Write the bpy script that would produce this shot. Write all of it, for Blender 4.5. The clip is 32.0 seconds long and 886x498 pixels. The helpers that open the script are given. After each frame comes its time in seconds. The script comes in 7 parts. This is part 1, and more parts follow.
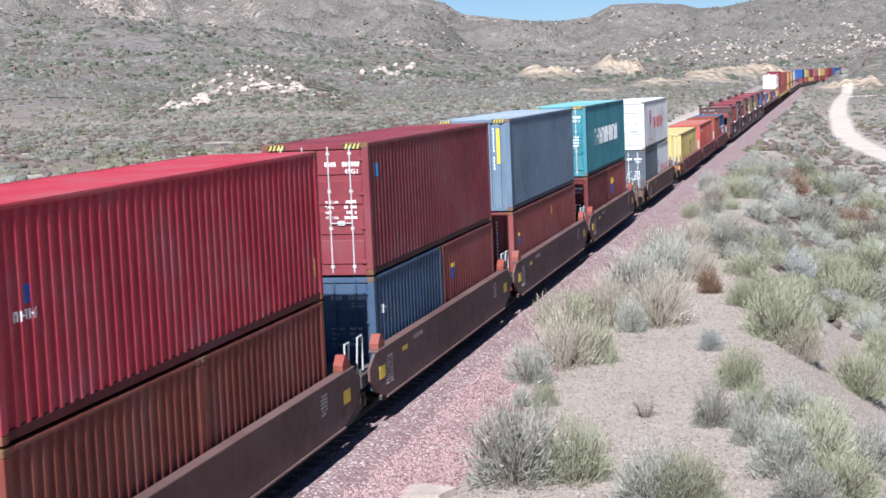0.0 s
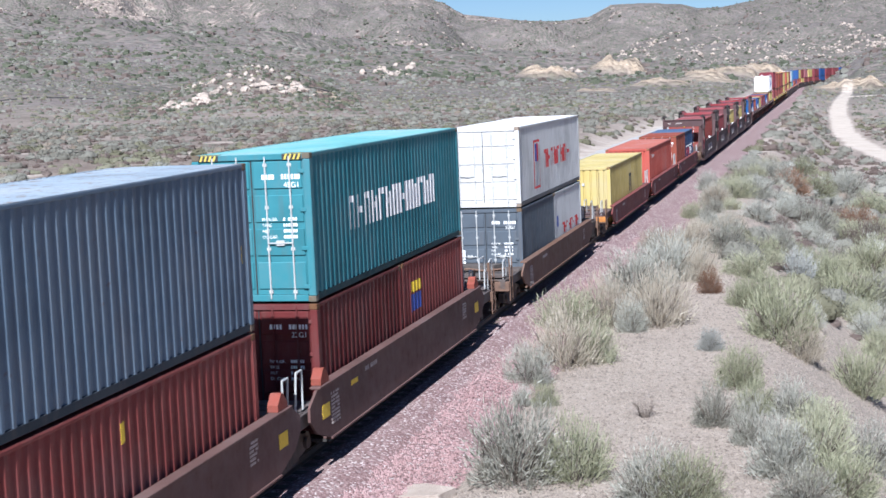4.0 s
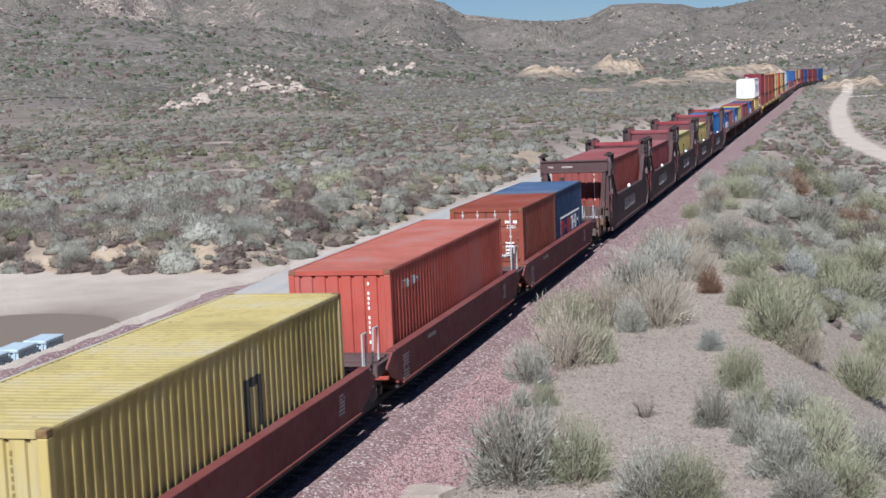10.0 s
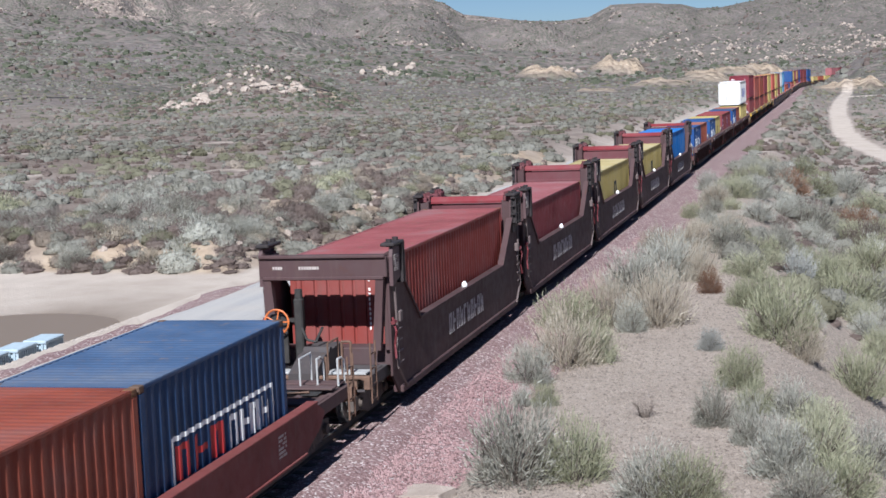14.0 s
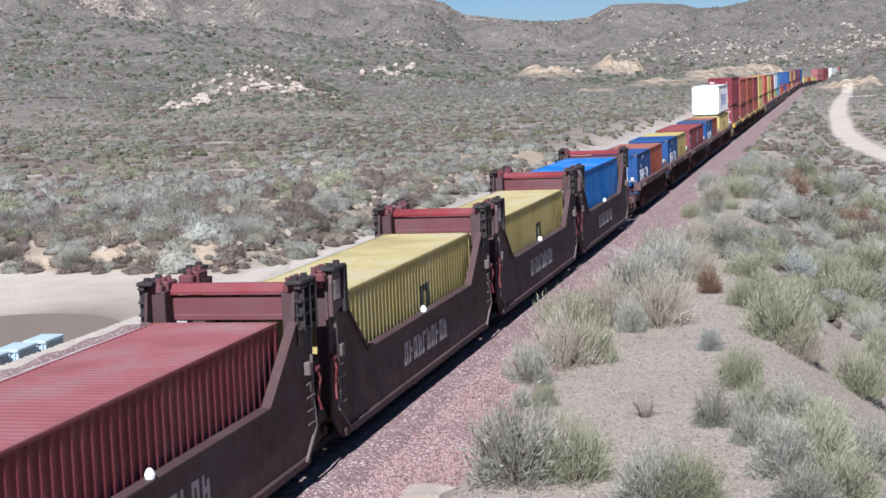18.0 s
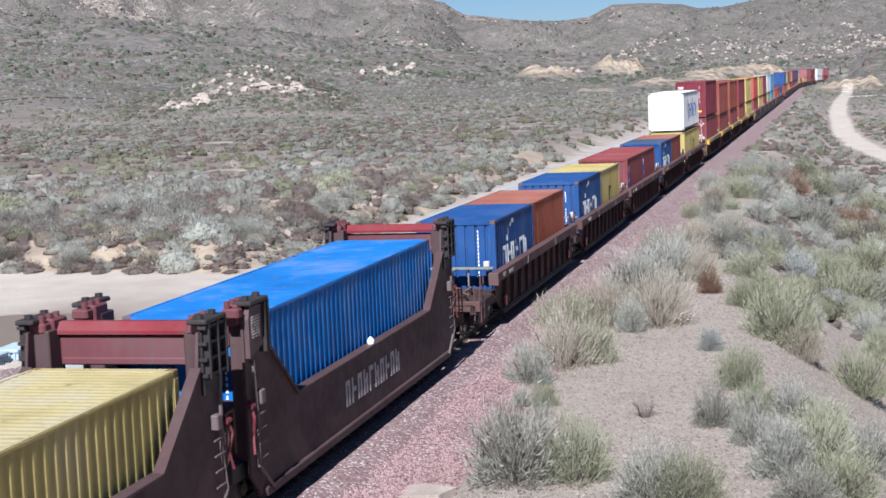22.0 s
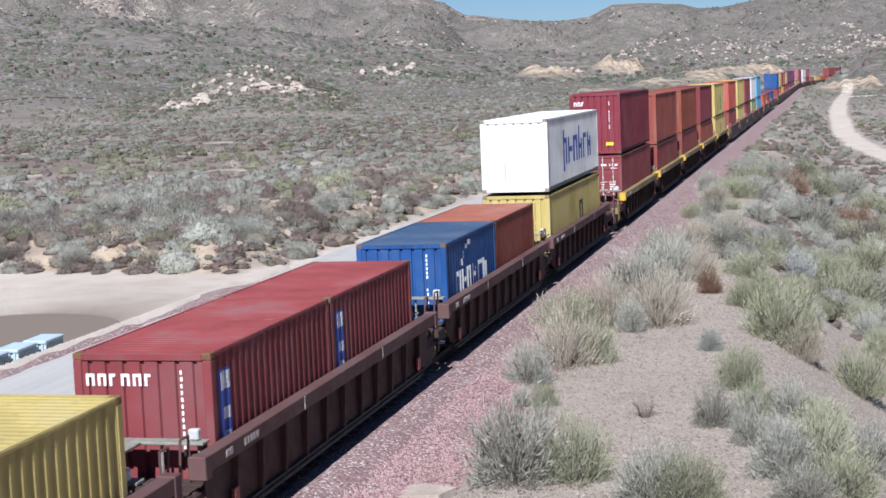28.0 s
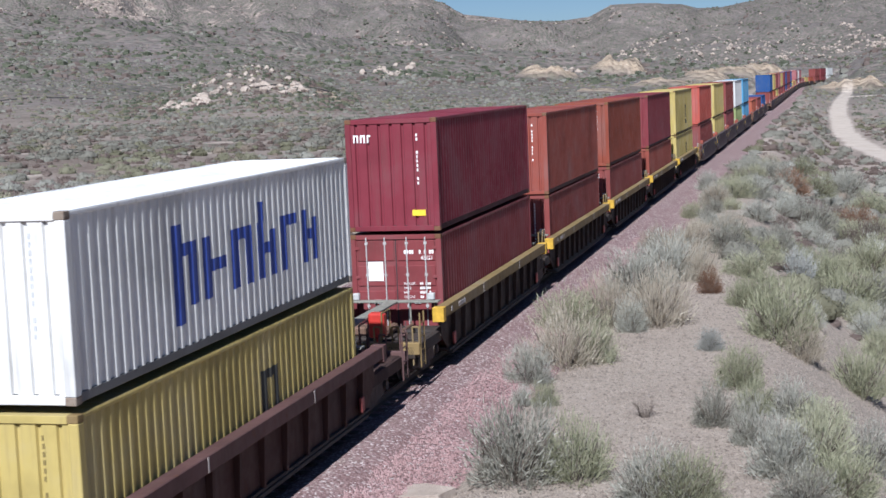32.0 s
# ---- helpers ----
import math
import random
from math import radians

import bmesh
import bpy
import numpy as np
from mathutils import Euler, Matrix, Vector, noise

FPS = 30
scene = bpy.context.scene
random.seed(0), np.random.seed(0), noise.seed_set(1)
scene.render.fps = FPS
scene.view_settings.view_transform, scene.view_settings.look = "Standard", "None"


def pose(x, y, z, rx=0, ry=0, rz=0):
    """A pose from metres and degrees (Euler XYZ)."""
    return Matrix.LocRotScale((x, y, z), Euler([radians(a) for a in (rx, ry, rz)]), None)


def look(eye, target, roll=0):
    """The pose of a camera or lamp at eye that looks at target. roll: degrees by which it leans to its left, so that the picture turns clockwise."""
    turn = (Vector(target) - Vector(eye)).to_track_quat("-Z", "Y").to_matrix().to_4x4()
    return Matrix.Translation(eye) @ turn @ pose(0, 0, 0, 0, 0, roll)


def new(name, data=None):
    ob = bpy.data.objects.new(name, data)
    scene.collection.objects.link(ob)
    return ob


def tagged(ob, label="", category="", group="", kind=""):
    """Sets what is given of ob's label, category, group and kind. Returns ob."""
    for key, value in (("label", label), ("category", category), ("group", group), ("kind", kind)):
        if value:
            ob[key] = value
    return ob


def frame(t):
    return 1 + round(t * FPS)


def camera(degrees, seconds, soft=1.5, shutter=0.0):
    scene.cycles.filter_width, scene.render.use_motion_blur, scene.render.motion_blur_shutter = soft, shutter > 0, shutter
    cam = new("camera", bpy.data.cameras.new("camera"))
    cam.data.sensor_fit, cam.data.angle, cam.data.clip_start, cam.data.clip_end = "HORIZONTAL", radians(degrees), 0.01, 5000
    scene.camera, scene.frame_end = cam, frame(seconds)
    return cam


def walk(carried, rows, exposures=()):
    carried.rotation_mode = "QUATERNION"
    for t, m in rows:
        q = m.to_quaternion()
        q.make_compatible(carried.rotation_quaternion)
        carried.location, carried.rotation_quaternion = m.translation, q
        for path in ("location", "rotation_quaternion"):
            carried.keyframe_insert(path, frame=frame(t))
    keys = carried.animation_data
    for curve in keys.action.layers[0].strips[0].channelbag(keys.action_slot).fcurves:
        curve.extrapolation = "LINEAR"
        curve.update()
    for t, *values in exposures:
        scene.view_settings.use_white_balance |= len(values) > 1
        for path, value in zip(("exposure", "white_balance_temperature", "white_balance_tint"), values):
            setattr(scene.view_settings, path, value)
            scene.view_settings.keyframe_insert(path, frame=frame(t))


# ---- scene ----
# camera: a still tripod on a knoll beside the line
EYE = Vector((10.903, 0.0, 7.18))
YAW, PITCH = 0.24947, 0.10898
AIM = EYE + 30.0 * Vector((-math.sin(YAW) * math.cos(PITCH), math.cos(YAW) * math.cos(PITCH), -math.sin(PITCH)))
cam = camera(32.22, 32.0, soft=1.6, shutter=0.12)
# the camera's own metering: brighter while the dark stacks pass
EXPOSURE = [(t, s, k, 10.0) for t, s, k in ((0.0, 0.94, 5750.0), (3.0, 0.94, 5700.0), (6.0, 0.56, 5640.0), (7.0, 0.42, 5700.0), (9.0, 0.38, 5800.0), (11.0, 0.40, 5900.0), (14.0, 0.50, 5850.0), (18.0, 0.62, 5800.0), (25.0, 0.66, 5750.0), (28.0, 0.62, 5780.0), (30.0, 0.48, 5760.0), (32.0, 0.40, 5760.0))]
walk(cam, [(0.0, look(EYE, AIM, -2.41)), (32.0, look(EYE, AIM, -2.41))], exposures=EXPOSURE)

# sky and sun: high, behind the camera, along the line
SUN = Vector((0.055, -1.0, 0.96)).normalized()
world = bpy.data.worlds.new("sky")
scene.world = world
world.use_nodes = True
wn = world.node_tree.nodes
sky = wn.new("ShaderNodeTexSky")
sky.sky_type = "NISHITA"
sky.sun_disc = False
sky.sun_elevation = math.asin(SUN.z)
sky.sun_rotation = math.atan2(SUN.x, SUN.y)
sky.altitude = 1000
sky.air_density, sky.dust_density, sky.ozone_density = 0.9, 0.1, 1.6
wn["Background"].inputs["Strength"].default_value = 0.036
tint = wn.new("ShaderNodeMix")
tint.data_type, tint.blend_type = "RGBA", "MULTIPLY"
tint.inputs[0].default_value = 1.0
tint.inputs[7].default_value = (0.87, 1.02, 1.26, 1)
world.node_tree.links.new(sky.outputs[0], tint.inputs[6])
world.node_tree.links.new(tint.outputs[2], wn["Background"].inputs["Color"])
sun = new("sun", bpy.data.lights.new("sun", "SUN"))
sun.data.energy, sun.data.angle, sun.data.color = 5.6, radians(0.53), (1.0, 0.97, 0.93)
sun.matrix_basis = look(SUN * 50.0, (0, 0, 0))


# ---- materials ----
def mat_base(name, rough=0.8, metal=0.0):
    m = bpy.data.materials.new(name)
    m.use_nodes = True
    nt = m.node_tree
    b = nt.nodes["Principled BSDF"]
    b.inputs["Roughness"].default_value = rough
    b.inputs["Metallic"].default_value = metal
    return m, nt, b


def nd(nt, kind, **vals):
    n = nt.nodes.new(kind)
    for k, v in vals.items():
        n.inputs[k.replace("_", " ")].default_value = v
    return n


def coords(nt, scale=(1, 1, 1)):
    tc = nt.nodes.new("ShaderNodeTexCoord")
    mp = nt.nodes.new("ShaderNodeMapping")
    mp.inputs["Scale"].default_value = scale
    nt.links.new(tc.outputs["Object"], mp.inputs["Vector"])
    return mp.outputs[0]


def noise_tex(nt, vec, scale, detail=4.0, rough=0.55):
    n = nd(nt, "ShaderNodeTexNoise", Scale=scale, Detail=detail, Roughness=rough)
    nt.links.new(vec, n.inputs["Vector"])
    return n.outputs["Fac"]


def ramp(nt, fac, stops):
    r = nt.nodes.new("ShaderNodeValToRGB")
    e = r.color_ramp.elements
    while len(e) < len(stops):
        e.new(0.5)
    for el, (pos, col) in zip(e, stops):
        el.position = pos
        el.color = (*col, 1) if len(col) == 3 else col
    nt.links.new(fac, r.inputs["Fac"])
    return r.outputs["Color"]


def mixc(nt, fac, a, b, mode="MIX"):
    m = nt.nodes.new("ShaderNodeMix")
    m.data_type, m.blend_type = "RGBA", mode
    for sock, v in ((m.inputs[0], fac), (m.inputs[6], a), (m.inputs[7], b)):
        if isinstance(v, (int, float)):
            sock.default_value = v
        elif isinstance(v, tuple):
            sock.default_value = (*v, 1)
        else:
            nt.links.new(v, sock)
    return m.outputs[2]


def math_n(nt, op, a, b=0.0, clamp=False):
    m = nt.nodes.new("ShaderNodeMath")
    m.operation, m.use_clamp = op, clamp
    for sock, v in ((m.inputs[0], a), (m.inputs[1], b)):
        if isinstance(v, (int, float)):
            sock.default_value = v
        else:
            nt.links.new(v, sock)
    return m.outputs[0]


def bump(nt, b, height, strength, dist):
    bp = nd(nt, "ShaderNodeBump", Strength=strength, Distance=dist)
    nt.links.new(height, bp.inputs["Height"])
    nt.links.new(bp.outputs[0], b.inputs["Normal"])


def mul(c, k):
    return tuple(min(1.0, v * k) for v in c)


PAINTS = {}


def paint(key, rgb, rough=0.5, rust=0.35, fade=0.25, rustcol=(0.11, 0.045, 0.022)):
    """Weathered enamel on steel: faded patches, vertical streaks, spots of rust."""
    if key in PAINTS:
        return PAINTS[key]
    m, nt, b = mat_base("paint_" + key, rough)
    rgb = mul(rgb, 0.82)
    v = coords(nt)
    info = nt.nodes.new("ShaderNodeObjectInfo")
    off = nt.nodes.new("ShaderNodeVectorMath")
    off.operation = "ADD"
    nt.links.new(v, off.inputs[0])
    sc = math_n(nt, "MULTIPLY", info.outputs["Random"], 37.0)
    comb = nt.nodes.new("ShaderNodeCombineXYZ")
    nt.links.new(sc, comb.inputs[0]), nt.links.new(sc, comb.inputs[1])
    nt.links.new(comb.outputs[0], off.inputs[1])
    v = off.outputs[0]
    grey = sum(rgb) / 3
    pale = tuple(c * (1 - fade) + (grey * 1.1 + 0.06) * fade for c in rgb)
    dark = mul(rgb, 0.72)
    big = noise_tex(nt, v, 0.45, 5.0, 0.6)
    col = ramp(nt, big, [(0.3, dark), (0.5, rgb), (0.72, pale)])
    mp = nt.nodes.new("ShaderNodeMapping")
    mp.inputs["Scale"].default_value = (5.0, 5.0, 0.35)
    nt.links.new(v, mp.inputs["Vector"])
    streak = noise_tex(nt, mp.outputs[0], 1.3, 5.0, 0.6)
    sf = ramp(nt, streak, [(0.52, (0, 0, 0)), (0.78, (0.5, 0.5, 0.5))])
    col = mixc(nt, sf, col, mixc(nt, 0.5, mul(rgb, 0.6), (0.16, 0.12, 0.10)))
    spot = noise_tex(nt, v, 3.2, 8.0, 0.7)
    rf = ramp(nt, spot, [(0.70 - 0.12 * rust, (0, 0, 0)), (0.80 - 0.10 * rust, (0.9, 0.9, 0.9))])
    col = mixc(nt, rf, col, rustcol)
    nt.links.new(col, b.inputs["Base Color"])
    rr = ramp(nt, spot, [(0.4, (rough, rough, rough)), (0.75, (0.9, 0.9, 0.9))])
    nt.links.new(rr, b.inputs["Roughness"])
    b.inputs["Specular IOR Level"].default_value = 0.2
    bump(nt, b, spot, 0.15, 0.01)
    PAINTS[key] = m
    return m


def plain(key, rgb, rough=0.6, metal=0.0, vary=0.15, scale=6.0):
    if key in PAINTS:
        return PAINTS[key]
    m, nt, b = mat_base(key, rough, metal)
    f = noise_tex(nt, coords(nt), scale, 6.0, 0.65)
    col = ramp(nt, f, [(0.3, mul(rgb, 1 - vary)), (0.7, mul(rgb, 1 + vary))])
    nt.links.new(col, b.inputs["Base Color"])
    bump(nt, b, f, 0.2, 0.01)
    PAINTS[key] = m
    return m


STEEL = plain("worn_steel", (0.20, 0.19, 0.18), 0.45, 0.8)
GALV = plain("galvanised", (0.46, 0.46, 0.45), 0.55, 0.2)
# dirty steel, and also the black shade of the deck openings
DARK = plain("dirty_steel_and_shade", (0.028, 0.025, 0.023), 0.8, 0.0, 0.4)
RUBBER = plain("black_gasket", (0.02, 0.02, 0.022), 0.7)
WOODTIE = plain("tie_timber", (0.11, 0.085, 0.065), 0.9, 0.0, 0.4, 3.0)
CONCRETE = plain("pale_concrete", (0.36, 0.44, 0.49), 0.85, 0.0, 0.12, 4.0)
WHITE = plain("marking_white", (0.78, 0.78, 0.76), 0.6, 0.0, 0.08)
YELLOWM = plain("marking_yellow", (0.75, 0.52, 0.03), 0.6, 0.0, 0.1)
REDM = plain("marking_red", (0.45, 0.03, 0.03), 0.6, 0.0, 0.1)
BLUEM = plain("marking_blue", (0.03, 0.06, 0.28), 0.6, 0.0, 0.1)
BLACKM = plain("marking_black", (0.03, 0.03, 0.028), 0.7, 0.0, 0.2)


# ---- mesh helpers ----
class Shape:
    """Collects plain solids into one mesh."""

    def __init__(self):
        self.v, self.f = [], []

    def add(self, v, f):
        o = len(self.v)
        self.v += [tuple(p) for p in v]
        self.f += [tuple(i + o for i in q) for q in f]
        return self

    def box(self, x0, x1, y0, y1, z0, z1, c=0.0):
        if c <= 0:
            v = [(x, y, z) for x in (x0, x1) for y in (y0, y1) for z in (z0, z1)]
            return self.add(v, [(0, 1, 3, 2), (4, 6, 7, 5), (0, 4, 5, 1), (2, 3, 7, 6), (0, 2, 6, 4), (1, 5, 7, 3)])
        c = min(c, 0.45 * min(x1 - x0, y1 - y0, z1 - z0))
        vs = {}
        for ix, x in ((-1, x0), (1, x1)):
            for iy, y in ((-1, y0), (1, y1)):
                for iz, z in ((-1, z0), (1, z1)):
                    vs[ix, iy, iz] = [(x, y - iy * c, z - iz * c), (x - ix * c, y, z - iz * c), (x - ix * c, y - iy * c, z)]
        v, idx = [], {}
        for k, tri in vs.items():
            for a, p in enumerate(tri):
                idx[k, a] = len(v)
                v.append(p)
        f = []
        s = (-1, 1)
        for a in range(3):
            b, d = (a + 1) % 3, (a + 2) % 3
            for sa in s:
                q = []
                for sb, sd in ((-1, -1), (1, -1), (1, 1), (-1, 1)):
                    k = [0, 0, 0]
                    k[a], k[b], k[d] = sa, sb, sd
                    q.append(idx[tuple(k), a])
                f.append(tuple(q if sa > 0 else reversed(q)))
            for sb in s:
                for sd in s:
                    k0, k1 = [0, 0, 0], [0, 0, 0]
                    k0[a], k0[b], k0[d] = -1, sb, sd
                    k1[a], k1[b], k1[d] = 1, sb, sd
                    q = [idx[tuple(k0), b], idx[tuple(k1), b], idx[tuple(k1), d], idx[tuple(k0), d]]
                    f.append(tuple(q if sb * sd < 0 else reversed(q)))
        for k in vs:
            q = [idx[k, 0], idx[k, 1], idx[k, 2]]
            f.append(tuple(q if k[0] * k[1] * k[2] > 0 else reversed(q)))
        return self.add(v, f)

    def rod(self, p, q, r, n=8):
        p, q = Vector(p), Vector(q)
        m = (q - p).to_track_quat("Z", "Y").to_matrix()
        v = [e + m @ Vector((r * math.cos(2 * math.pi * i / n), r * math.sin(2 * math.pi * i / n), 0)) for e in (p, q) for i in range(n)]
        f = [(i, (i + 1) % n, n + (i + 1) % n, n + i) for i in range(n)]
        return self.add(v, f + [tuple(reversed(range(n))), tuple(range(n, 2 * n))])

    def path(self, pts, r, n=6):
        for a, b in zip(pts, pts[1:]):
            self.rod(a, b, r, n)
        return self

    def prism(self, poly, axis, a0, a1):
        """A polygon in the plane across the axis, pushed from a0 to a1."""
        put = {"x": lambda a, p: (a, p[0], p[1]), "y": lambda a, p: (p[0], a, p[1]), "z": lambda a, p: (p[0], p[1], a)}[axis]
        n = len(poly)
        v = [put(a, p) for a in (a0, a1) for p in poly]
        return self.add(v, [tuple(reversed(range(n))), tuple(range(n, 2 * n))] + [(i, (i + 1) % n, n + (i + 1) % n, n + i) for i in range(n)])

    def spin(self, prof, c, n=20, axis="x"):
        """A profile of (radius, offset) turned about an axis through c."""
        v, f = [], []
        for r, o in prof:
            for i in range(n):
                a = 2 * math.pi * i / n
                d = (o, r * math.cos(a), r * math.sin(a)) if axis == "x" else (r * math.cos(a), r * math.sin(a), o)
                v.append((c[0] + d[0], c[1] + d[1], c[2] + d[2]))
        for k in range(len(prof) - 1):
            for i in range(n):
                j = (i + 1) % n
                f.append((k * n + i, k * n + j, (k + 1) * n + j, (k + 1) * n + i))
        return self.add(v, f)

    def mesh(self, name, *mats):
        me = bpy.data.meshes.new(name)
        me.from_pydata(self.v, [], self.f)
        for m in mats:
            me.materials.append(m)
        return me


def part(name, shape, material, parent, label="", at=None):
    """One mesh object under a thing or part."""
    me = shape if isinstance(shape, bpy.types.Mesh) else shape.mesh(name, material)
    ob = new(name, me)
    ob.parent = parent
    if at is not None:
        ob.matrix_basis = at
    if label:
        tagged(ob, label)
    return ob


def empty(name, label, category, group="", kind=""):
    ob = new(name)
    ob.empty_display_size = 0.2
    return tagged(ob, label, category, group, kind)


# ---- the line: straight, then a wide curve to the right ----
BEND, RADIUS = 515.0, 700.0


def line_at(s):
    """Place and heading on the line, s metres beyond the camera."""
    if s <= BEND:
        return 0.0, s, 0.0
    a = (s - BEND) / RADIUS
    return RADIUS * (1 - math.cos(a)), BEND + RADIUS * math.sin(a), -math.degrees(a)


def run(t):
    """How far the train has come since the sixteenth second."""
    d = t - 16.0
    return 8.7292 * d + 0.0078 * d * d / 2 + 0.000466 * d ** 3 / 6 + 0.18 * math.exp(-((t - 6.0) / 0.9) ** 2)


MOVERS, SPINNERS = [], []


def rides(thing, u, z):
    """The thing rides the line with its middle u metres along the train and its base z above the rail."""
    x, y, h = line_at(u - run(0.0))
    thing.matrix_basis = pose(x, y, z, 0, 0, h)
    MOVERS.append((thing, u, z))
    return thing


def motions():
    times = [1.0 * k for k in range(0, 33)]
    for thing, u, z in MOVERS:
        rows = []
        for t in times:
            x, y, h = line_at(u - run(t))
            rows.append((t, pose(x, y, z, 0, 0, h)))
        walk(thing, rows)
    # wheelsets roll on the rail: 0.42 m radius
    beats = [k / 15.0 for k in range(0, 481)]
    turn = [math.degrees(run(t) / 0.42) for t in beats]
    for ws, y in SPINNERS:
        walk(ws, [(t, pose(0, y, 0.42, a, 0, 0)) for t, a in zip(beats, turn)])
# ---- ground ----
def hash2(ix, iy, seed):
    h = (ix.astype(np.int64) * 374761393 + iy.astype(np.int64) * 668265263 + seed * 974634777) & 0x7FFFFFFF
    h = ((h ^ (h >> 13)) * 1274126177) & 0x7FFFFFFF
    return ((h ^ (h >> 16)) & 0xFFFF) / 65535.0


def vnoise(x, y, seed=0):
    ix, iy = np.floor(x), np.floor(y)
    fx, fy = x - ix, y - iy
    fx, fy = fx * fx * (3 - 2 * fx), fy * fy * (3 - 2 * fy)
    a, b = hash2(ix, iy, seed), hash2(ix + 1, iy, seed)
    c, d = hash2(ix, iy + 1, seed), hash2(ix + 1, iy + 1, seed)
    return (a * (1 - fx) + b * fx) * (1 - fy) + (c * (1 - fx) + d * fx) * fy


def fbm(x, y, octaves=4, seed=0):
    s, a, t = 0.0, 1.0, 0.0
    for k in range(octaves):
        s = s + a * (vnoise(x * 2 ** k, y * 2 ** k, seed + k) - 0.5)
        t += a
        a *= 0.5
    return s / t


def sstep(a, b, x):
    t = np.clip((x - a) / (b - a), 0, 1)
    return t * t * (3 - 2 * t)


def bell(x, c, w):
    return np.exp(-((x - c) / w) ** 2)


def track_x(y):
    return np.where(y > BEND, RADIUS - np.sqrt(np.maximum(RADIUS ** 2 - (y - BEND) ** 2, 0)), 0.0)


# ridge lines by bearing (in units of the view's own tangent, 0 in its middle): heights in metres
NEAR_B = [-0.6, -0.29, -0.18, -0.07, 0.0, 0.08, 0.15, 0.22, 0.29, 0.6]
NEAR_H = [70.0, 57.0, 44.0, 33.0, 26.0, 19.0, 13.0, 9.0, 9.0, 30.0]
FAR_B = [-0.6, -0.29, -0.23, -0.185, -0.16, -0.12, -0.08, -0.058, -0.05, -0.038, -0.01, 0.0, 0.008, 0.014, 0.02, 0.05, 0.08, 0.10, 0.115, 0.14, 0.16, 0.17, 0.186, 0.20, 0.225, 0.25, 0.29, 0.6]
FAR_Y = [-90, -60, -35, -14, -16, -16, -10, 2, 2, -6, -5, 3, 9, 20, 28, 37, 41, 34, 13, 10, 11, 18, 16, 8, -3, -16, -36, -60]


def bearing(x, y):
    """Tangent of the bearing off the view's axis, and the distance."""
    dx, dy = x - EYE.x, y - EYE.y
    c, s = math.cos(YAW), math.sin(YAW)
    ahead, side = -s * dx + c * dy, c * dx + s * dy
    r = np.hypot(dx, dy)
    tb = side / np.maximum(ahead, 0.25 * r + 1e-6)
    return np.clip(tb, -0.62, 0.62), r


def toe_x(y):
    """Foot of the brush bank beside the gravel road."""
    return np.interp(y, [20, 63, 70, 80, 105, 166, 370, 600], [-14.5, -14.5, -13.5, -13.4, -13.8, -14.2, -15.0, -15.5])


def crest_x(y):
    """Edge of the sandy berm on the near side of the line."""
    return np.interp(y, [0, 27, 36, 55, 80, 110, 400], [11.5, 10.3, 9.0, 7.0, 6.2, 5.6, 5.2])


def white_road_x(y):
    return np.interp(y, [120, 193, 217, 257, 331, 400, 440, 520], [26.0, 17.0, 14.9, 13.1, 12.6, 13.6, 14.6, 17.0])


def bank_m(x, y):
    """Metres into the brush slope from its foot, negative on the sand and the road."""
    return np.minimum(toe_x(y) - x, y - 63.2 + 0.12 * (x + 17)) + 1.3 * fbm(x / 5.0, y / 5.0, 3, 11)


KNOBS = ((-83, 716, 12, 9, 8.5), (-98, 611, 11, 8, 6.0), (-46, 540, 9, 6, 2.8), (-33, 570, 7, 6, 4.0), (-22, 592, 8, 6, 4.0), (-11, 628, 11, 8, 5.5), (18, 516, 10, 8, 4.2), (-63, 500, 6, 4, 1.5))


def knob(x, y, power=2):
    """Eroded tan banks at the far bend."""
    k = 0.0
    for cx, cy, wx, wy, hh in KNOBS:
        k = k + (hh if power == 2 else 1.0) * np.exp(-(np.abs((x - cx) / wx) ** 4 + np.abs((y - cy) / wy) ** 4))
    return k


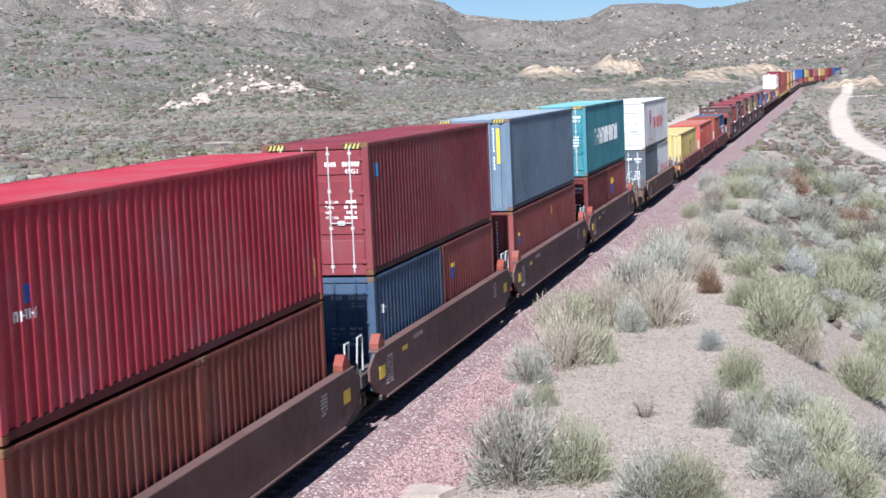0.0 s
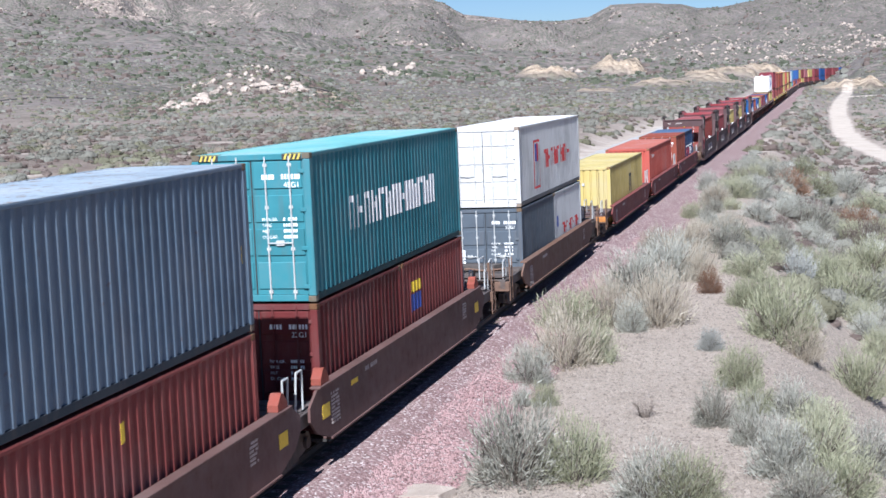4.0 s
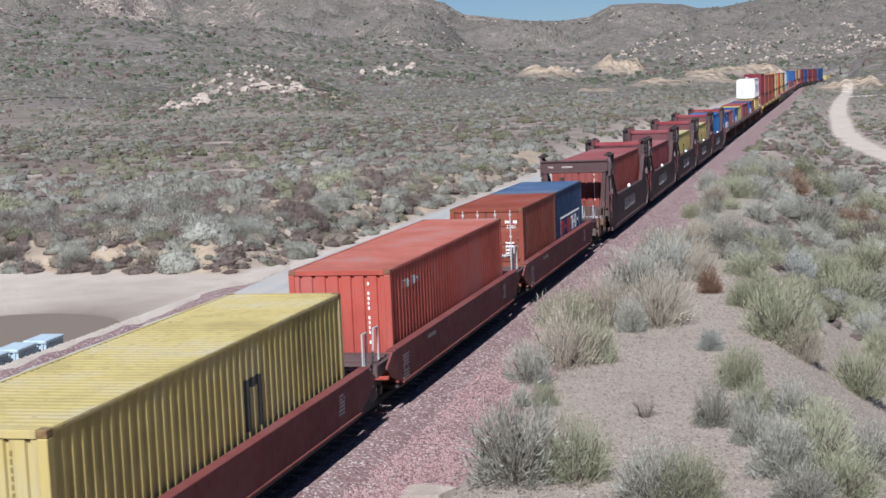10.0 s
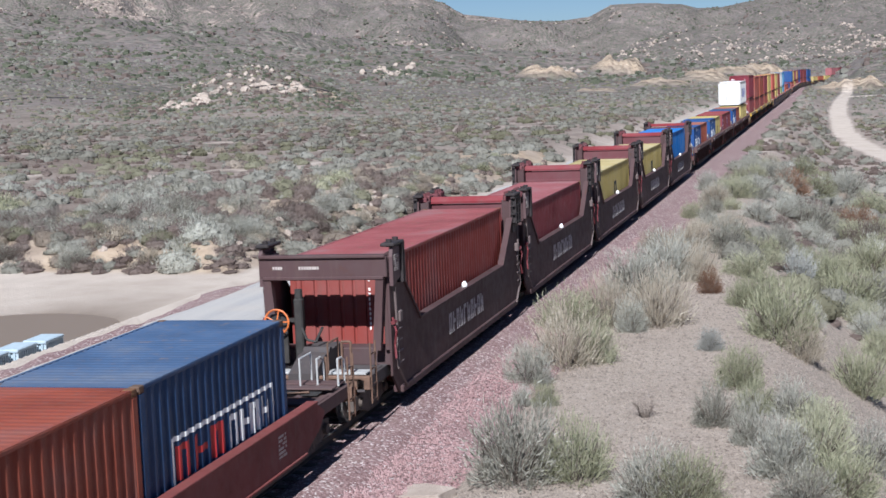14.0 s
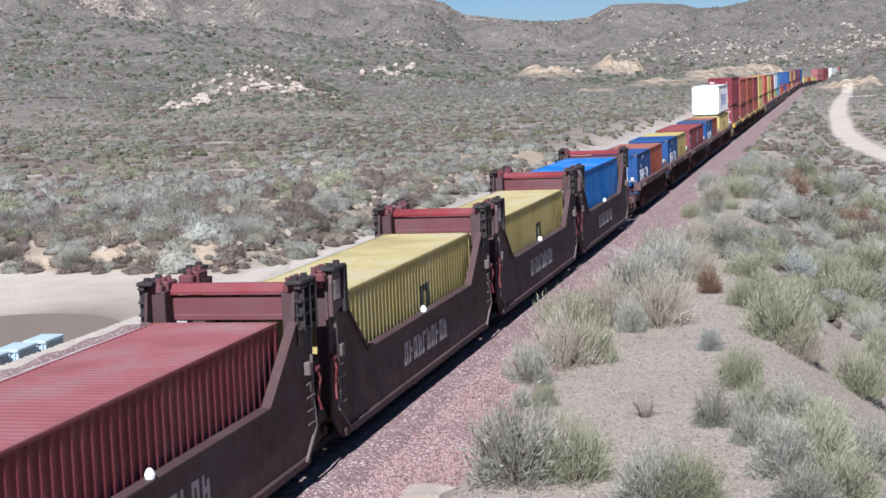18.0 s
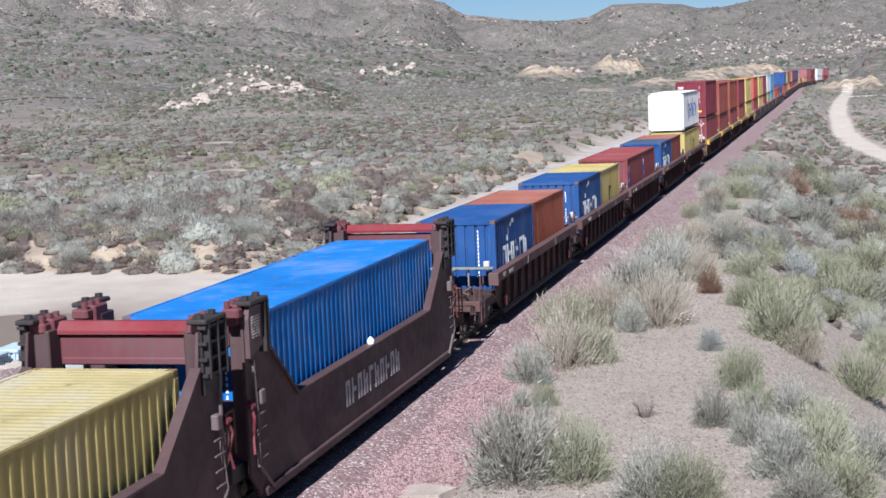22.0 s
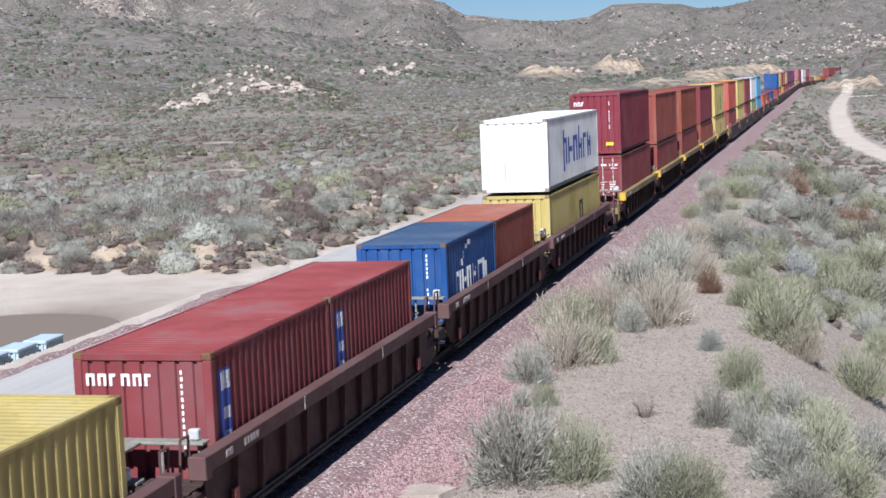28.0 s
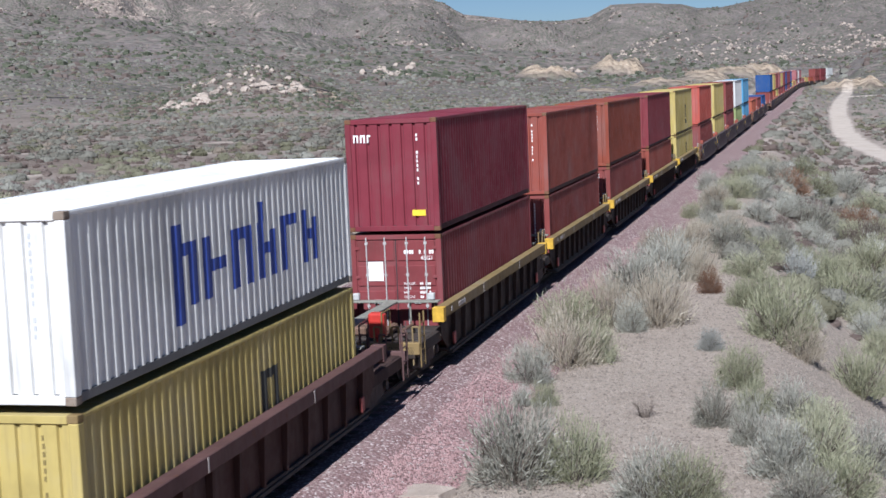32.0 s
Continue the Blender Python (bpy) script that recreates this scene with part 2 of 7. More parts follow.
def height(x, y):
    x, y = np.asarray(x, float), np.asarray(y, float)
    xt = x - track_x(y)
    tb, r = bearing(x, y)
    near = 1 - sstep(150, 500, r)
    # bed of the line
    z = np.full_like(x, -0.85)
    # the far side: road, sand, then the brush slope
    m = bank_m(xt, y)
    z = np.where(xt < -12, z - 0.12 + 0.35 * bell(xt, -12.9, 0.6) * (y < 64) * sstep(20, 30, y), z)
    z = z - 0.45 * bell(xt, -18.0, 4.0) * bell(y, 45, 9) * (xt < -13.0)
    left = 1.15 * sstep(-0.3, 3.8, m) + 0.22 * fbm(x / 2.2, y / 2.2, 3, 14) * sstep(0, 2, m) + 0.0105 * np.clip(m, 0, 420) + 0.9 * fbm(x / 34, y / 34, 4, 3) * sstep(2, 20, m)
    z = z + np.where(xt < 0, left, 0)
    # the near side: berm, gravel slope, low ground with the white road
    c = crest_x(y)
    berm = 0.32 * sstep(3.0, 4.3, xt) + 0.12 * fbm(x / 2.5, y / 2.5, 3, 5) * sstep(3, 4, xt)
    fall = 3.3 * sstep(0, 6.5, xt - c) * (1 - 0.55 * sstep(200, 460, y))
    low = 0.5 * fbm(x / 9, y / 9, 3, 8) * sstep(1, 6, xt - c)
    z = z + np.where(xt > 0, berm - fall + low, 0)
    # cutting and dark knoll where the line bends out of sight
    z = z + 13.0 * np.exp(-(((x - 48) / 36.0) ** 4 + ((y - 610) / 60.0) ** 2)) * sstep(3.5, 11.0, xt)
    # bank behind the line at the bend
    z = z + 6.0 * np.exp(-(((xt + 40) / 22.0) ** 2 + ((y - 620) / 60.0) ** 2)) * sstep(8, 16, -xt)
    z = z + knob(x, y) * (0.8 + 1.1 * fbm(x / 4, y / 4, 4, 77)) * sstep(2.4, 5.0, np.abs(xt))
    # outcrop hill
    z = z + 12.0 * np.exp(-(((tb + 0.118) / 0.055) ** 2 + ((r - 430) / 60.0) ** 2))
    z = z + 5.0 * np.exp(-(((tb + 0.26) / 0.07) ** 2 + ((r - 480) / 90.0) ** 2))
    # the two ranges
    nz = np.interp(tb, NEAR_B, NEAR_H)
    rough = fbm(x / 130, y / 130, 5, 21)
    z = z + (nz - 5) * sstep(430, 900, r) * (1 - 0.5 * sstep(900, 1350, r)) * (1 + 0.5 * rough * sstep(430, 700, r))
    fy = np.interp(tb, FAR_B, FAR_Y)
    top = 7.2 + (144.0 - 114.3 * tb - fy) / 2715.0 * 2600.0
    gul = np.abs(fbm(x / 260, y / 260, 5, 31)) * 1.6
    z = z + (top - z) * sstep(1250, 2600, r) * (1 - 1.3 * gul * (1 - sstep(2250, 2600, r)))
    ridged = 1 - np.abs(2.6 * fbm(x / 330, y / 330, 5, 131))
    z = z + 46.0 * (ridged - 0.75) * sstep(1150, 1500, r) * (1 - sstep(2250, 2560, r))
    z = z + 15.0 * (1 - np.abs(3.0 * fbm(x / 110, y / 110, 4, 133)) - 0.7) * sstep(560, 800, r) * (1 - sstep(2300, 2560, r))
    z = z - 60 * sstep(2650, 3600, r) + 5.0 * fbm(x / 60, y / 60, 3, 41) * sstep(900, 2000, r)
    # nothing nearer stands above the skyline
    cap = 7.2 + (top - 7.2) * np.clip(r, 1, 2600) / 2600.0 * 0.965
    z = np.where((r > 900) & (r < 2500), np.minimum(z, cap), z)
    # knoll under the camera
    z = z + 6.4 * (1 - sstep(0.5, 13.0, np.hypot((x - EYE.x) * 1.0, y - EYE.y))) + 3.0 * sstep(0, -40, y)
    return z


def grid_ground():
    ax = np.concatenate([np.linspace(-math.pi, -0.345, 46)[:-1], np.linspace(-0.345, 0.345, 540), np.linspace(0.345, math.pi, 46)[1:-1]])
    rr = np.concatenate([[0.0, 2.0, 5.0, 9.0, 14.0, 19.0], np.arange(23.0, 95.0, 0.32), np.geomspace(95.5, 3900.0, 270)])
    A, R = np.meshgrid(ax, rr)
    th = YAW - A
    X, Y = EYE.x - R * np.sin(th), EYE.y + R * np.cos(th)
    Z = height(X, Y)
    n, k = len(rr), len(ax)
    i, j = np.meshgrid(np.arange(n - 1), np.arange(k), indexing="ij")
    j2 = (j + 1) % k
    quads = np.stack([i * k + j, i * k + j2, (i + 1) * k + j2, (i + 1) * k + j], -1).reshape(-1, 4)
    me = bpy.data.meshes.new("ground")
    me.vertices.add(n * k)
    me.vertices.foreach_set("co", np.stack([X, Y, Z], -1).ravel())
    me.loops.add(quads.size)
    me.loops.foreach_set("vertex_index", quads.ravel())
    me.polygons.add(len(quads))
    me.polygons.foreach_set("loop_start", np.arange(0, quads.size, 4))
    me.update(calc_edges=True)
    me.polygons.foreach_set("use_smooth", np.ones(len(quads), bool))
    # where sand, gravel and brush lie
    xt = X - track_x(Y)
    tb, r = bearing(X, Y)
    m = bank_m(xt, Y)
    wob = fbm(X / 3, Y / 3, 3, 51)
    sand = (xt < -12.4) * (1 - sstep(-0.6, 0.8, m)) * (1 - 0.6 * sstep(75, 95, Y))
    rr2 = np.abs(xt - white_road_x(Y) - 0.8 * wob)
    wroad = (1 - sstep(1.5, 2.1, rr2)) * (Y > 120) * (Y < 520)
    wroad = np.maximum(wroad, (1 - sstep(5, 9, np.abs(Y - 450 - 5 * wob))) * (xt > 13))
    ochre = sstep(-0.1, 0.5, m) * (1 - sstep(7, 16, m)) * (xt < -10) * (Y < 150) * (0.55 + 0.45 * sstep(-0.1, 0.1, fbm(X / 3, Y / 3, 3, 68)))
    pale = sstep(0.16, 0.26, fbm(X / 7, Y / 7, 3, 61)) * sstep(2, 5, m) * (1 - sstep(150, 300, r)) * 0.75
    cut = np.exp(-((xt - 10.0) / 5.0) ** 2) * bell(Y, 530, 18) * sstep(-0.12, 0.05, fbm(X / 9, Y / 9, 3, 64))
    cut = np.maximum(cut, bell(xt, -30, 14) * bell(Y, 590, 45) * sstep(-0.05, 0.1, fbm(X / 14, Y / 14, 3, 65)))
    kn = np.clip(1.9 * knob(X, Y, 3), 0, 1) * (0.75 + 0.25 * sstep(-0.22, -0.05, fbm(X / 7, Y / 7, 3, 66)))
    tan_ = np.maximum.reduce([sand, wroad, pale])
    slab = np.exp(-(np.abs((X + 113.5) / 9.0) ** 4 + np.abs((Y - 366) / 15.0) ** 4)) * sstep(-0.2, 0.0, fbm(X / 6, Y / 6, 3, 69))
    kn = np.maximum.reduce([kn, cut, ochre, slab])
    me.attributes.new("cutbank", "FLOAT", "POINT").data.foreach_set("value", np.clip(kn, 0, 1).ravel())
    berm = (xt > 2.4) * (1 - sstep(0.5, 5.0, xt - crest_x(Y))) * (Y < 140)
    berm = np.maximum(berm, (np.abs(X - 6.5) < 1.8) * (np.abs(Y - 86) < 12))
    berm = np.maximum(berm, (xt > 0) * (1 - sstep(4, 9, xt - crest_x(Y))) * (1 - sstep(60, 90, Y)))
    mud = bell(xt, -17.0, 3.4) * bell(Y, 46, 9) * 1.3 * (xt < -13.3)
    me.attributes.new("tan", "FLOAT", "POINT").data.foreach_set("value", np.clip(tan_, 0, 1).ravel())
    me.attributes.new("berm", "FLOAT", "POINT").data.foreach_set("value", np.clip(berm, 0, 1).ravel())
    me.attributes.new("mud", "FLOAT", "POINT").data.foreach_set("value", np.clip(mud, 0, 1).ravel())
    me.attributes.new("brush", "FLOAT", "POINT").data.foreach_set("value", sstep(250, 520, r).ravel())
    scrub = sstep(0.2, 4.0, m) * (xt < -10) + (xt > 0) * sstep(70, 110, Y) * sstep(0, 3, xt - 4.2) * 0.6
    me.attributes.new("scrub", "FLOAT", "POINT").data.foreach_set("value", np.clip(scrub * (0.75 + 1.2 * fbm(X / 9, Y / 9, 3, 67)), 0, 0.95).ravel())
    rockm = (0.12 + 0.75 * sstep(0.02, 0.14, fbm(X / 190, Y / 190, 4, 71))) * sstep(900, 1300, r) * (1 - 0.85 * sstep(0.09, 0.15, tb))
    rockm = np.maximum(rockm, 1.25 * np.exp(-(((tb + 0.205) / 0.03) ** 4 + ((r - 2150) / 420.0) ** 4)))
    me.attributes.new("rocky", "FLOAT", "POINT").data.foreach_set("value", np.clip(rockm, 0, 1).ravel())
    return me


def ground_material():
    m, nt, b = mat_base("desert_ground", 0.95)
    b.inputs["Specular IOR Level"].default_value = 0.15
    v = coords(nt)

    def attr(name):
        a = nt.nodes.new("ShaderNodeAttribute")
        a.attribute_name = name
        return a.outputs["Fac"]

    f1, f2, f3 = noise_tex(nt, v, 0.35, 6.0, 0.65), noise_tex(nt, v, 4.0, 5.0, 0.7), noise_tex(nt, v, 22.0, 3.0, 0.7)
    soil = ramp(nt, f1, [(0.3, (0.25, 0.205, 0.175)), (0.5, (0.35, 0.295, 0.255)), (0.7, (0.44, 0.38, 0.335))])
    soil = mixc(nt, ramp(nt, f2, [(0.45, (0, 0, 0)), (0.7, (0.45, 0.45, 0.45))]), soil, (0.20, 0.17, 0.14))
    # gravelly berm with pebbles
    vor = nd(nt, "ShaderNodeTexVoronoi", Scale=9.0)
    sepv = nt.nodes.new("ShaderNodeSeparateColor")
    nt.links.new(v, vor.inputs["Vector"])
    nt.links.new(vor.outputs["Color"], sepv.inputs[0])
    peb = mixc(nt, ramp(nt, f3, [(0.5, (0, 0, 0)), (0.68, (1, 1, 1))]), ramp(nt, f2, [(0.3, (0.225, 0.185, 0.155)), (0.7, (0.35, 0.297, 0.255))]), ramp(nt, sepv.outputs[0], [(0.0, (0.15, 0.12, 0.105)), (0.6, (0.31, 0.265, 0.235)), (1.0, (0.47, 0.42, 0.385))]))
    peb = mixc(nt, 0.42, peb, ramp(nt, f1, [(0.3, (0.27, 0.222, 0.178)), (0.7, (0.375, 0.318, 0.262))]))
    soil = mixc(nt, attr("berm"), soil, peb)
    # brush cover seen from afar: clumps of grey-green over soil
    vb = nd(nt, "ShaderNodeTexVoronoi", Scale=0.28, Randomness=1.0)
    nt.links.new(v, vb.inputs["Vector"])
    fb = noise_tex(nt, v, 0.022, 6.0, 0.6)
    fbb = noise_tex(nt, v, 0.12, 5.0, 0.7)
    green = ramp(nt, fb, [(0.30, (0.082, 0.083, 0.066)), (0.5, (0.118, 0.117, 0.094)), (0.70, (0.175, 0.152, 0.148))])
    clump = ramp(nt, vb.outputs["Distance"], [(0.25, (1, 1, 1)), (0.75, (0, 0, 0))])
    cover = mixc(nt, clump, ramp(nt, noise_tex(nt, v, 0.05, 6.0, 0.7), [(0.35, (0.130, 0.108, 0.098)), (0.5, (0.172, 0.143, 0.130)), (0.68, (0.245, 0.202, 0.178))]), green)
    cover = mixc(nt, ramp(nt, fbb, [(0.55, (0, 0, 0)), (0.72, (0.7, 0.7, 0.7))]), cover, (0.06, 0.066, 0.043))
    low = ramp(nt, noise_tex(nt, v, 1.1, 6.0, 0.7), [(0.35, (0.118, 0.092, 0.077)), (0.55, (0.170, 0.136, 0.113)), (0.72, (0.26, 0.210, 0.166))])
    soil = mixc(nt, attr("scrub"), soil, low)
    soil = mixc(nt, attr("brush"), soil, cover)
    # boulder fields on the ranges
    vr = nd(nt, "ShaderNodeTexVoronoi", Scale=0.09, Randomness=1.0)
    nt.links.new(v, vr.inputs["Vector"])
    crag = math_n(nt, "ADD", noise_tex(nt, v, 0.035, 8.0, 0.75), math_n(nt, "MULTIPLY", vr.outputs["Distance"], -0.16))
    crag = math_n(nt, "ADD", crag, math_n(nt, "MULTIPLY", attr("rocky"), 0.20))
    blob = ramp(nt, crag, [(0.56, (0, 0, 0)), (0.64, (1, 1, 1))])
    soil = mixc(nt, math_n(nt, "MULTIPLY", blob, math_n(nt, "MINIMUM", math_n(nt, "MULTIPLY", attr("rocky"), 2.5), 0.9)), soil, ramp(nt, fbb, [(0.35, (0.16, 0.126, 0.112)), (0.5, (0.27, 0.218, 0.188)), (0.68, (0.42, 0.355, 0.30))]))
    sandc = ramp(nt, f1, [(0.3, (0.39, 0.33, 0.278)), (0.6, (0.485, 0.42, 0.36))])
    soil = mixc(nt, attr("tan"), soil, sandc)
    fk = noise_tex(nt, v, 0.5, 6.0, 0.7)
    soil = mixc(nt, attr("cutbank"), soil, ramp(nt, fk, [(0.32, (0.20, 0.148, 0.105)), (0.5, (0.36, 0.282, 0.205)), (0.7, (0.46, 0.38, 0.29))]))
    soil = mixc(nt, attr("mud"), soil, (0.13, 0.095, 0.07))
    nt.links.new(soil, b.inputs["Base Color"])
    hgt = math_n(nt, "ADD", math_n(nt, "MULTIPLY", f3, 0.25), math_n(nt, "MULTIPLY", f2, 1.0))
    hgt = math_n(nt, "ADD", hgt, math_n(nt, "MULTIPLY", math_n(nt, "MULTIPLY", clump, attr("brush")), 14.0))
    bump(nt, b, hgt, 0.9, 0.08)
    return m


ground = new("ground", grid_ground())
ground.data.materials.append(ground_material())
tagged(ground, "sandy desert ground with gravel, brush slopes and bare rocky mountains", "ground", kind="structure")

# muddy pond beside the gravel road
pond_m, pnt, pb = mat_base("muddy_water", 0.4)
pb.inputs["Base Color"].default_value = (0.20, 0.15, 0.105, 1)
pb.inputs["Specular IOR Level"].default_value = 0.25
bump(pnt, pb, noise_tex(pnt, coords(pnt), 3.0, 3.0), 0.06, 0.02)
ring = [(-18.2 + 4.6 * math.cos(a) * (1 + 0.13 * math.sin(3 * a)), 45.0 + 9.0 * math.sin(a) * (1 + 0.1 * math.cos(2 * a))) for a in [2 * math.pi * k / 40 for k in range(40)]]
pond = new("water", Shape().prism(ring, "z", -1.6, -1.10).mesh("water", pond_m))
tagged(pond, "shallow brown muddy pool beside the gravel road", "water", kind="structure")


# ---- track beds, rails and ties ----
def swept(rows_of, s_list):
    """Sweeps a cross-section of (x, z) points along the line."""
    v, f = [], []
    for s in s_list:
        x, y, h = line_at(s)
        a = math.radians(h)
        for px, pz in rows_of(s):
            v.append((x + px * math.cos(a), y + px * math.sin(a), pz))
    k = len(rows_of(s_list[0]))
    for i in range(len(s_list) - 1):
        for j in range(k - 1):
            f.append((i * k + j, i * k + j + 1, (i + 1) * k + j + 1, (i + 1) * k + j))
    return v, f


def bed_profile(s):
    w = 0.12 * (vnoise(np.array(s / 1.7), np.array(0.3), 7) - 0.5)
    w2 = 0.25 * (vnoise(np.array(s / 2.3), np.array(9.3), 9) - 0.5)
    pts = [(-8.6 + w2, -1.2), (-7.9 + w2, -0.78), (-6.9, -0.30), (-6.5, -0.21), (-5.9, -0.20), (-3.3, -0.21), (-2.3, -0.24), (-1.5, -0.178), (-0.9, -0.178), (1.0, -0.185), (1.15, -0.150), (1.6, -0.150), (1.9 + w, -0.21), (2.3 + w, -0.34), (3.7 + w2, -0.60), (4.6 + w2, -1.0)]
    return [(px, pz + 0.03 * (float(vnoise(np.array(s * 1.9 + px * 3), np.array(px * 2.1), 3)) - 0.5)) for px, pz in pts]


def ballast_material():
    m, nt, b = mat_base("pink_ballast", 0.9)
    v = coords(nt)
    vo = nd(nt, "ShaderNodeTexVoronoi", Scale=20.0, Randomness=1.0)
    nt.links.new(v, vo.inputs["Vector"])
    sep = nt.nodes.new("ShaderNodeSeparateColor")
    nt.links.new(vo.outputs["Color"], sep.inputs[0])
    stone = ramp(nt, sep.outputs[0], [(0.0, (0.14, 0.078, 0.076)), (0.5, (0.225, 0.138, 0.133)), (0.8, (0.29, 0.193, 0.185)), (0.93, (0.52, 0.45, 0.43))])
    # cell borders darkened: shade between the stones put into the colour
    gap_shade = ramp(nt, vo.outputs["Distance"], [(0.45, (1, 1, 1)), (0.85, (0.62, 0.58, 0.58))])
    col = mixc(nt, 1.0, stone, gap_shade, "MULTIPLY")
    col = mixc(nt, ramp(nt, noise_tex(nt, v, 0.5, 5.0), [(0.5, (0, 0, 0)), (0.75, (0.4, 0.4, 0.4))]), col, (0.34, 0.27, 0.24))
    nt.links.new(col, b.inputs["Base Color"])
    inv = math_n(nt, "SUBTRACT", 1.0, vo.outputs["Distance"])
    bump(nt, b, inv, 0.6, 0.04)
    return m


BALLAST = ballast_material()


def gravel_material():
    m, nt, b = mat_base("grey_gravel", 0.95)
    v = coords(nt)
    f1, f2, f3 = noise_tex(nt, v, 0.4, 5.0), noise_tex(nt, v, 5.0, 5.0, 0.7), noise_tex(nt, v, 24.0, 3.0, 0.7)
    mp = nt.nodes.new("ShaderNodeMapping")
    mp.inputs["Scale"].default_value = (1.6, 0.03, 1.0)
    nt.links.new(v, mp.inputs["Vector"])
    rut = noise_tex(nt, mp.outputs[0], 1.0, 3.0)
    col = mixc(nt, ramp(nt, f3, [(0.35, (0, 0, 0)), (0.65, (1, 1, 1))]), (0.27, 0.26, 0.25), (0.39, 0.38, 0.37))
    col = mixc(nt, ramp(nt, rut, [(0.42, (0, 0, 0)), (0.62, (0.6, 0.6, 0.6))]), col, (0.42, 0.395, 0.365))
    col = mixc(nt, ramp(nt, f1, [(0.5, (0, 0, 0)), (0.7, (0.5, 0.5, 0.5))]), col, (0.42, 0.37, 0.32))
    nt.links.new(col, b.inputs["Base Color"])
    bump(nt, b, math_n(nt, "ADD", f2, f3), 0.5, 0.03)
    return m


def road_profile(s):
    a, c = [0.7 * (float(vnoise(np.array(s / 3.1), np.array(k), 13)) - 0.5) for k in (0.2, 7.7)]
    k = 0.35 * max(0.0, min(1.0, (s - 110) / 60))
    return [(-12.9 + a - k, -1.1), (-12.4 + a - k, -0.80), (-11.6, -0.73), (-10.4, -0.76), (-9.2, -0.73), (-8.5 + c, -0.79), (-8.0 + c, -1.1)]


def windrow_profile(s):
    a = float(vnoise(np.array(s / 0.9), np.array(3.3), 17))
    hgt = 0.20 * (0.5 + a) * min(1.0, max(0.05, (62 - s) / 6))
    return [(-13.35, -1.15), (-13.05, -0.98 + 0.6 * hgt), (-12.75, -0.92 + hgt), (-12.35, -0.90 + 0.8 * hgt), (-11.9, -0.85)]


stations = list(np.concatenate([np.arange(2, 90, 0.5), np.arange(90, 220, 2.0), np.arange(220, 860, 10.0)]))
sh = Shape()
sh.add(*swept(bed_profile, stations))
bed = new("track_bed", sh.mesh("track_bed", BALLAST))
tagged(bed, "bed of crushed pink stone ballast under two tracks", "ballast", kind="structure")

gravel_road = new("gravel_road", Shape().add(*swept(road_profile, stations)).mesh("gravel_road", gravel_material()))
tagged(gravel_road, "grey gravel service road along the tracks", "road", kind="structure")
windrow = new("ballast_windrow", Shape().add(*swept(windrow_profile, list(np.arange(20, 63, 0.35)))).mesh("ballast_windrow", BALLAST))
tagged(windrow, "low windrow of pink ballast beside the gravel road", "ballast", kind="structure")

RAILM = plain("brown_rail_steel", (0.10, 0.065, 0.05), 0.6, 0.3)
RAILTOP = plain("bright_rail_head", (0.45, 0.44, 0.43), 0.3, 0.9)
long_stations = list(np.concatenate([np.arange(2, 460, 20.0), np.arange(460, 860, 8.0)]))
for cx, kind in ((0.0, "track"), (-4.6, "second track")):
    for side in (-0.755, 0.755):
        e = cx + side
        sec = [(e - 0.07, -0.17), (e - 0.07, -0.155), (e - 0.012, -0.13), (e - 0.012, -0.045), (e - 0.037, -0.035), (e - 0.037, -0.004), (e - 0.028, 0.0), (e + 0.028, 0.0), (e + 0.037, -0.004), (e + 0.037, -0.035), (e + 0.012, -0.045), (e + 0.012, -0.13), (e + 0.07, -0.155), (e + 0.07, -0.17)]
        sh = Shape()
        sh.add(*swept(lambda s: sec, long_stations))
        me = sh.mesh("rail", RAILM, RAILTOP)
        for k, p in enumerate(me.polygons):
            if k % (len(sec) - 1) == 6:
                p.material_index = 1
        rail = new("rail", me)
        tagged(rail, "long steel rail with a worn bright head on ties", "rail", "rails", kind="structure")
tie_me = Shape().box(-1.3, 1.3, -0.115, 0.115, -0.34, -0.172, 0.015).mesh("tie", WOODTIE)
for cx in (0.0, -4.6):
    for k in range(150 if cx else 40):
        s = 24 + 0.55 * k + (0.04 * math.sin(k * 7.1))
        t_ob = new("tie", tie_me)
        t_ob.parent = bed
        t_ob.matrix_basis = pose(cx, s, 0.0, 0, 0, 0.6 * math.sin(k * 3.7))
# ---- containers ----
W2, LEN40, LEN20, STD, HIGH = 1.219, 12.192, 6.058, 2.591, 2.896


def corrugated(a0, a1, pitch, flat, slope, depth):
    """Points (along, in) of a trapezoid corrugation from a0 to a1."""
    n = max(1, int((a1 - a0) / pitch))
    p = (a1 - a0) / n
    pts = [(a0, 0.0)]
    for k in range(n):
        s = a0 + k * p
        rest = p - 2 * slope - flat
        pts += [(s + rest / 2, 0.0), (s + rest / 2 + slope, depth), (s + rest / 2 + slope + flat, depth), (s + p - rest / 2, 0.0)]
    pts.append((a1, 0.0))
    return pts


def panel_y(sh, x, sign, y0, y1, z0, z1, pitch=0.282, depth=0.038):
    pts = corrugated(y0, y1, pitch, 0.072, 0.068, depth)
    v = []
    for a, d in pts:
        v += [(x - sign * d, a, z0), (x - sign * d, a, z1)]
    f = [(2 * i, 2 * i + 2, 2 * i + 3, 2 * i + 1) if sign > 0 else (2 * i + 1, 2 * i + 3, 2 * i + 2, 2 * i) for i in range(len(pts) - 1)]
    sh.add(v, f)


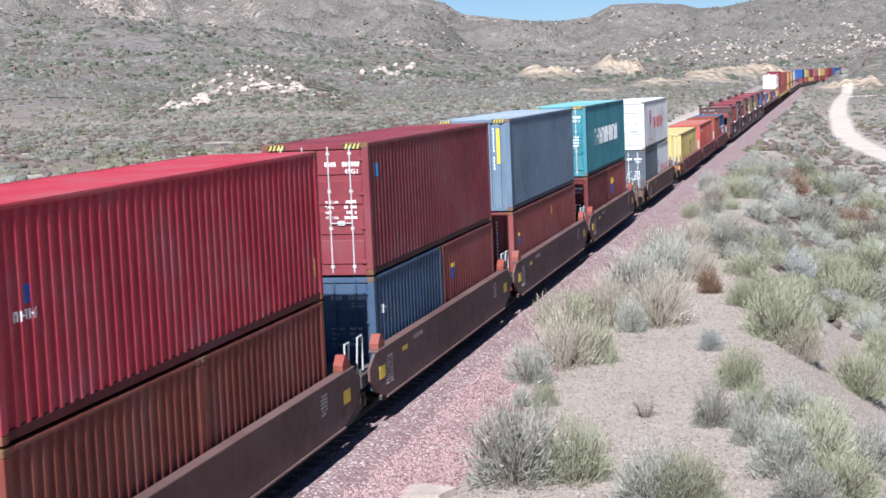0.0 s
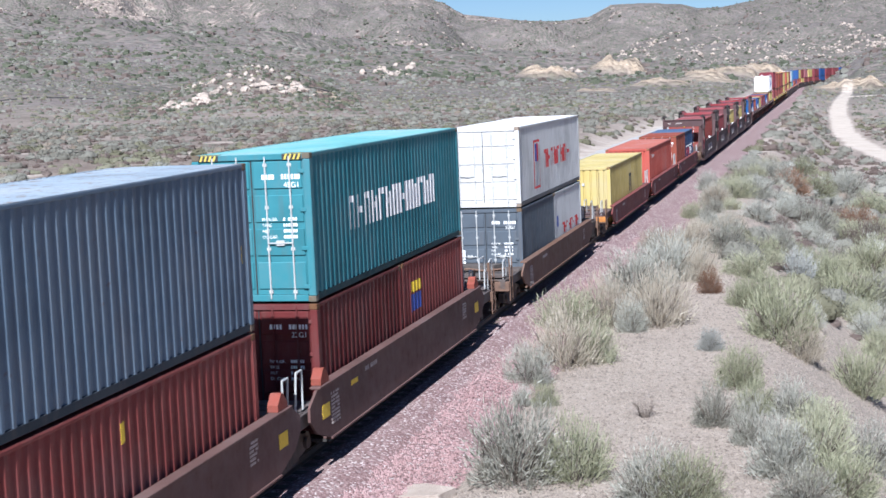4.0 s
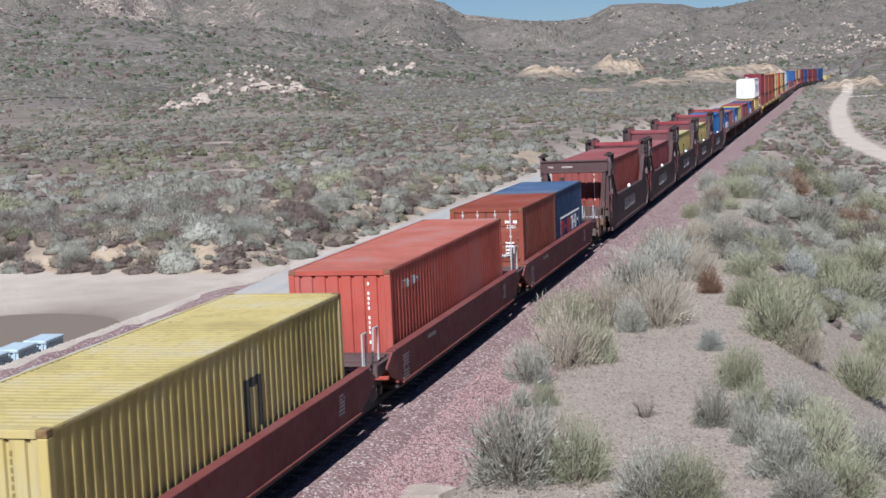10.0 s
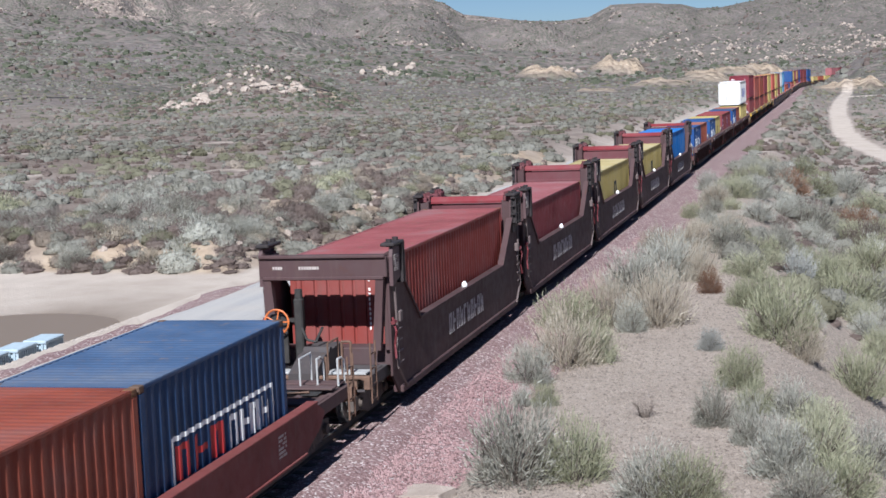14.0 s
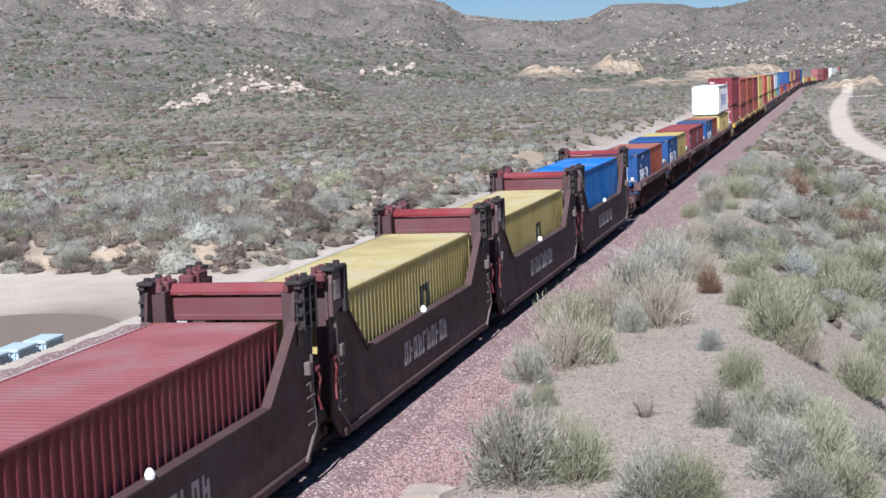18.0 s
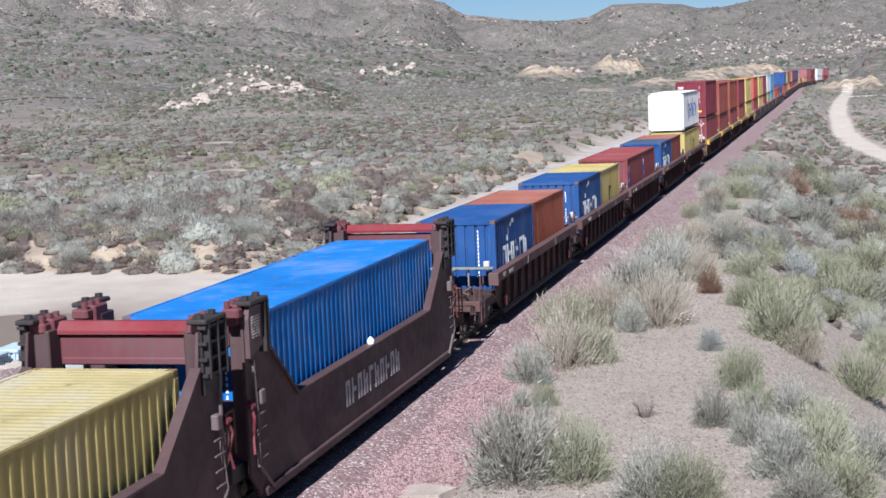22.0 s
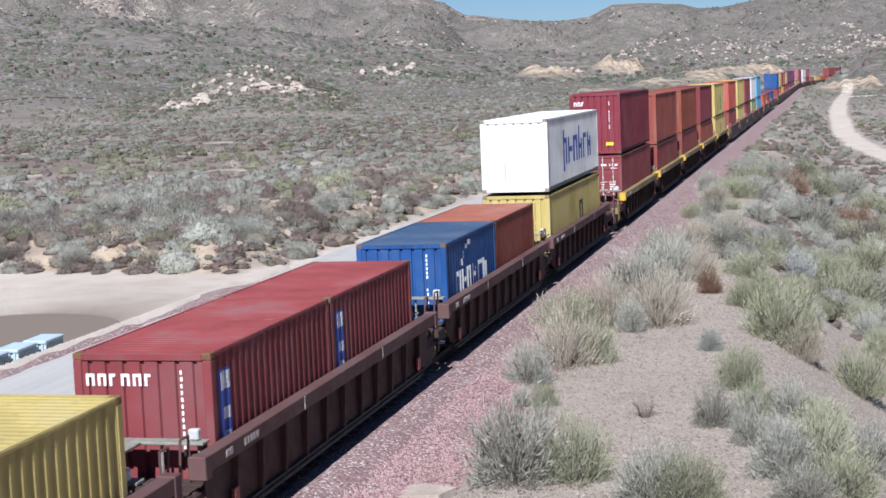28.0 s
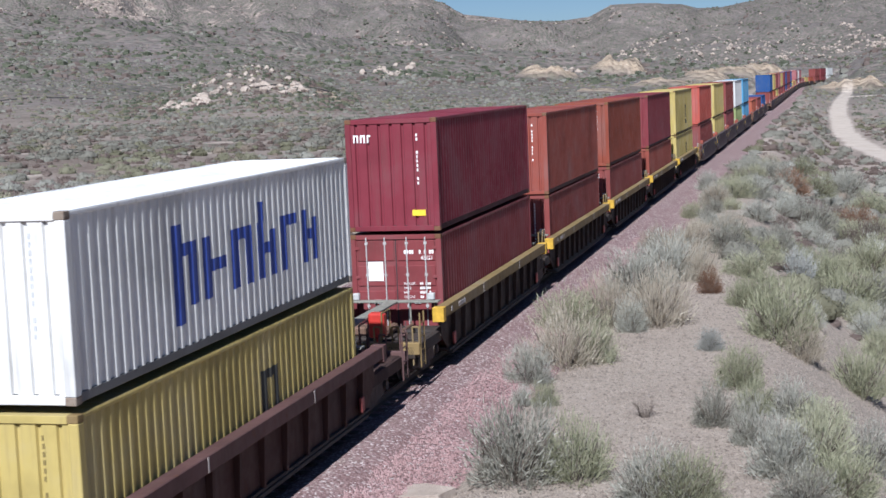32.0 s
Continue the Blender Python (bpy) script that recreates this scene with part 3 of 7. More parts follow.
def panel_x(sh, y, sign, x0, x1, z0, z1, pitch=0.27, depth=0.045):
    pts = corrugated(x0, x1, pitch, 0.05, 0.02, depth)
    v = []
    for a, d in pts:
        v += [(a, y - sign * d, z0), (a, y - sign * d, z1)]
    f = [(2 * i + 1, 2 * i + 3, 2 * i + 2, 2 * i) if sign > 0 else (2 * i, 2 * i + 2, 2 * i + 3, 2 * i + 1) for i in range(len(pts) - 1)]
    sh.add(v, f)


def marks(sh, face, along, up, w, h, rows, cols, at, rnd, lean=0.0):
    """Rows of plain bars standing for small lettering, on a face: 'end' (near), 'side' (right)."""
    for r in range(rows):
        z = up - r * (h * 1.6)
        a = along
        for c in range(cols):
            ww = w * rnd.uniform(0.75, 1.1)
            if rnd.random() < 0.88:
                if face == "end":
                    sh.box(a, a + ww, at - 0.004, at + 0.002, z, z + h)
                else:
                    sh.box(at - 0.002, at + 0.004, a, a + ww, z, z + h)
            a += w * 1.35


def painted(sh, y0, y1, z0, z1, h):
    """A patch of paint that follows the corrugation of the right-hand side, between y0 and y1."""
    pts = corrugated(-h + 0.16, h - 0.16, 0.282, 0.072, 0.068, 0.038)
    ya, da = [q[0] for q in pts], [q[1] for q in pts]
    ys = [y0] + [q for q in ya if y0 < q < y1] + [y1]
    v = []
    for a in ys:
        x = W2 - 0.008 - float(np.interp(a, ya, da))
        v += [(x, a, z0), (x, a, z1)]
    sh.add(v, [(2 * i, 2 * i + 2, 2 * i + 3, 2 * i + 1) for i in range(len(ys) - 1)])


def word(owner, mat, y0, y1, z0, z1, n, x, fill=0.78, h=None):
    """A row of n plain block shapes in place of a maker's name on the right-hand side."""
    p = (y1 - y0) / n
    for k in range(n):
        sh = Shape()
        a, b = y0 + k * p, y0 + k * p + fill * p
        s = 0.34 * (b - a)
        hgt = 0.20 * (z1 - z0)
        top = z1 - hgt if k % 2 == 0 else z0 + 0.42 * (z1 - z0)
        patches = [(a, a + s, z0, z1), (a + s, b - (s if k % 3 != 1 else 0), top, top + hgt)]
        if k % 3 != 1:
            patches.append((b - s, b, z0, z1 - (0.18 * (z1 - z0) if k % 2 else 0)))
        for ya, yb, za, zb in patches:
            if h:
                painted(sh, ya, yb, za, zb, h)
            else:
                sh.box(x - 0.002, x + 0.004, ya, yb, za, zb)
        part("block_mark", sh, mat, owner)


GLYPHS = {}


def lettering(owner, text, x, z, size, y, mat):
    """Flat painted letters on a near end, x to the right and z up."""
    k = (text, size, mat.name)
    if k not in GLYPHS:
        cu = bpy.data.curves.new("letters", "FONT")
        cu.body, cu.size, cu.extrude = text, size * 1.35, 0.0015
        ob = bpy.data.objects.new("letters", cu)
        scene.collection.objects.link(ob)
        bpy.context.view_layer.update()
        me = bpy.data.meshes.new_from_object(ob.evaluated_get(bpy.context.evaluated_depsgraph_get()))
        bpy.data.objects.remove(ob)
        bpy.data.curves.remove(cu)
        me.materials.clear()
        me.materials.append(mat)
        GLYPHS[k] = me
    return part("lettering", GLYPHS[k], mat, owner, "painted " + ("type code" if text[0].isdigit() else "weight table heading"), pose(x, y, z, 90, 0, 0))


def container(u, z, feet, tall, key, rgb, end, label, deco=(), rust=0.3, roof=None, simple=False):
    """A freight container whose near end is u metres along the train, standing at height z."""
    L = LEN40 if feet == 40 else LEN20
    H = HIGH if tall else STD
    h = L / 2
    pm = paint(key, rgb, 0.5, rust)
    # roof: more rust and fade, with sunlight painted into teal, white and blue-grey
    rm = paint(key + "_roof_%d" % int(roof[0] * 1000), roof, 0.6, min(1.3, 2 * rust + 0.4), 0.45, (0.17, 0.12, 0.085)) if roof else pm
    rnd = random.Random(int(u * 10) + int(z * 100))
    top = empty("shipping_container", label, "container", "containers on the train")
    # frame: posts, rails, castings
    posts = [(sx, sy) for sx in (-1, 1) for sy in (-1, 1)]
    post_me = Shape().box(-0.075, 0.075, -0.085, 0.085, 0.118, H - 0.118, 0.012).mesh("corner_post", pm)
    cast_me = Shape().box(-0.081, 0.081, -0.089, 0.089, 0, 0.118, 0.012)
    cast_me.box(-0.083, 0.083, -0.04, 0.04, 0.035, 0.085).box(-0.04, 0.04, -0.091, 0.091, 0.035, 0.085)
    cast_me = cast_me.mesh("corner_casting", paint("casting_" + key, tuple(0.22 * c + 0.8 * q for c, q in zip(rgb, (0.17, 0.10, 0.045))), 0.7, 1.4))
    for sx, sy in posts:
        part("corner_post", post_me, pm, top, at=pose(sx * (W2 - 0.076), sy * (h - 0.087), 0))
        for zz in () if simple else (0.0, H - 0.118):
            part("corner_casting", cast_me, pm, top, at=pose(sx * (W2 - 0.083), sy * (h - 0.091), zz))
    side_rail = Shape()
    side_rail.box(-0.03, 0.03, -h + 0.17, h - 0.17, 0.02, 0.16, 0.01)
    # bottom rail in a near-black tone of the box colour
    dark_rail = paint("dark_rail_" + key, tuple(0.22 * c + 0.012 for c in rgb), 0.8, 0.6)
    srm = side_rail.mesh("bottom_rail", dark_rail)
    trm = Shape().box(-0.03, 0.03, -h + 0.17, h - 0.17, H - 0.075, H - 0.012, 0.01).mesh("top_rail", pm)
    for sx in (-1, 1):
        part("bottom_rail", srm, pm, top, at=pose(sx * (W2 - 0.044), 0, 0))
        part("top_rail", trm, pm, top, at=pose(sx * (W2 - 0.034), 0, 0))
        sd = Shape()
        panel_y(sd, sx * (W2 - 0.012), sx, -h + 0.16, h - 0.16, 0.15, H - 0.07)
        part("side_wall", sd, pm, top)
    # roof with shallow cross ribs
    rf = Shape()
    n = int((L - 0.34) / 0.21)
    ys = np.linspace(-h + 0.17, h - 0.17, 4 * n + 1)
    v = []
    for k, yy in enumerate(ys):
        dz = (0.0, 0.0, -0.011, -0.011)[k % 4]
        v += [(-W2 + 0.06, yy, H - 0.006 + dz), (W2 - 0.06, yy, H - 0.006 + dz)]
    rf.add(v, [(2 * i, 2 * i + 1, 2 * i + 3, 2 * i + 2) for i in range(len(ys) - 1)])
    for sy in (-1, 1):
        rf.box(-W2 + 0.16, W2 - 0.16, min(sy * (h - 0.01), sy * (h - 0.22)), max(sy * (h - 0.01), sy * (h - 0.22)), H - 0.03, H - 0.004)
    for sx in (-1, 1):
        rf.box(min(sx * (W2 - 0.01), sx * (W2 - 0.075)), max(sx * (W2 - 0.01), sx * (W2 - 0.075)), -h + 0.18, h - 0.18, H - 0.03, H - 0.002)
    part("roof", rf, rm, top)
    part("floor_frame", Shape().box(-W2 + 0.07, W2 - 0.07, -h + 0.05, h - 0.05, 0.03, 0.15), DARK, top)
    # ends
    for sy, kind in ((-1, end), (1, "front" if end == "doors" or simple else "doors")):
        for nm, za, zb in (("end_header", H - 0.125, H - 0.005), ("end_sill", 0.01, 0.14)):
            part(nm, Shape().box(-W2 + 0.16, W2 - 0.16, min(sy * (h - 0.005), sy * (h - 0.12)), max(sy * (h - 0.005), sy * (h - 0.12)), za, zb, 0.01), pm, top)
        if kind == "front":
            f = Shape()
            panel_x(f, sy * (h - 0.03), sy, -W2 + 0.14, W2 - 0.14, 0.13, H - 0.115)
            part("end_wall", f, pm, top)
            if sy < 0 and not simple:
                mk = Shape()
                marks(mk, "end", 0.66, H - 0.35, 0.042, 0.07, 13, 1, -h + 0.026, rnd)
                tagged(part("marking", mk, plain("grey_marks", (0.45, 0.46, 0.47), 0.7) if sum(rgb) > 1.2 else (plain("brown_marks", (0.20, 0.15, 0.05), 0.7) if key == "yellow" else WHITE), top, "vertical row of small code marks"), kind="stuff")
            continue
        for sx in (-1, 1):
            x0, x1 = (0.012, W2 - 0.15) if sx > 0 else (-W2 + 0.15, -0.012)
            d = Shape()
            yf = sy * (h - 0.045)
            zs = np.linspace(0.15, H - 0.13, 5)
            d.box(x0, x1, min(yf, yf - sy * 0.05), max(yf, yf - sy * 0.05), 0.145, H - 0.13)
            door = part("door", d, pm, top)
            dz = zs[1] - zs[0]
            pan = Shape().box(x0 + 0.03, x1 - 0.03, min(yf - sy * 0.01, yf + sy * 0.026), max(yf - sy * 0.01, yf + sy * 0.026), 0.10, dz - 0.02, 0.022).mesh("door_panel", pm)
            for za in zs[:-1]:
                part("door_panel", pan, pm, door, at=pose(0, 0, float(za)))
            if simple:
                continue
            for fx in (0.27, 0.74):
                xr = x0 + (x1 - x0) * fx
                yr = sy * (h + 0.0)
                rod = Shape().rod((xr, yr, 0.06), (xr, yr, H - 0.06), 0.017, 6)
                for zc in (0.2, H * 0.36, H * 0.64, H - 0.22):
                    rod.box(xr - 0.04, xr + 0.04, min(yr, yr - sy * 0.05), max(yr, yr - sy * 0.05), zc - 0.03, zc + 0.03)
                hx = xr + (0.28 if fx < 0.5 else -0.28)
                rod.rod((xr, yr + sy * 0.025, H * 0.40), (hx, yr + sy * 0.025, H * 0.40), 0.014, 5)
                rod.box(hx - 0.05, hx + 0.05, min(yr - sy * 0.03, yr + sy * 0.02), max(yr - sy * 0.03, yr + sy * 0.02), H * 0.40 - 0.05, H * 0.40 + 0.05)
                part("lock_rod", rod, pm if key in ("navy", "darkmaroon") else GALV, door, "" if key in ("navy", "darkmaroon") else "grey galvanised locking bar")
            xh = x1 - 0.03 if sx > 0 else x0 + 0.03
            hg = Shape().box(xh - 0.07, xh + 0.07, min(sy * (h - 0.02), sy * (h + 0.004)), max(sy * (h - 0.02), sy * (h + 0.004)), -0.04, 0.04, 0.008).mesh("hinge", pm)
            for zc in np.linspace(0.3, H - 0.35, 4):
                part("hinge", hg, pm, door, at=pose(0, 0, zc))
        part("door_gasket", Shape().box(-0.012, 0.012, min(sy * (h - 0.09), sy * (h - 0.03)), max(sy * (h - 0.09), sy * (h - 0.03)), 0.15, H - 0.13), RUBBER, top)
        if sy < 0 and not simple:
            mk = Shape()
            yy = -h + 0.017
            ink = plain("grey_marks", (0.45, 0.46, 0.47), 0.7) if sum(rgb) > 1.2 else (plain("blue_grey_marks", (0.22, 0.27, 0.33), 0.7) if key == "navy" else WHITE)
            marks(mk, "end", 0.22, H - 0.50, 0.05, 0.095, 1, 4, yy, rnd)
            marks(mk, "end", 0.62, H - 0.50, 0.05, 0.095, 1, 6, yy, rnd)
            for q in range(4):
                zq = H * 0.55 - 0.115 * q
                lettering(top, ("MAX.GR.", "TARE", "NET", "CU.CAP.")[q], 0.18, zq, 0.062, yy, ink)
                marks(mk, "end", 0.62, zq, 0.036, 0.06, 1, 6, yy, rnd)
            lettering(top, "45G1" if tall else "22G1", 0.66, H - 0.66, 0.11, yy, ink)
            tagged(part("marking", mk, ink, top, "rows of small code and weight marks"), kind="stuff")
    # decorations: (kind, material, numbers...)
    for d in deco:
        sh, mt = Shape(), d[1]
        if d[0] == "word":
            word(top, mt, -h + d[2], -h + d[3], d[4], d[5], d[6], W2 - 0.006, 0.78, h)
        elif d[0] == "slab":
            painted(sh, -h + d[2], -h + d[3], d[4], d[5], h)
            part("side_panel_mark", sh, mt, top, "plain painted block on the side")
        elif d[0] == "end":
            sh.box(d[2], d[3], -h + 0.005, -h + 0.019, d[4], d[5])
            part("end_mark", sh, mt, top, "plain painted block on the end")
        elif d[0] == "endword":
            p = (d[3] - d[2]) / d[6]
            for k in range(d[6]):
                a = d[2] + k * p
                sh.box(a, a + 0.22 * p, -h + 0.012, -h + 0.02, d[4], d[5])
                if k % 3 != 2:
                    sh.box(a + 0.5 * p, a + 0.72 * p, -h + 0.012, -h + 0.02, d[4], d[5])
                sh.box(a + 0.22 * p, a + 0.5 * p, -h + 0.012, -h + 0.02, d[5] - 0.05, d[5])
            part("end_lettering", sh, mt, top, "block marks across the end")
        elif d[0] == "stripes":
            for k in range(8):
                a = -W2 + 0.17 + k * 0.09 if k < 4 else W2 - 0.17 - (8 - k) * 0.09
                sh.prism([(a, H - 0.12), (a + 0.042, H - 0.12), (a + 0.085, H - 0.01), (a + 0.043, H - 0.01)], "y", -h - 0.002, -h + 0.01)
                sh.prism([(a, -h + 0.02), (a + 0.042, -h + 0.02), (a + 0.085, -h + 0.2), (a + 0.043, -h + 0.2)], "z", H - 0.004, H + 0.003)
            tagged(part("warning_stripes", sh, mt, top, "yellow and black height warning stripes"), kind="stuff")
            bk = Shape()
            for sx in (-1, 1):
                bk.box(min(sx * (W2 - 0.17), sx * (W2 - 0.56)), max(sx * (W2 - 0.17), sx * (W2 - 0.56)), -h - 0.0005, -h + 0.01, H - 0.122, H - 0.008)
                bk.box(min(sx * (W2 - 0.17), sx * (W2 - 0.56)), max(sx * (W2 - 0.17), sx * (W2 - 0.56)), -h + 0.018, -h + 0.202, H - 0.006, H + 0.001)
            tagged(part("stripe_ground", bk, BLACKM, top, "black ground of the warning stripes"), kind="stuff")
    rides(top, u + h, z)
    return top
# ---- rail cars ----
def wheel_mesh():
    sh = Shape()
    prof = [(0.0, -0.06), (0.10, -0.07), (0.12, -0.02), (0.34, -0.02), (0.37, -0.065), (0.42, -0.065), (0.43, 0.045), (0.45, 0.05), (0.45, 0.075), (0.37, 0.075), (0.34, 0.02), (0.12, 0.02), (0.0, 0.03)]
    sh.spin(prof, (-0.755, 0, 0), 14).spin([(r, -o) for r, o in prof], (0.755, 0, 0), 14)
    sh.rod((-0.7, 0, 0), (0.7, 0, 0), 0.085, 10)
    for sx in (-0.80, 0.80):
        for k in range(3):
            a = 2.094 * k
            sh.box(sx - 0.01, sx + 0.01, 0.2 * math.cos(a) - 0.03, 0.2 * math.cos(a) + 0.03, 0.2 * math.sin(a) - 0.03, 0.2 * math.sin(a) + 0.03)
    return sh.mesh("wheelset", STEEL)


WHEELSET = wheel_mesh()
_f = Shape().prism([(-1.25, 0.30), (-1.18, 0.58), (-0.75, 0.62), (-0.35, 0.78), (0.35, 0.78), (0.75, 0.62), (1.18, 0.58), (1.25, 0.30), (0.95, 0.28), (0.55, 0.20), (0.35, 0.12), (-0.35, 0.12), (-0.55, 0.20), (-0.95, 0.28)], "x", -0.08, 0.08)
for _y in (-0.2, 0.0, 0.2):
    _f.rod((0.0, _y, 0.16), (0.0, _y, 0.5), 0.09, 8)
for _y in (-0.89, 0.89):
    _f.rod((-0.1, _y, 0.42), (0.16, _y, 0.42), 0.11, 10)
SIDEFRAME = _f.mesh("side_frame", plain("dusty_truck_iron", (0.075, 0.058, 0.048), 0.85, 0.0, 0.35))
BOLSTER = Shape().box(-0.95, 0.95, -0.22, 0.22, 0.45, 0.72, 0.03).mesh("truck", DARK)


def truck(car, y, rolls=True):
    b = part("truck", BOLSTER, DARK, car, "dark four-wheel truck", pose(0, y, 0))
    for sx in (-1, 1):
        part("side_frame", SIDEFRAME, DARK, b, at=pose(sx * 1.0, 0, 0, 0, 0, 0 if sx > 0 else 180))
    for sy in (-1, 1):
        ws = part("wheelset", WHEELSET, STEEL, b, "pair of steel wheels on an axle", pose(0, sy * 0.89, 0.42))
        if rolls:
            SPINNERS.append((ws, sy * 0.89))


def bars(sh, x, y, z, w, h, rows, cols, rnd):
    marks(sh, "side", y, z, w, h, rows, cols, x, rnd)


def coupler(car, y, s, iron):
    c = Shape()
    c.box(-0.13, 0.13, min(y, y + s * 0.5), max(y, y + s * 0.5), 0.68, 0.92, 0.03)
    c.box(-0.2, 0.2, min(y + s * 0.42, y + s * 0.72), max(y + s * 0.42, y + s * 0.72), 0.66, 0.96, 0.05)
    part("coupler", c, iron, car, "rusty knuckle coupler")
    hz = Shape().path([(0.35, y, 0.85), (0.38, y + s * 0.3, 0.6), (0.34, y + s * 0.65, 0.62)], 0.028)
    part("air_hose", hz, RUBBER, car)


def deck(car, y0, y1, z, m, m2):
    """End platform of plates and beams between y0 and y1, with openings."""
    a, b = min(y0, y1), max(y0, y1)
    pf = part("end_platform", Shape().box(-0.26, 0.26, a, b, z - 0.55, z - 0.06, 0.02), m, car, "worn dark steel end platform")
    k = (b - a) / 3
    for i, (p, q) in enumerate(((a, a + 0.78 * k), (a + 1.1 * k, a + 1.9 * k), (a + 2.2 * k, b))):
        part("deck_plate", Shape().box(-1.25, 1.25, p, q, z - 0.06, z, 0.012), m, pf)
    for x0 in (-1.30, 1.12):
        part("edge_beam", Shape().box(x0, x0 + 0.18, a, b, z - 0.3, z - 0.02, 0.015), m, pf)
    g = Shape().box(-1.12, -0.70, a + 0.1, b - 0.1, z + 0.002, z + 0.012)
    for i in range(9):
        g.box(-1.1 + i * 0.045, -1.08 + i * 0.045, a + 0.1, b - 0.1, z + 0.01, z + 0.03)
    part("grating", g, m2, pf)


def ladder(car, x, y, z0, z1, m, w=0.36):
    l = Shape()
    for yy in (y - w / 2, y + w / 2):
        l.rod((x, yy, z0), (x, yy, z1), 0.02, 6)
    for k in range(4):
        zz = z0 + 0.08 + k * (z1 - z0 - 0.2) / 3.4
        l.rod((x, y - w / 2, zz), (x, y + w / 2, zz), 0.016, 6)
    part("ladder", l, m, car, "bent steel ladder and grab irons")


def brake_wheel(car, x, y, z, m):
    b = Shape()
    n = 14
    ring = [(x + 0.28 * math.cos(2 * math.pi * k / n), y, z + 0.28 * math.sin(2 * math.pi * k / n)) for k in range(n + 1)]
    b.path(ring, 0.022)
    for k in range(0, n, 3):
        b.rod((x, y, z), ring[k], 0.018, 5)
    b.rod((x, y - 0.1, z), (x, y + 0.25, z), 0.05, 8)
    part("brake_wheel", b, m, car, "spoked hand brake wheel on a stand")
    part("brake_stand", Shape().box(x - 0.2, x + 0.2, y + 0.12, y + 0.2, z - 0.95, z + 0.15, 0.01), DARK, car)


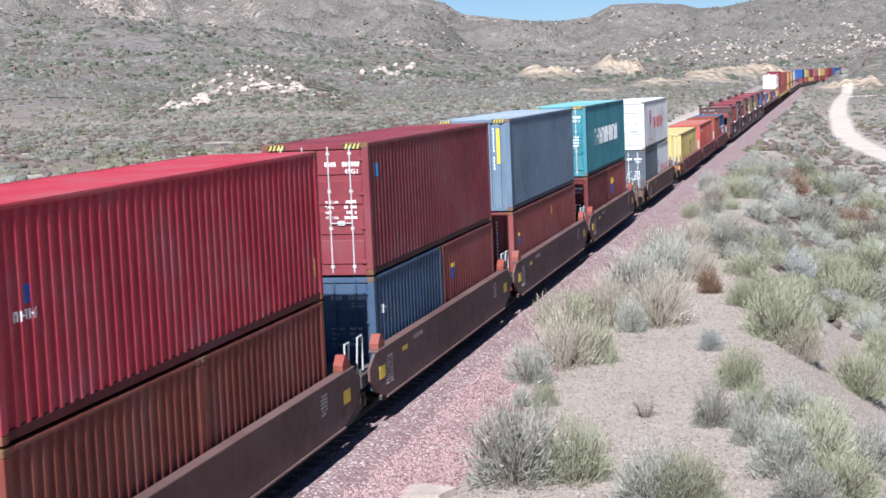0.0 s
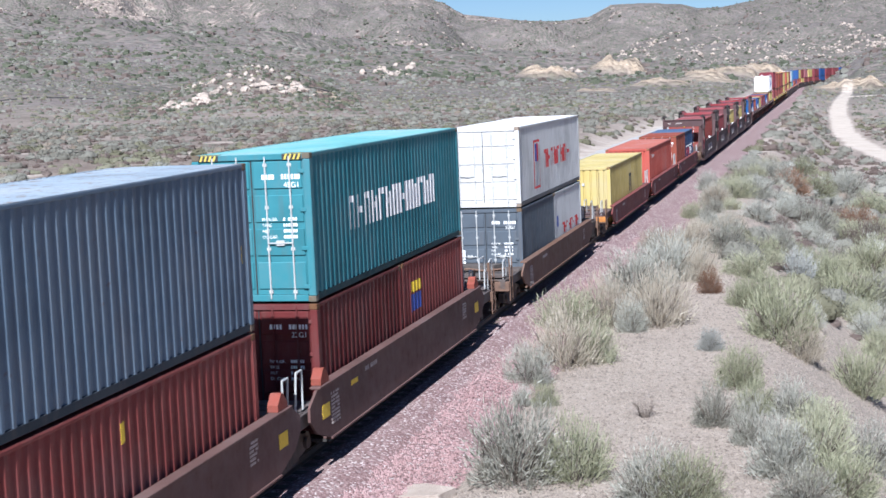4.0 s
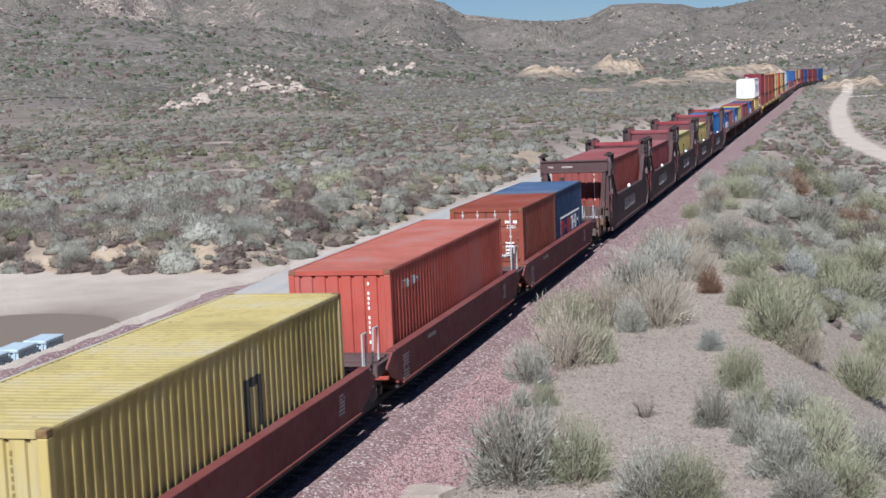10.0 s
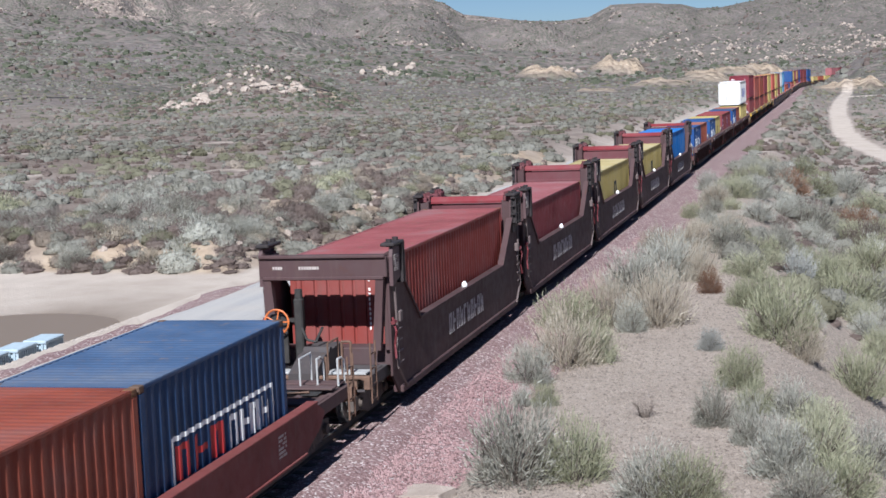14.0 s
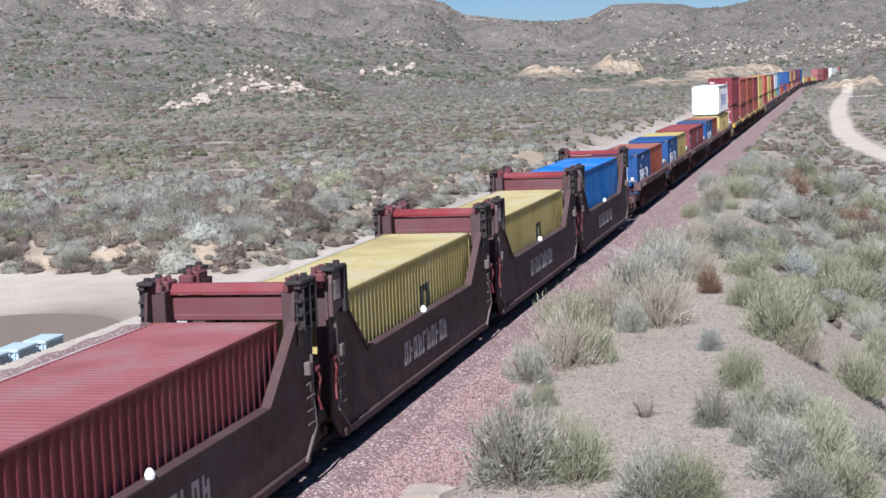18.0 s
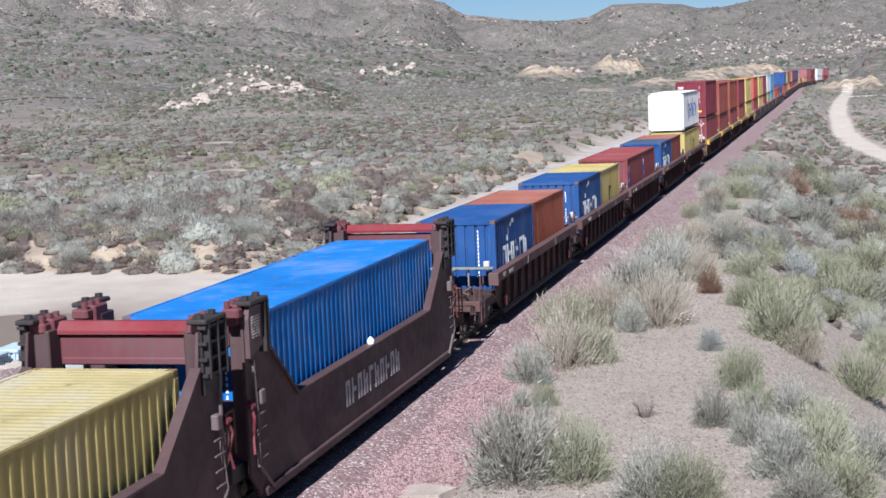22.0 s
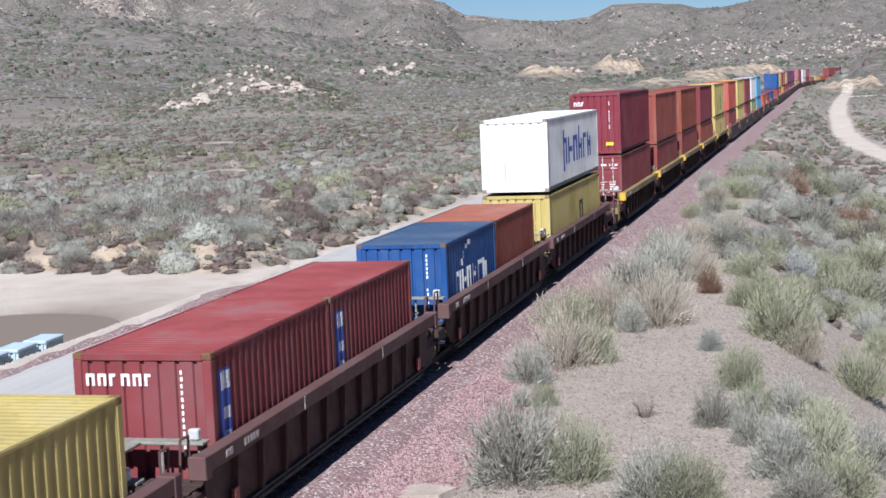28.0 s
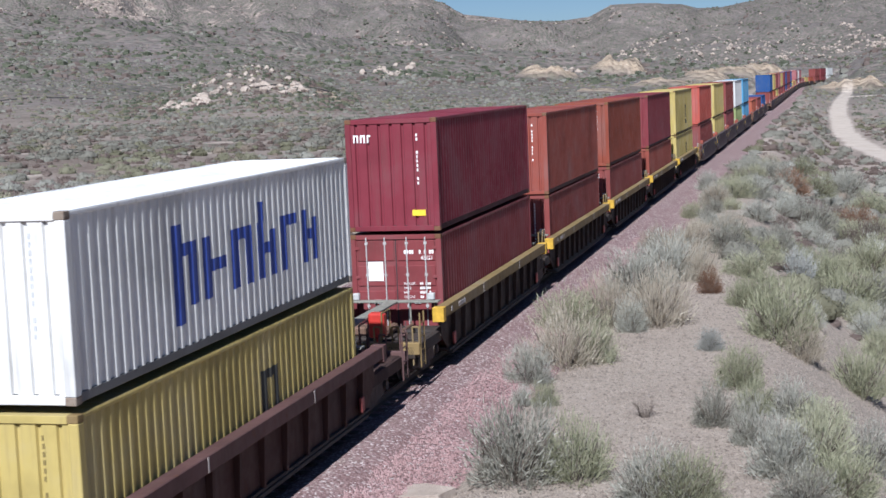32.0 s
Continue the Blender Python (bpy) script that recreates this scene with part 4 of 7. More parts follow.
def well_car(kind, mid, near, far, key, rgb, label, ends=(False, False), trim=None, seed=0, top_z=1.52, guides=True, low_z=0.30):
    """One unit of a container well car: middle at u=mid; near and far: its reach to the joints; ends: free ends with platform and coupler."""
    rnd = random.Random(seed * 31 + int(mid))
    pm = paint(key, rgb, 0.62, 0.8, 0.2, (0.085, 0.04, 0.025))
    tm = trim or pm
    car = empty("well_car", label, "rail car", "cars of the train")
    hl = 6.75
    if kind == "plate":
        for sx in (-1, 1):
            s = Shape().prism([(-7.45, 0.95), (-7.1, low_z + 0.24), (-6.35, low_z), (6.35, low_z), (7.1, low_z + 0.24), (7.45, 0.95), (7.45, top_z - 0.30), (7.0, top_z - 0.05), (-7.0, top_z - 0.05), (-7.45, top_z - 0.30)], "x", min(sx * 1.40, sx * 1.45), max(sx * 1.40, sx * 1.45))
            side = part("side_sill", s, pm, car)
            fl = Shape().box(min(sx * 1.28, sx * 1.50), max(sx * 1.28, sx * 1.50), -6.95, 6.95, top_z - 0.048, top_z, 0.01)
            fl.box(min(sx * 1.28, sx * 1.49), max(sx * 1.28, sx * 1.49), -6.3, 6.3, low_z - 0.05, low_z, 0.01)
            part("sill_flange", fl, pm, side)
            for sy in (-1, 1) if guides else ():
                g = Shape().prism([(-0.24, 0), (0.24, 0), (0.24, 0.10), (0.03, 0.30), (-0.06, 0.30), (-0.24, 0.12)], "x", min(sx * 1.26, sx * 1.46), max(sx * 1.26, sx * 1.46))
                part("guide", g, paint("orange_guide", (0.26, 0.065, 0.045), 0.6, 1.0), side, "orange-red container guide", pose(0, sy * 6.55, top_z + 0.005))
            if sx > 0:
                mk = Shape()
                bars(mk, 1.452, -6.2, top_z - 0.3, 0.055, 0.045, 9, 7, rnd)
                bars(mk, 1.452, -3.9, top_z - 0.27, 0.07, 0.09, 1, 9, rnd)
                bars(mk, 1.452, 4.9, top_z - 0.25, 0.05, 0.045, 6, 6, rnd)
                tagged(part("marking", mk, plain("dull_white_marks", (0.42, 0.37, 0.34), 0.7), side, "faded rows of car data marks"), kind="stuff")
                for ya, yb, za, zb in ((-6.75, -6.3, 0.85, 1.12), (6.3, 6.75, 0.85, 1.12), (-4.9, -4.45, 1.14, 1.24)) if guides else ():
                    part("reflector", Shape().box(1.45, 1.455, ya, yb, za, zb), YELLOWM, side, "yellow reflective strip")
    elif kind == "rib":
        for sx in (-1, 1):
            top = Shape().box(min(sx * 1.24, sx * 1.50), max(sx * 1.24, sx * 1.50), -7.15, 7.15, 1.28, 1.56, 0.015)
            side = part("top_chord", top, tm, car)
            web = Shape().prism([(-6.9, 0.80), (-6.1, 0.28), (6.1, 0.28), (6.9, 0.80), (6.9, 1.28), (-6.9, 1.28)], "x", min(sx * 1.30, sx * 1.33), max(sx * 1.30, sx * 1.33))
            part("side_web", web, pm, side)
            rib_me = Shape().prism([(1.33, 0.30), (1.41, 0.36), (1.46, 1.28), (1.33, 1.28)], "y", -0.05, 0.05).mesh("rib", pm)
            for k in range(11):
                part("rib", rib_me, pm, side, at=pose(0, -5.75 + k * 1.15, 0, 0, 0, 0) if sx > 0 else pose(0, -5.75 + k * 1.15, 0, 0, 0, 180))
            for yy in (-7.16, 7.16):
                cm = plain("bright_yellow_corner", (0.50, 0.30, 0.03), 0.6, 0.0, 0.25) if key == "ribbed_dark" else tm
                part("chord_end", Shape().box(min(sx * 1.22, sx * 1.52), max(sx * 1.22, sx * 1.52), yy - 0.12, yy + 0.12, 1.20, 1.575, 0.015), cm, side)
            low = Shape().box(min(sx * 1.25, sx * 1.42), max(sx * 1.25, sx * 1.42), -6.1, 6.1, 0.22, 0.30, 0.01)
            part("bottom_chord", low, DARK, side)
            if sx > 0:
                mk = Shape()
                bars(mk, 1.502, -6.4, 1.36, 0.12, 0.12, 1, 2, rnd)
                bars(mk, 1.502, -5.6, 1.36, 0.10, 0.12, 1, 6, rnd)
                mk.box(1.5, 1.505, -2.6, -2.55, 1.3, 1.54).box(1.5, 1.505, 2.5, 2.55, 1.3, 1.54)
                tagged(part("marking", mk, plain("dull_white_marks", (0.42, 0.37, 0.34), 0.7), side, "faded white reporting marks"), kind="stuff")
                for yy in (-5.95, 5.6):
                    part("placard", Shape().box(1.41, 1.47, yy - 0.1, yy + 0.1, 0.45, 0.75, 0.01), plain("faded_red_plate", (0.22, 0.05, 0.045), 0.6), side)
        for sy in (-1, 1):
            plank = Shape().box(-1.22, 1.22, sy * 6.52 - 0.14, sy * 6.52 + 0.14, 1.60, 1.65, 0.01)
            plank.box(-0.16, 0.16, min(sy * 6.66, sy * (near if sy < 0 else far)), max(sy * 6.66, sy * (near if sy < 0 else far)), 1.60, 1.65, 0.01)
            for xx in (-1.1, -0.45, 0.45, 1.1):
                plank.rod((xx, sy * 6.52, 1.1), (xx, sy * 6.52, 1.6), 0.025, 6)
            part("walkway", plank, plain("grey_walkway", (0.20, 0.195, 0.165), 0.75, 0.0, 0.3), car, "grey cross-over plank")
            for sx in (-1, 1):
                part("pedestal", Shape().box(sx * 1.0 - 0.09, sx * 1.0 + 0.09, sy * 6.45 - 0.07, sy * 6.45 + 0.07, 1.655, 1.83, 0.02), GALV, car)
    else:
        left_half = [(-7.15, 0.75), (-6.7, 0.32), (-4.75, 0.32), (-4.75, 1.66), (-6.25, 2.9), (-6.35, 3.50), (-7.15, 3.50)]
        for sx in (-1, 1):
            a, b = min(sx * 1.42, sx * 1.47), max(sx * 1.42, sx * 1.47)
            s = Shape().prism([(-4.75, 0.32), (4.75, 0.32), (4.75, 1.66), (-4.75, 1.66)], "x", a, b)
            s.prism(left_half, "x", a, b).prism([(-p, q) for p, q in reversed(left_half)], "x", a, b)
            side = part("side_sill", s, pm, car)
            fl = Shape().box(min(sx * 1.30, sx * 1.52), max(sx * 1.30, sx * 1.52), -4.75, 4.75, 1.662, 1.72, 0.01)
            fl.box(min(sx * 1.30, sx * 1.54), max(sx * 1.30, sx * 1.54), -6.6, 6.6, 0.26, 0.42, 0.02)
            for sy in (-1, 1):
                fl.prism([(sy * 4.75, 1.66), (sy * 6.25, 2.9), (sy * 6.25, 2.97), (sy * 4.72, 1.72)], "x", min(sx * 1.34, sx * 1.52), max(sx * 1.34, sx * 1.52))
            part("sill_flange", fl, pm, side)
            for sy in (-1, 1):
                br = Shape()
                for yy in (6.32, 6.46) if sy < 0 else (6.45, 6.8, 7.12):
                    br.box(min(sx * 1.47, sx * 1.62), max(sx * 1.47, sx * 1.62), sy * yy - 0.03, sy * yy + 0.03, 2.75, 3.66, 0.01)
                for zz in (2.8, 3.05, 3.3, 3.55):
                    br.box(min(sx * 1.47, sx * 1.60), max(sx * 1.47, sx * 1.60), min(sy * 6.32, sy * (6.46 if sy < 0 else 7.12)), max(sy * 6.32, sy * (6.46 if sy < 0 else 7.12)), zz, zz + 0.05)
                br.box(min(sx * 1.30, sx * 1.62), max(sx * 1.30, sx * 1.62), min(sy * 6.30, sy * 7.15), max(sy * 6.30, sy * 7.15), 3.62, 3.70, 0.02)
                for yy in (6.45, 6.95):
                    br.rod((sx * 1.45, sy * yy, 3.6), (sx * 1.45, sy * yy, 3.77), 0.07, 8)
                part("post_bracket", br, plain("brown_black_iron", (0.024, 0.018, 0.018), 0.75, 0.0, 0.4), side, "dark brown stacked bracket on the end post")
                if sy < 0:
                    pl = Shape().prism([(-7.12, 2.75), (-6.52, 2.9), (-6.52, 3.58), (-7.05, 3.6), (-7.12, 3.4)], "x", min(sx * 1.475, sx * 1.56), max(sx * 1.475, sx * 1.56))
                    part("data_plate", pl, plain("purple_brown_plate", (0.085, 0.048, 0.05), 0.7), side, "purple-brown plate on the end post")
                else:
                    part("post_plate", Shape().box(min(sx * 1.472, sx * 1.52), max(sx * 1.472, sx * 1.52), 6.34, 7.1, 2.5, 3.5, 0.02), plain("brown_black_iron", (0.024, 0.018, 0.018), 0.75, 0.0, 0.4), side)
                pipe = Shape().path([(sx * 1.53, sy * 6.95, 2.7), (sx * 1.53, sy * 6.85, 1.6), (sx * 1.55, sy * 6.95, 0.9), (sx * 1.55, sy * 6.3, 0.36)], 0.03)
                pipe_m = plain("dusty_pipe", (0.12, 0.09, 0.085), 0.7)
                part("grab_iron", pipe, pipe_m, side)
                for zz in (1.0, 1.25, 1.5, 1.75):
                    part("rung", Shape().rod((sx * 1.55, sy * 6.55, zz), (sx * 1.55, sy * 6.95, zz), 0.018, 5), pipe_m, side)
                part("valve_box", Shape().box(min(sx * 1.47, sx * 1.6), max(sx * 1.47, sx * 1.6), min(sy * 6.6, sy * 6.8), max(sy * 6.6, sy * 6.8), 1.9, 2.15, 0.02), pipe_m, side)
                hose = Shape().path([(sx * 1.50, sy * 7.10, 2.05), (sx * 1.60, sy * 7.18, 1.75), (sx * 1.54, sy * 7.12, 1.45), (sx * 1.58, sy * 7.20, 1.15)], 0.026)
                hose.rod((sx * 1.54, sy * 7.05, 1.95), (sx * 1.54, sy * 7.22, 1.95), 0.05, 8)
                part("air_valve", hose, plain("dull_red_hose", (0.13, 0.022, 0.026), 0.6, 0.0, 0.3), side, "dull red valve and hose")
            if sx > 0:
                word(side, plain("faded_letters", (0.36, 0.33, 0.33), 0.7), -1.9, 2.15, 0.78, 1.30, 10, 1.474, 0.7)
                mk = Shape()
                bars(mk, 1.562, -7.0, 3.4, 0.04, 0.03, 8, 7, rnd)
                tagged(part("marking", mk, plain("dull_white_marks", (0.42, 0.37, 0.34), 0.7), side), kind="stuff")
            knob = Shape().spin([(0.0, -0.06), (0.07, -0.06), (0.08, 0.0), (0.06, 0.05), (0.03, 0.09), (0.0, 0.10)], (sx * 1.45, 0.0, 1.79), 10, "z")
            part("white_knob", knob, WHITE, side, "white rounded marker")
        red = paint("bulkhead_red", (0.21, 0.026, 0.034), 0.6, 0.5)
        dull = paint("bulkhead_dull_red", (0.16, 0.055, 0.062), 0.65, 0.4)
        for sy in (-1, 1):
            first = ends[0] and sy < 0
            e = Shape()
            e.box(-1.42, 1.42, min(sy * 6.45, sy * 7.0), max(sy * 6.45, sy * 7.0), 0.95, 1.35 if first else 1.9, 0.02)
            for sx in (-1, 1):
                if first:
                    e.prism([(sx * 1.22, 3.0), (sx * 1.40, 3.0), (sx * 1.27, 1.35), (sx * 1.09, 1.35)], "y", -7.34, -7.16)
                    e.box(min(sx * 1.30, sx * 1.42), max(sx * 1.30, sx * 1.42), -7.1, -6.5, 1.3, 3.45, 0.02)
                else:
                    e.box(min(sx * 1.15, sx * 1.42), max(sx * 1.15, sx * 1.42), min(sy * 6.5, sy * 7.0), max(sy * 6.5, sy * 7.0), 1.3, 3.5, 0.02)
            part("bulkhead", e, pm, car)
            if first:
                bb = Shape().box(-1.48, 1.48, -7.34, -7.20, 2.97, 3.44, 0.02)
                bb.box(-1.46, 1.46, -7.40, -7.16, 3.40, 3.48, 0.02).box(-1.40, 1.40, -7.37, -7.16, 2.92, 3.0, 0.015)
                beam_part = part("bulkhead_beam", bb, pm, car, "dark brown cross beam of the end bulkhead")
                mk = Shape()
                marks(mk, "end", -1.15, 3.16, 0.045, 0.07, 1, 4, -7.343, rnd)
                marks(mk, "end", -0.6, 3.16, 0.045, 0.07, 1, 9, -7.343, rnd)
                tagged(part("marking", mk, plain("dull_white_marks", (0.42, 0.37, 0.34), 0.7), beam_part), kind="stuff")
                continue
            y_in, y_out = sy * 6.80, sy * 7.08
            lo, hi = min(y_in, y_out), max(y_in, y_out)
            bb = Shape().box(-1.15, 1.15, lo + 0.05, hi - 0.05, 2.92, 3.36, 0.02)
            bb.box(-1.13, 1.13, lo + 0.02, hi - 0.02, 2.90, 3.02, 0.02)
            panel = part("bulkhead_panel", bb, dull, car, "dull red cross panel of the bulkhead")
            cap = Shape().prism([(lo - 0.02, 3.40), (hi + 0.02, 3.40), (hi + 0.02, 3.50), (0.5 * (lo + hi) + 0.06, 3.60), (0.5 * (lo + hi) - 0.06, 3.60), (lo - 0.02, 3.46)], "x", -1.15, 1.15)
            if sy > 0:
                part("bulkhead_cap", cap, red, panel, "bright red cap of the bulkhead")
            for sx in (-1, 1):
                st = Shape().box(min(sx * 1.16, sx * 1.40), max(sx * 1.16, sx * 1.40), lo - 0.1, hi + 0.1, 3.3, 3.66, 0.03)
                for q in range(3):
                    st.rod((sx * 1.28, lo - 0.25 + 0.24 * q, 3.6), (sx * 1.28, lo - 0.25 + 0.24 * q, 3.74), 0.055, 8)
                st.box(min(sx * 1.2, sx * 1.5), max(sx * 1.2, sx * 1.5), lo - 0.32, lo - 0.1, 3.45, 3.62, 0.03)
                part("lock_fitting", st, dull, panel, "dull red and black lock fitting")
    # floor of the well
    beam = Shape().box(-1.28, 1.28, -0.15, 0.15, 0.27, 0.38).mesh("floor_beam", pm)
    for k in range(5):
        part("floor_beam", beam, pm, car, at=pose(0, -6.0 + k * 3.0, 0))
    for sx in (-1, 1):
        part("well_ledge", Shape().box(min(sx * 1.0, sx * 1.40), max(sx * 1.0, sx * 1.40), -6.3, 6.3, 0.315, 0.37), DARK, car)
    # ends
    dm = paint(key + "_deck", tuple(0.6 * v + 0.012 for v in rgb) if kind == "rib" else tuple(0.3 * v + 0.055 for v in rgb), 0.8, 1.0, 0.35, (0.09, 0.06, 0.045))
    iron = plain("rusty_iron", (0.13, 0.075, 0.05), 0.8, 0.0, 0.3)
    for sy, reach, free in ((-1, near, ends[0]), (1, far, ends[1])):
        y0 = sy * 6.28
        zt = {"plate": 1.12, "rib": 0.96, "twin": 1.0}[kind]
        deck(car, y0, sy * (reach - (0.45 if free else 0.15)), zt, dm, GALV if kind == "plate" and not free else dm)
        lm = tm if kind == "rib" else iron
        if free:
            coupler(car, sy * (reach - 0.5), sy, iron)
            truck(car, sy * 7.55, mid < 260)
            ladder(car, 1.42, sy * (reach - 0.75), 0.45, 1.75, lm)
            ladder(car, -1.42, sy * (reach - 0.75), 0.45, 1.75, lm)
            st = Shape().box(-1.42, 1.42, min(sy * (reach - 0.45), sy * (reach - 0.6)), max(sy * (reach - 0.45), sy * (reach - 0.6)), 0.75, 1.05, 0.02)
            part("end_sill", st, lm, car)
            if sy < 0 and key == "ribbed_dark":
                part("brake_housing", Shape().box(0.15, 0.55, -reach + 0.5, -reach + 0.8, 1.15, 1.75, 0.05).rod((0.35, -reach + 0.65, 0.9), (0.35, -reach + 0.65, 1.15), 0.06, 8), plain("bright_red_paint", (0.42, 0.03, 0.02), 0.5, 0.0, 0.2), car, "bright red hand brake housing")
            if sy < 0 and kind == "twin":
                brake_wheel(car, -0.98, -7.72, 2.05, plain("orange_wheel", (0.50, 0.13, 0.03), 0.6, 0.0, 0.3))
                gear = Shape().box(-0.62, -0.42, -7.6, -7.4, 1.2, 2.55, 0.03).box(-0.98, -0.5, -7.55, -7.45, 2.02, 2.1).rod((-0.52, -7.5, 2.55), (-0.52, -7.5, 2.75), 0.09, 8)
                gear.path([(-0.45, -7.6, 1.9), (-0.3, -7.7, 1.65), (-0.1, -7.7, 1.6), (0.0, -7.5, 1.9)], 0.03)
                part("brake_gear", gear, DARK, car, "black hand brake gear")
                hump = Shape().prism([(-9.0, 0.9), (-9.0, 1.15), (-8.3, 1.42), (-7.3, 1.50), (-7.05, 1.50), (-7.05, 0.9)], "x", -0.30, 0.30)
                hump.rod((-0.30, -7.9, 1.42), (0.30, -7.9, 1.42), 0.12, 10)
                part("draft_housing", hump, dm, car, "dusty grey-brown housing over the coupler")
                for sx in (-1, 1):
                    part("end_step", Shape().box(min(sx * 0.36, sx * 1.25), max(sx * 0.36, sx * 1.25), -8.45, -8.05, 1.02, 1.07, 0.01), plain("pale_step_plate", (0.40, 0.40, 0.39), 0.6, 0.1, 0.25), car, "pale grey step plate")
                    part("hand_pipe", Shape().path([(sx * 0.95, -8.5, 0.7), (sx * 0.95, -8.5, 1.75), (sx * 0.75, -8.5, 1.75), (sx * 0.75, -8.5, 0.9)], 0.03), iron, car)
            elif sy < 0:
                brake_wheel(car, -0.95, -reach + 0.75, 1.75, iron)
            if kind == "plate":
                ends_m = plain("orange_corner", (0.42, 0.16, 0.03), 0.7, 0.0, 0.4)
                lever = Shape().prism([(-0.75, sy * 7.05), (-0.55, sy * 7.55), (0.0, sy * 7.75), (0.55, sy * 7.55), (0.75, sy * 7.05), (0.3, sy * 6.9), (-0.3, sy * 6.9)], "z", 1.17, 1.32)
                part("lever_plate", lever, plain("grey_brown_iron", (0.075, 0.062, 0.055), 0.8, 0.0, 0.4), car, "thick dusty iron plate on the platform")
                for ya, yb in ((8.55, 8.9), (9.05, 9.4)):
                    part("cross_plank", Shape().box(-1.25, 1.25, min(sy * ya, sy * yb), max(sy * ya, sy * yb), 1.165, 1.20, 0.008), dm, car)
                # black slabs on the deck stand for the shade in its openings
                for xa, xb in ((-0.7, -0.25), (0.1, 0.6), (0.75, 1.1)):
                    part("hatch", Shape().box(xa, xb, min(sy * 8.05, sy * 8.4), max(sy * 8.05, sy * 8.4), 1.16, 1.175), DARK, car, "black slab drawn as the shade in a platform opening")
                for sx in (-1, 1):
                    if key == "red_sill":
                        part("corner_plate", Shape().box(sx * 1.22 - 0.2, sx * 1.22 + 0.2, min(sy * (reach - 0.43), sy * (reach - 0.449)), max(sy * (reach - 0.43), sy * (reach - 0.449)), 0.82, 1.04), ends_m, car, "orange and yellow corner plate")
                    part("post", Shape().rod((sx * 0.8, sy * (reach - 0.42), 0.75), (sx * 0.8, sy * (reach - 0.42), 1.65), 0.035, 6), iron, car)
                pin = Shape().path([(-0.9, sy * 7.9, 1.2), (-0.2, sy * 7.9, 1.26), (0.3, sy * 7.9, 1.2), (1.0, sy * 7.9, 1.26)], 0.03)
                part("brake_rod", pin, iron, car)
            if kind == "plate":
                for xr in (0.78, 1.22):
                    grab = Shape().path([(xr, sy * (reach - 0.55), 0.75), (xr, sy * (reach - 0.55), 1.62), (xr, sy * (reach - 0.72), 1.70), (xr, sy * (reach - 0.95), 1.70), (xr, sy * (reach - 0.95), 1.15)], 0.022)
                    part("grab_iron", grab, GALV, car, "bent pipe grab iron")
            if kind == "rib":
                for xr in (-1.1, -0.55, 0.3, 0.75, 1.25):
                    grab = Shape().path([(xr, sy * (reach - 0.5), 0.5), (xr, sy * (reach - 0.5), 1.42), (xr + 0.16, sy * (reach - 0.5), 1.42), (xr + 0.16, sy * (reach - 0.5), 1.0)], 0.022)
                    part("grab_iron", grab, lm, car)
                rig = Shape().box(-0.9, -0.35, min(sy * 7.3, sy * 7.9), max(sy * 7.3, sy * 7.9), 0.965, 1.18, 0.04).rod((0.2, sy * 7.2, 1.08), (0.2, sy * 8.2, 1.08), 0.11, 10)
                rig.path([(0.5, sy * 6.7, 1.1), (0.7, sy * 7.3, 1.16), (0.6, sy * 8.0, 1.1), (0.9, sy * 8.6, 1.14)], 0.035)
                part("brake_rigging", rig, iron, car, "rusty brake cylinder and piping on the platform")
            rail = Shape().path([(0.5, sy * (reach - 0.5), 1.1), (0.5, sy * (reach - 0.5), 1.75), (0.5, sy * (reach - 1.2), 1.75), (0.5, sy * (reach - 1.2), 1.1)], 0.02)
            part("handrail", rail, GALV if kind == "plate" else lm, car, "bent pipe handrail")
        else:
            if sy > 0:
                truck(car, reach, mid < 260)
            rail = Shape().path([(1.15, sy * (reach - 0.25), 0.6), (1.22, sy * (reach - 0.25), 1.9), (1.22, sy * (reach - 0.55), 1.9), (1.22, sy * (reach - 0.55), 1.15)], 0.022)
            part("grab_iron", rail, GALV if kind == "plate" else lm, car, "bent pipe grab iron")
            rail = Shape().path([(-1.15, sy * (reach - 0.25), 0.6), (-1.22, sy * (reach - 0.25), 1.9), (-1.22, sy * (reach - 0.55), 1.9)], 0.022)
            part("grab_iron", rail, GALV if kind == "plate" else lm, car, "bent pipe grab iron")
            art = Shape().box(-0.35, 0.35, min(sy * (reach - 0.5), sy * (reach - 0.04)), max(sy * (reach - 0.5), sy * (reach - 0.04)), 0.72, 1.0, 0.04)
            part("articulation", art, iron, car)
    rides(car, mid, 0.0)
    return car


# ---- the train, front to back ----
RED, MAROON, OXIDE = (0.40, 0.036, 0.055), (0.215, 0.042, 0.052), (0.24, 0.060, 0.054)
BROWN, NAVY, TEAL, GREYB = (0.20, 0.05, 0.035), (0.045, 0.085, 0.15), (0.05, 0.215, 0.255), (0.14, 0.195, 0.26)
WHITEC, SLATE, YELLOW, ORANGE = (0.63, 0.63, 0.62), (0.095, 0.115, 0.14), (0.53, 0.415, 0.145), (0.46, 0.095, 0.07)
BLUE, CBLUE, RUST = (0.015, 0.17, 0.52), (0.022, 0.08, 0.25), (0.40, 0.10, 0.055)
Z1, Z2 = 0.40, 3.03
CAR1, CAR2, CAR3, CAR4 = (0.148, 0.084, 0.076), (0.205, 0.06, 0.056), (0.09, 0.052, 0.053), (0.075, 0.036, 0.030)

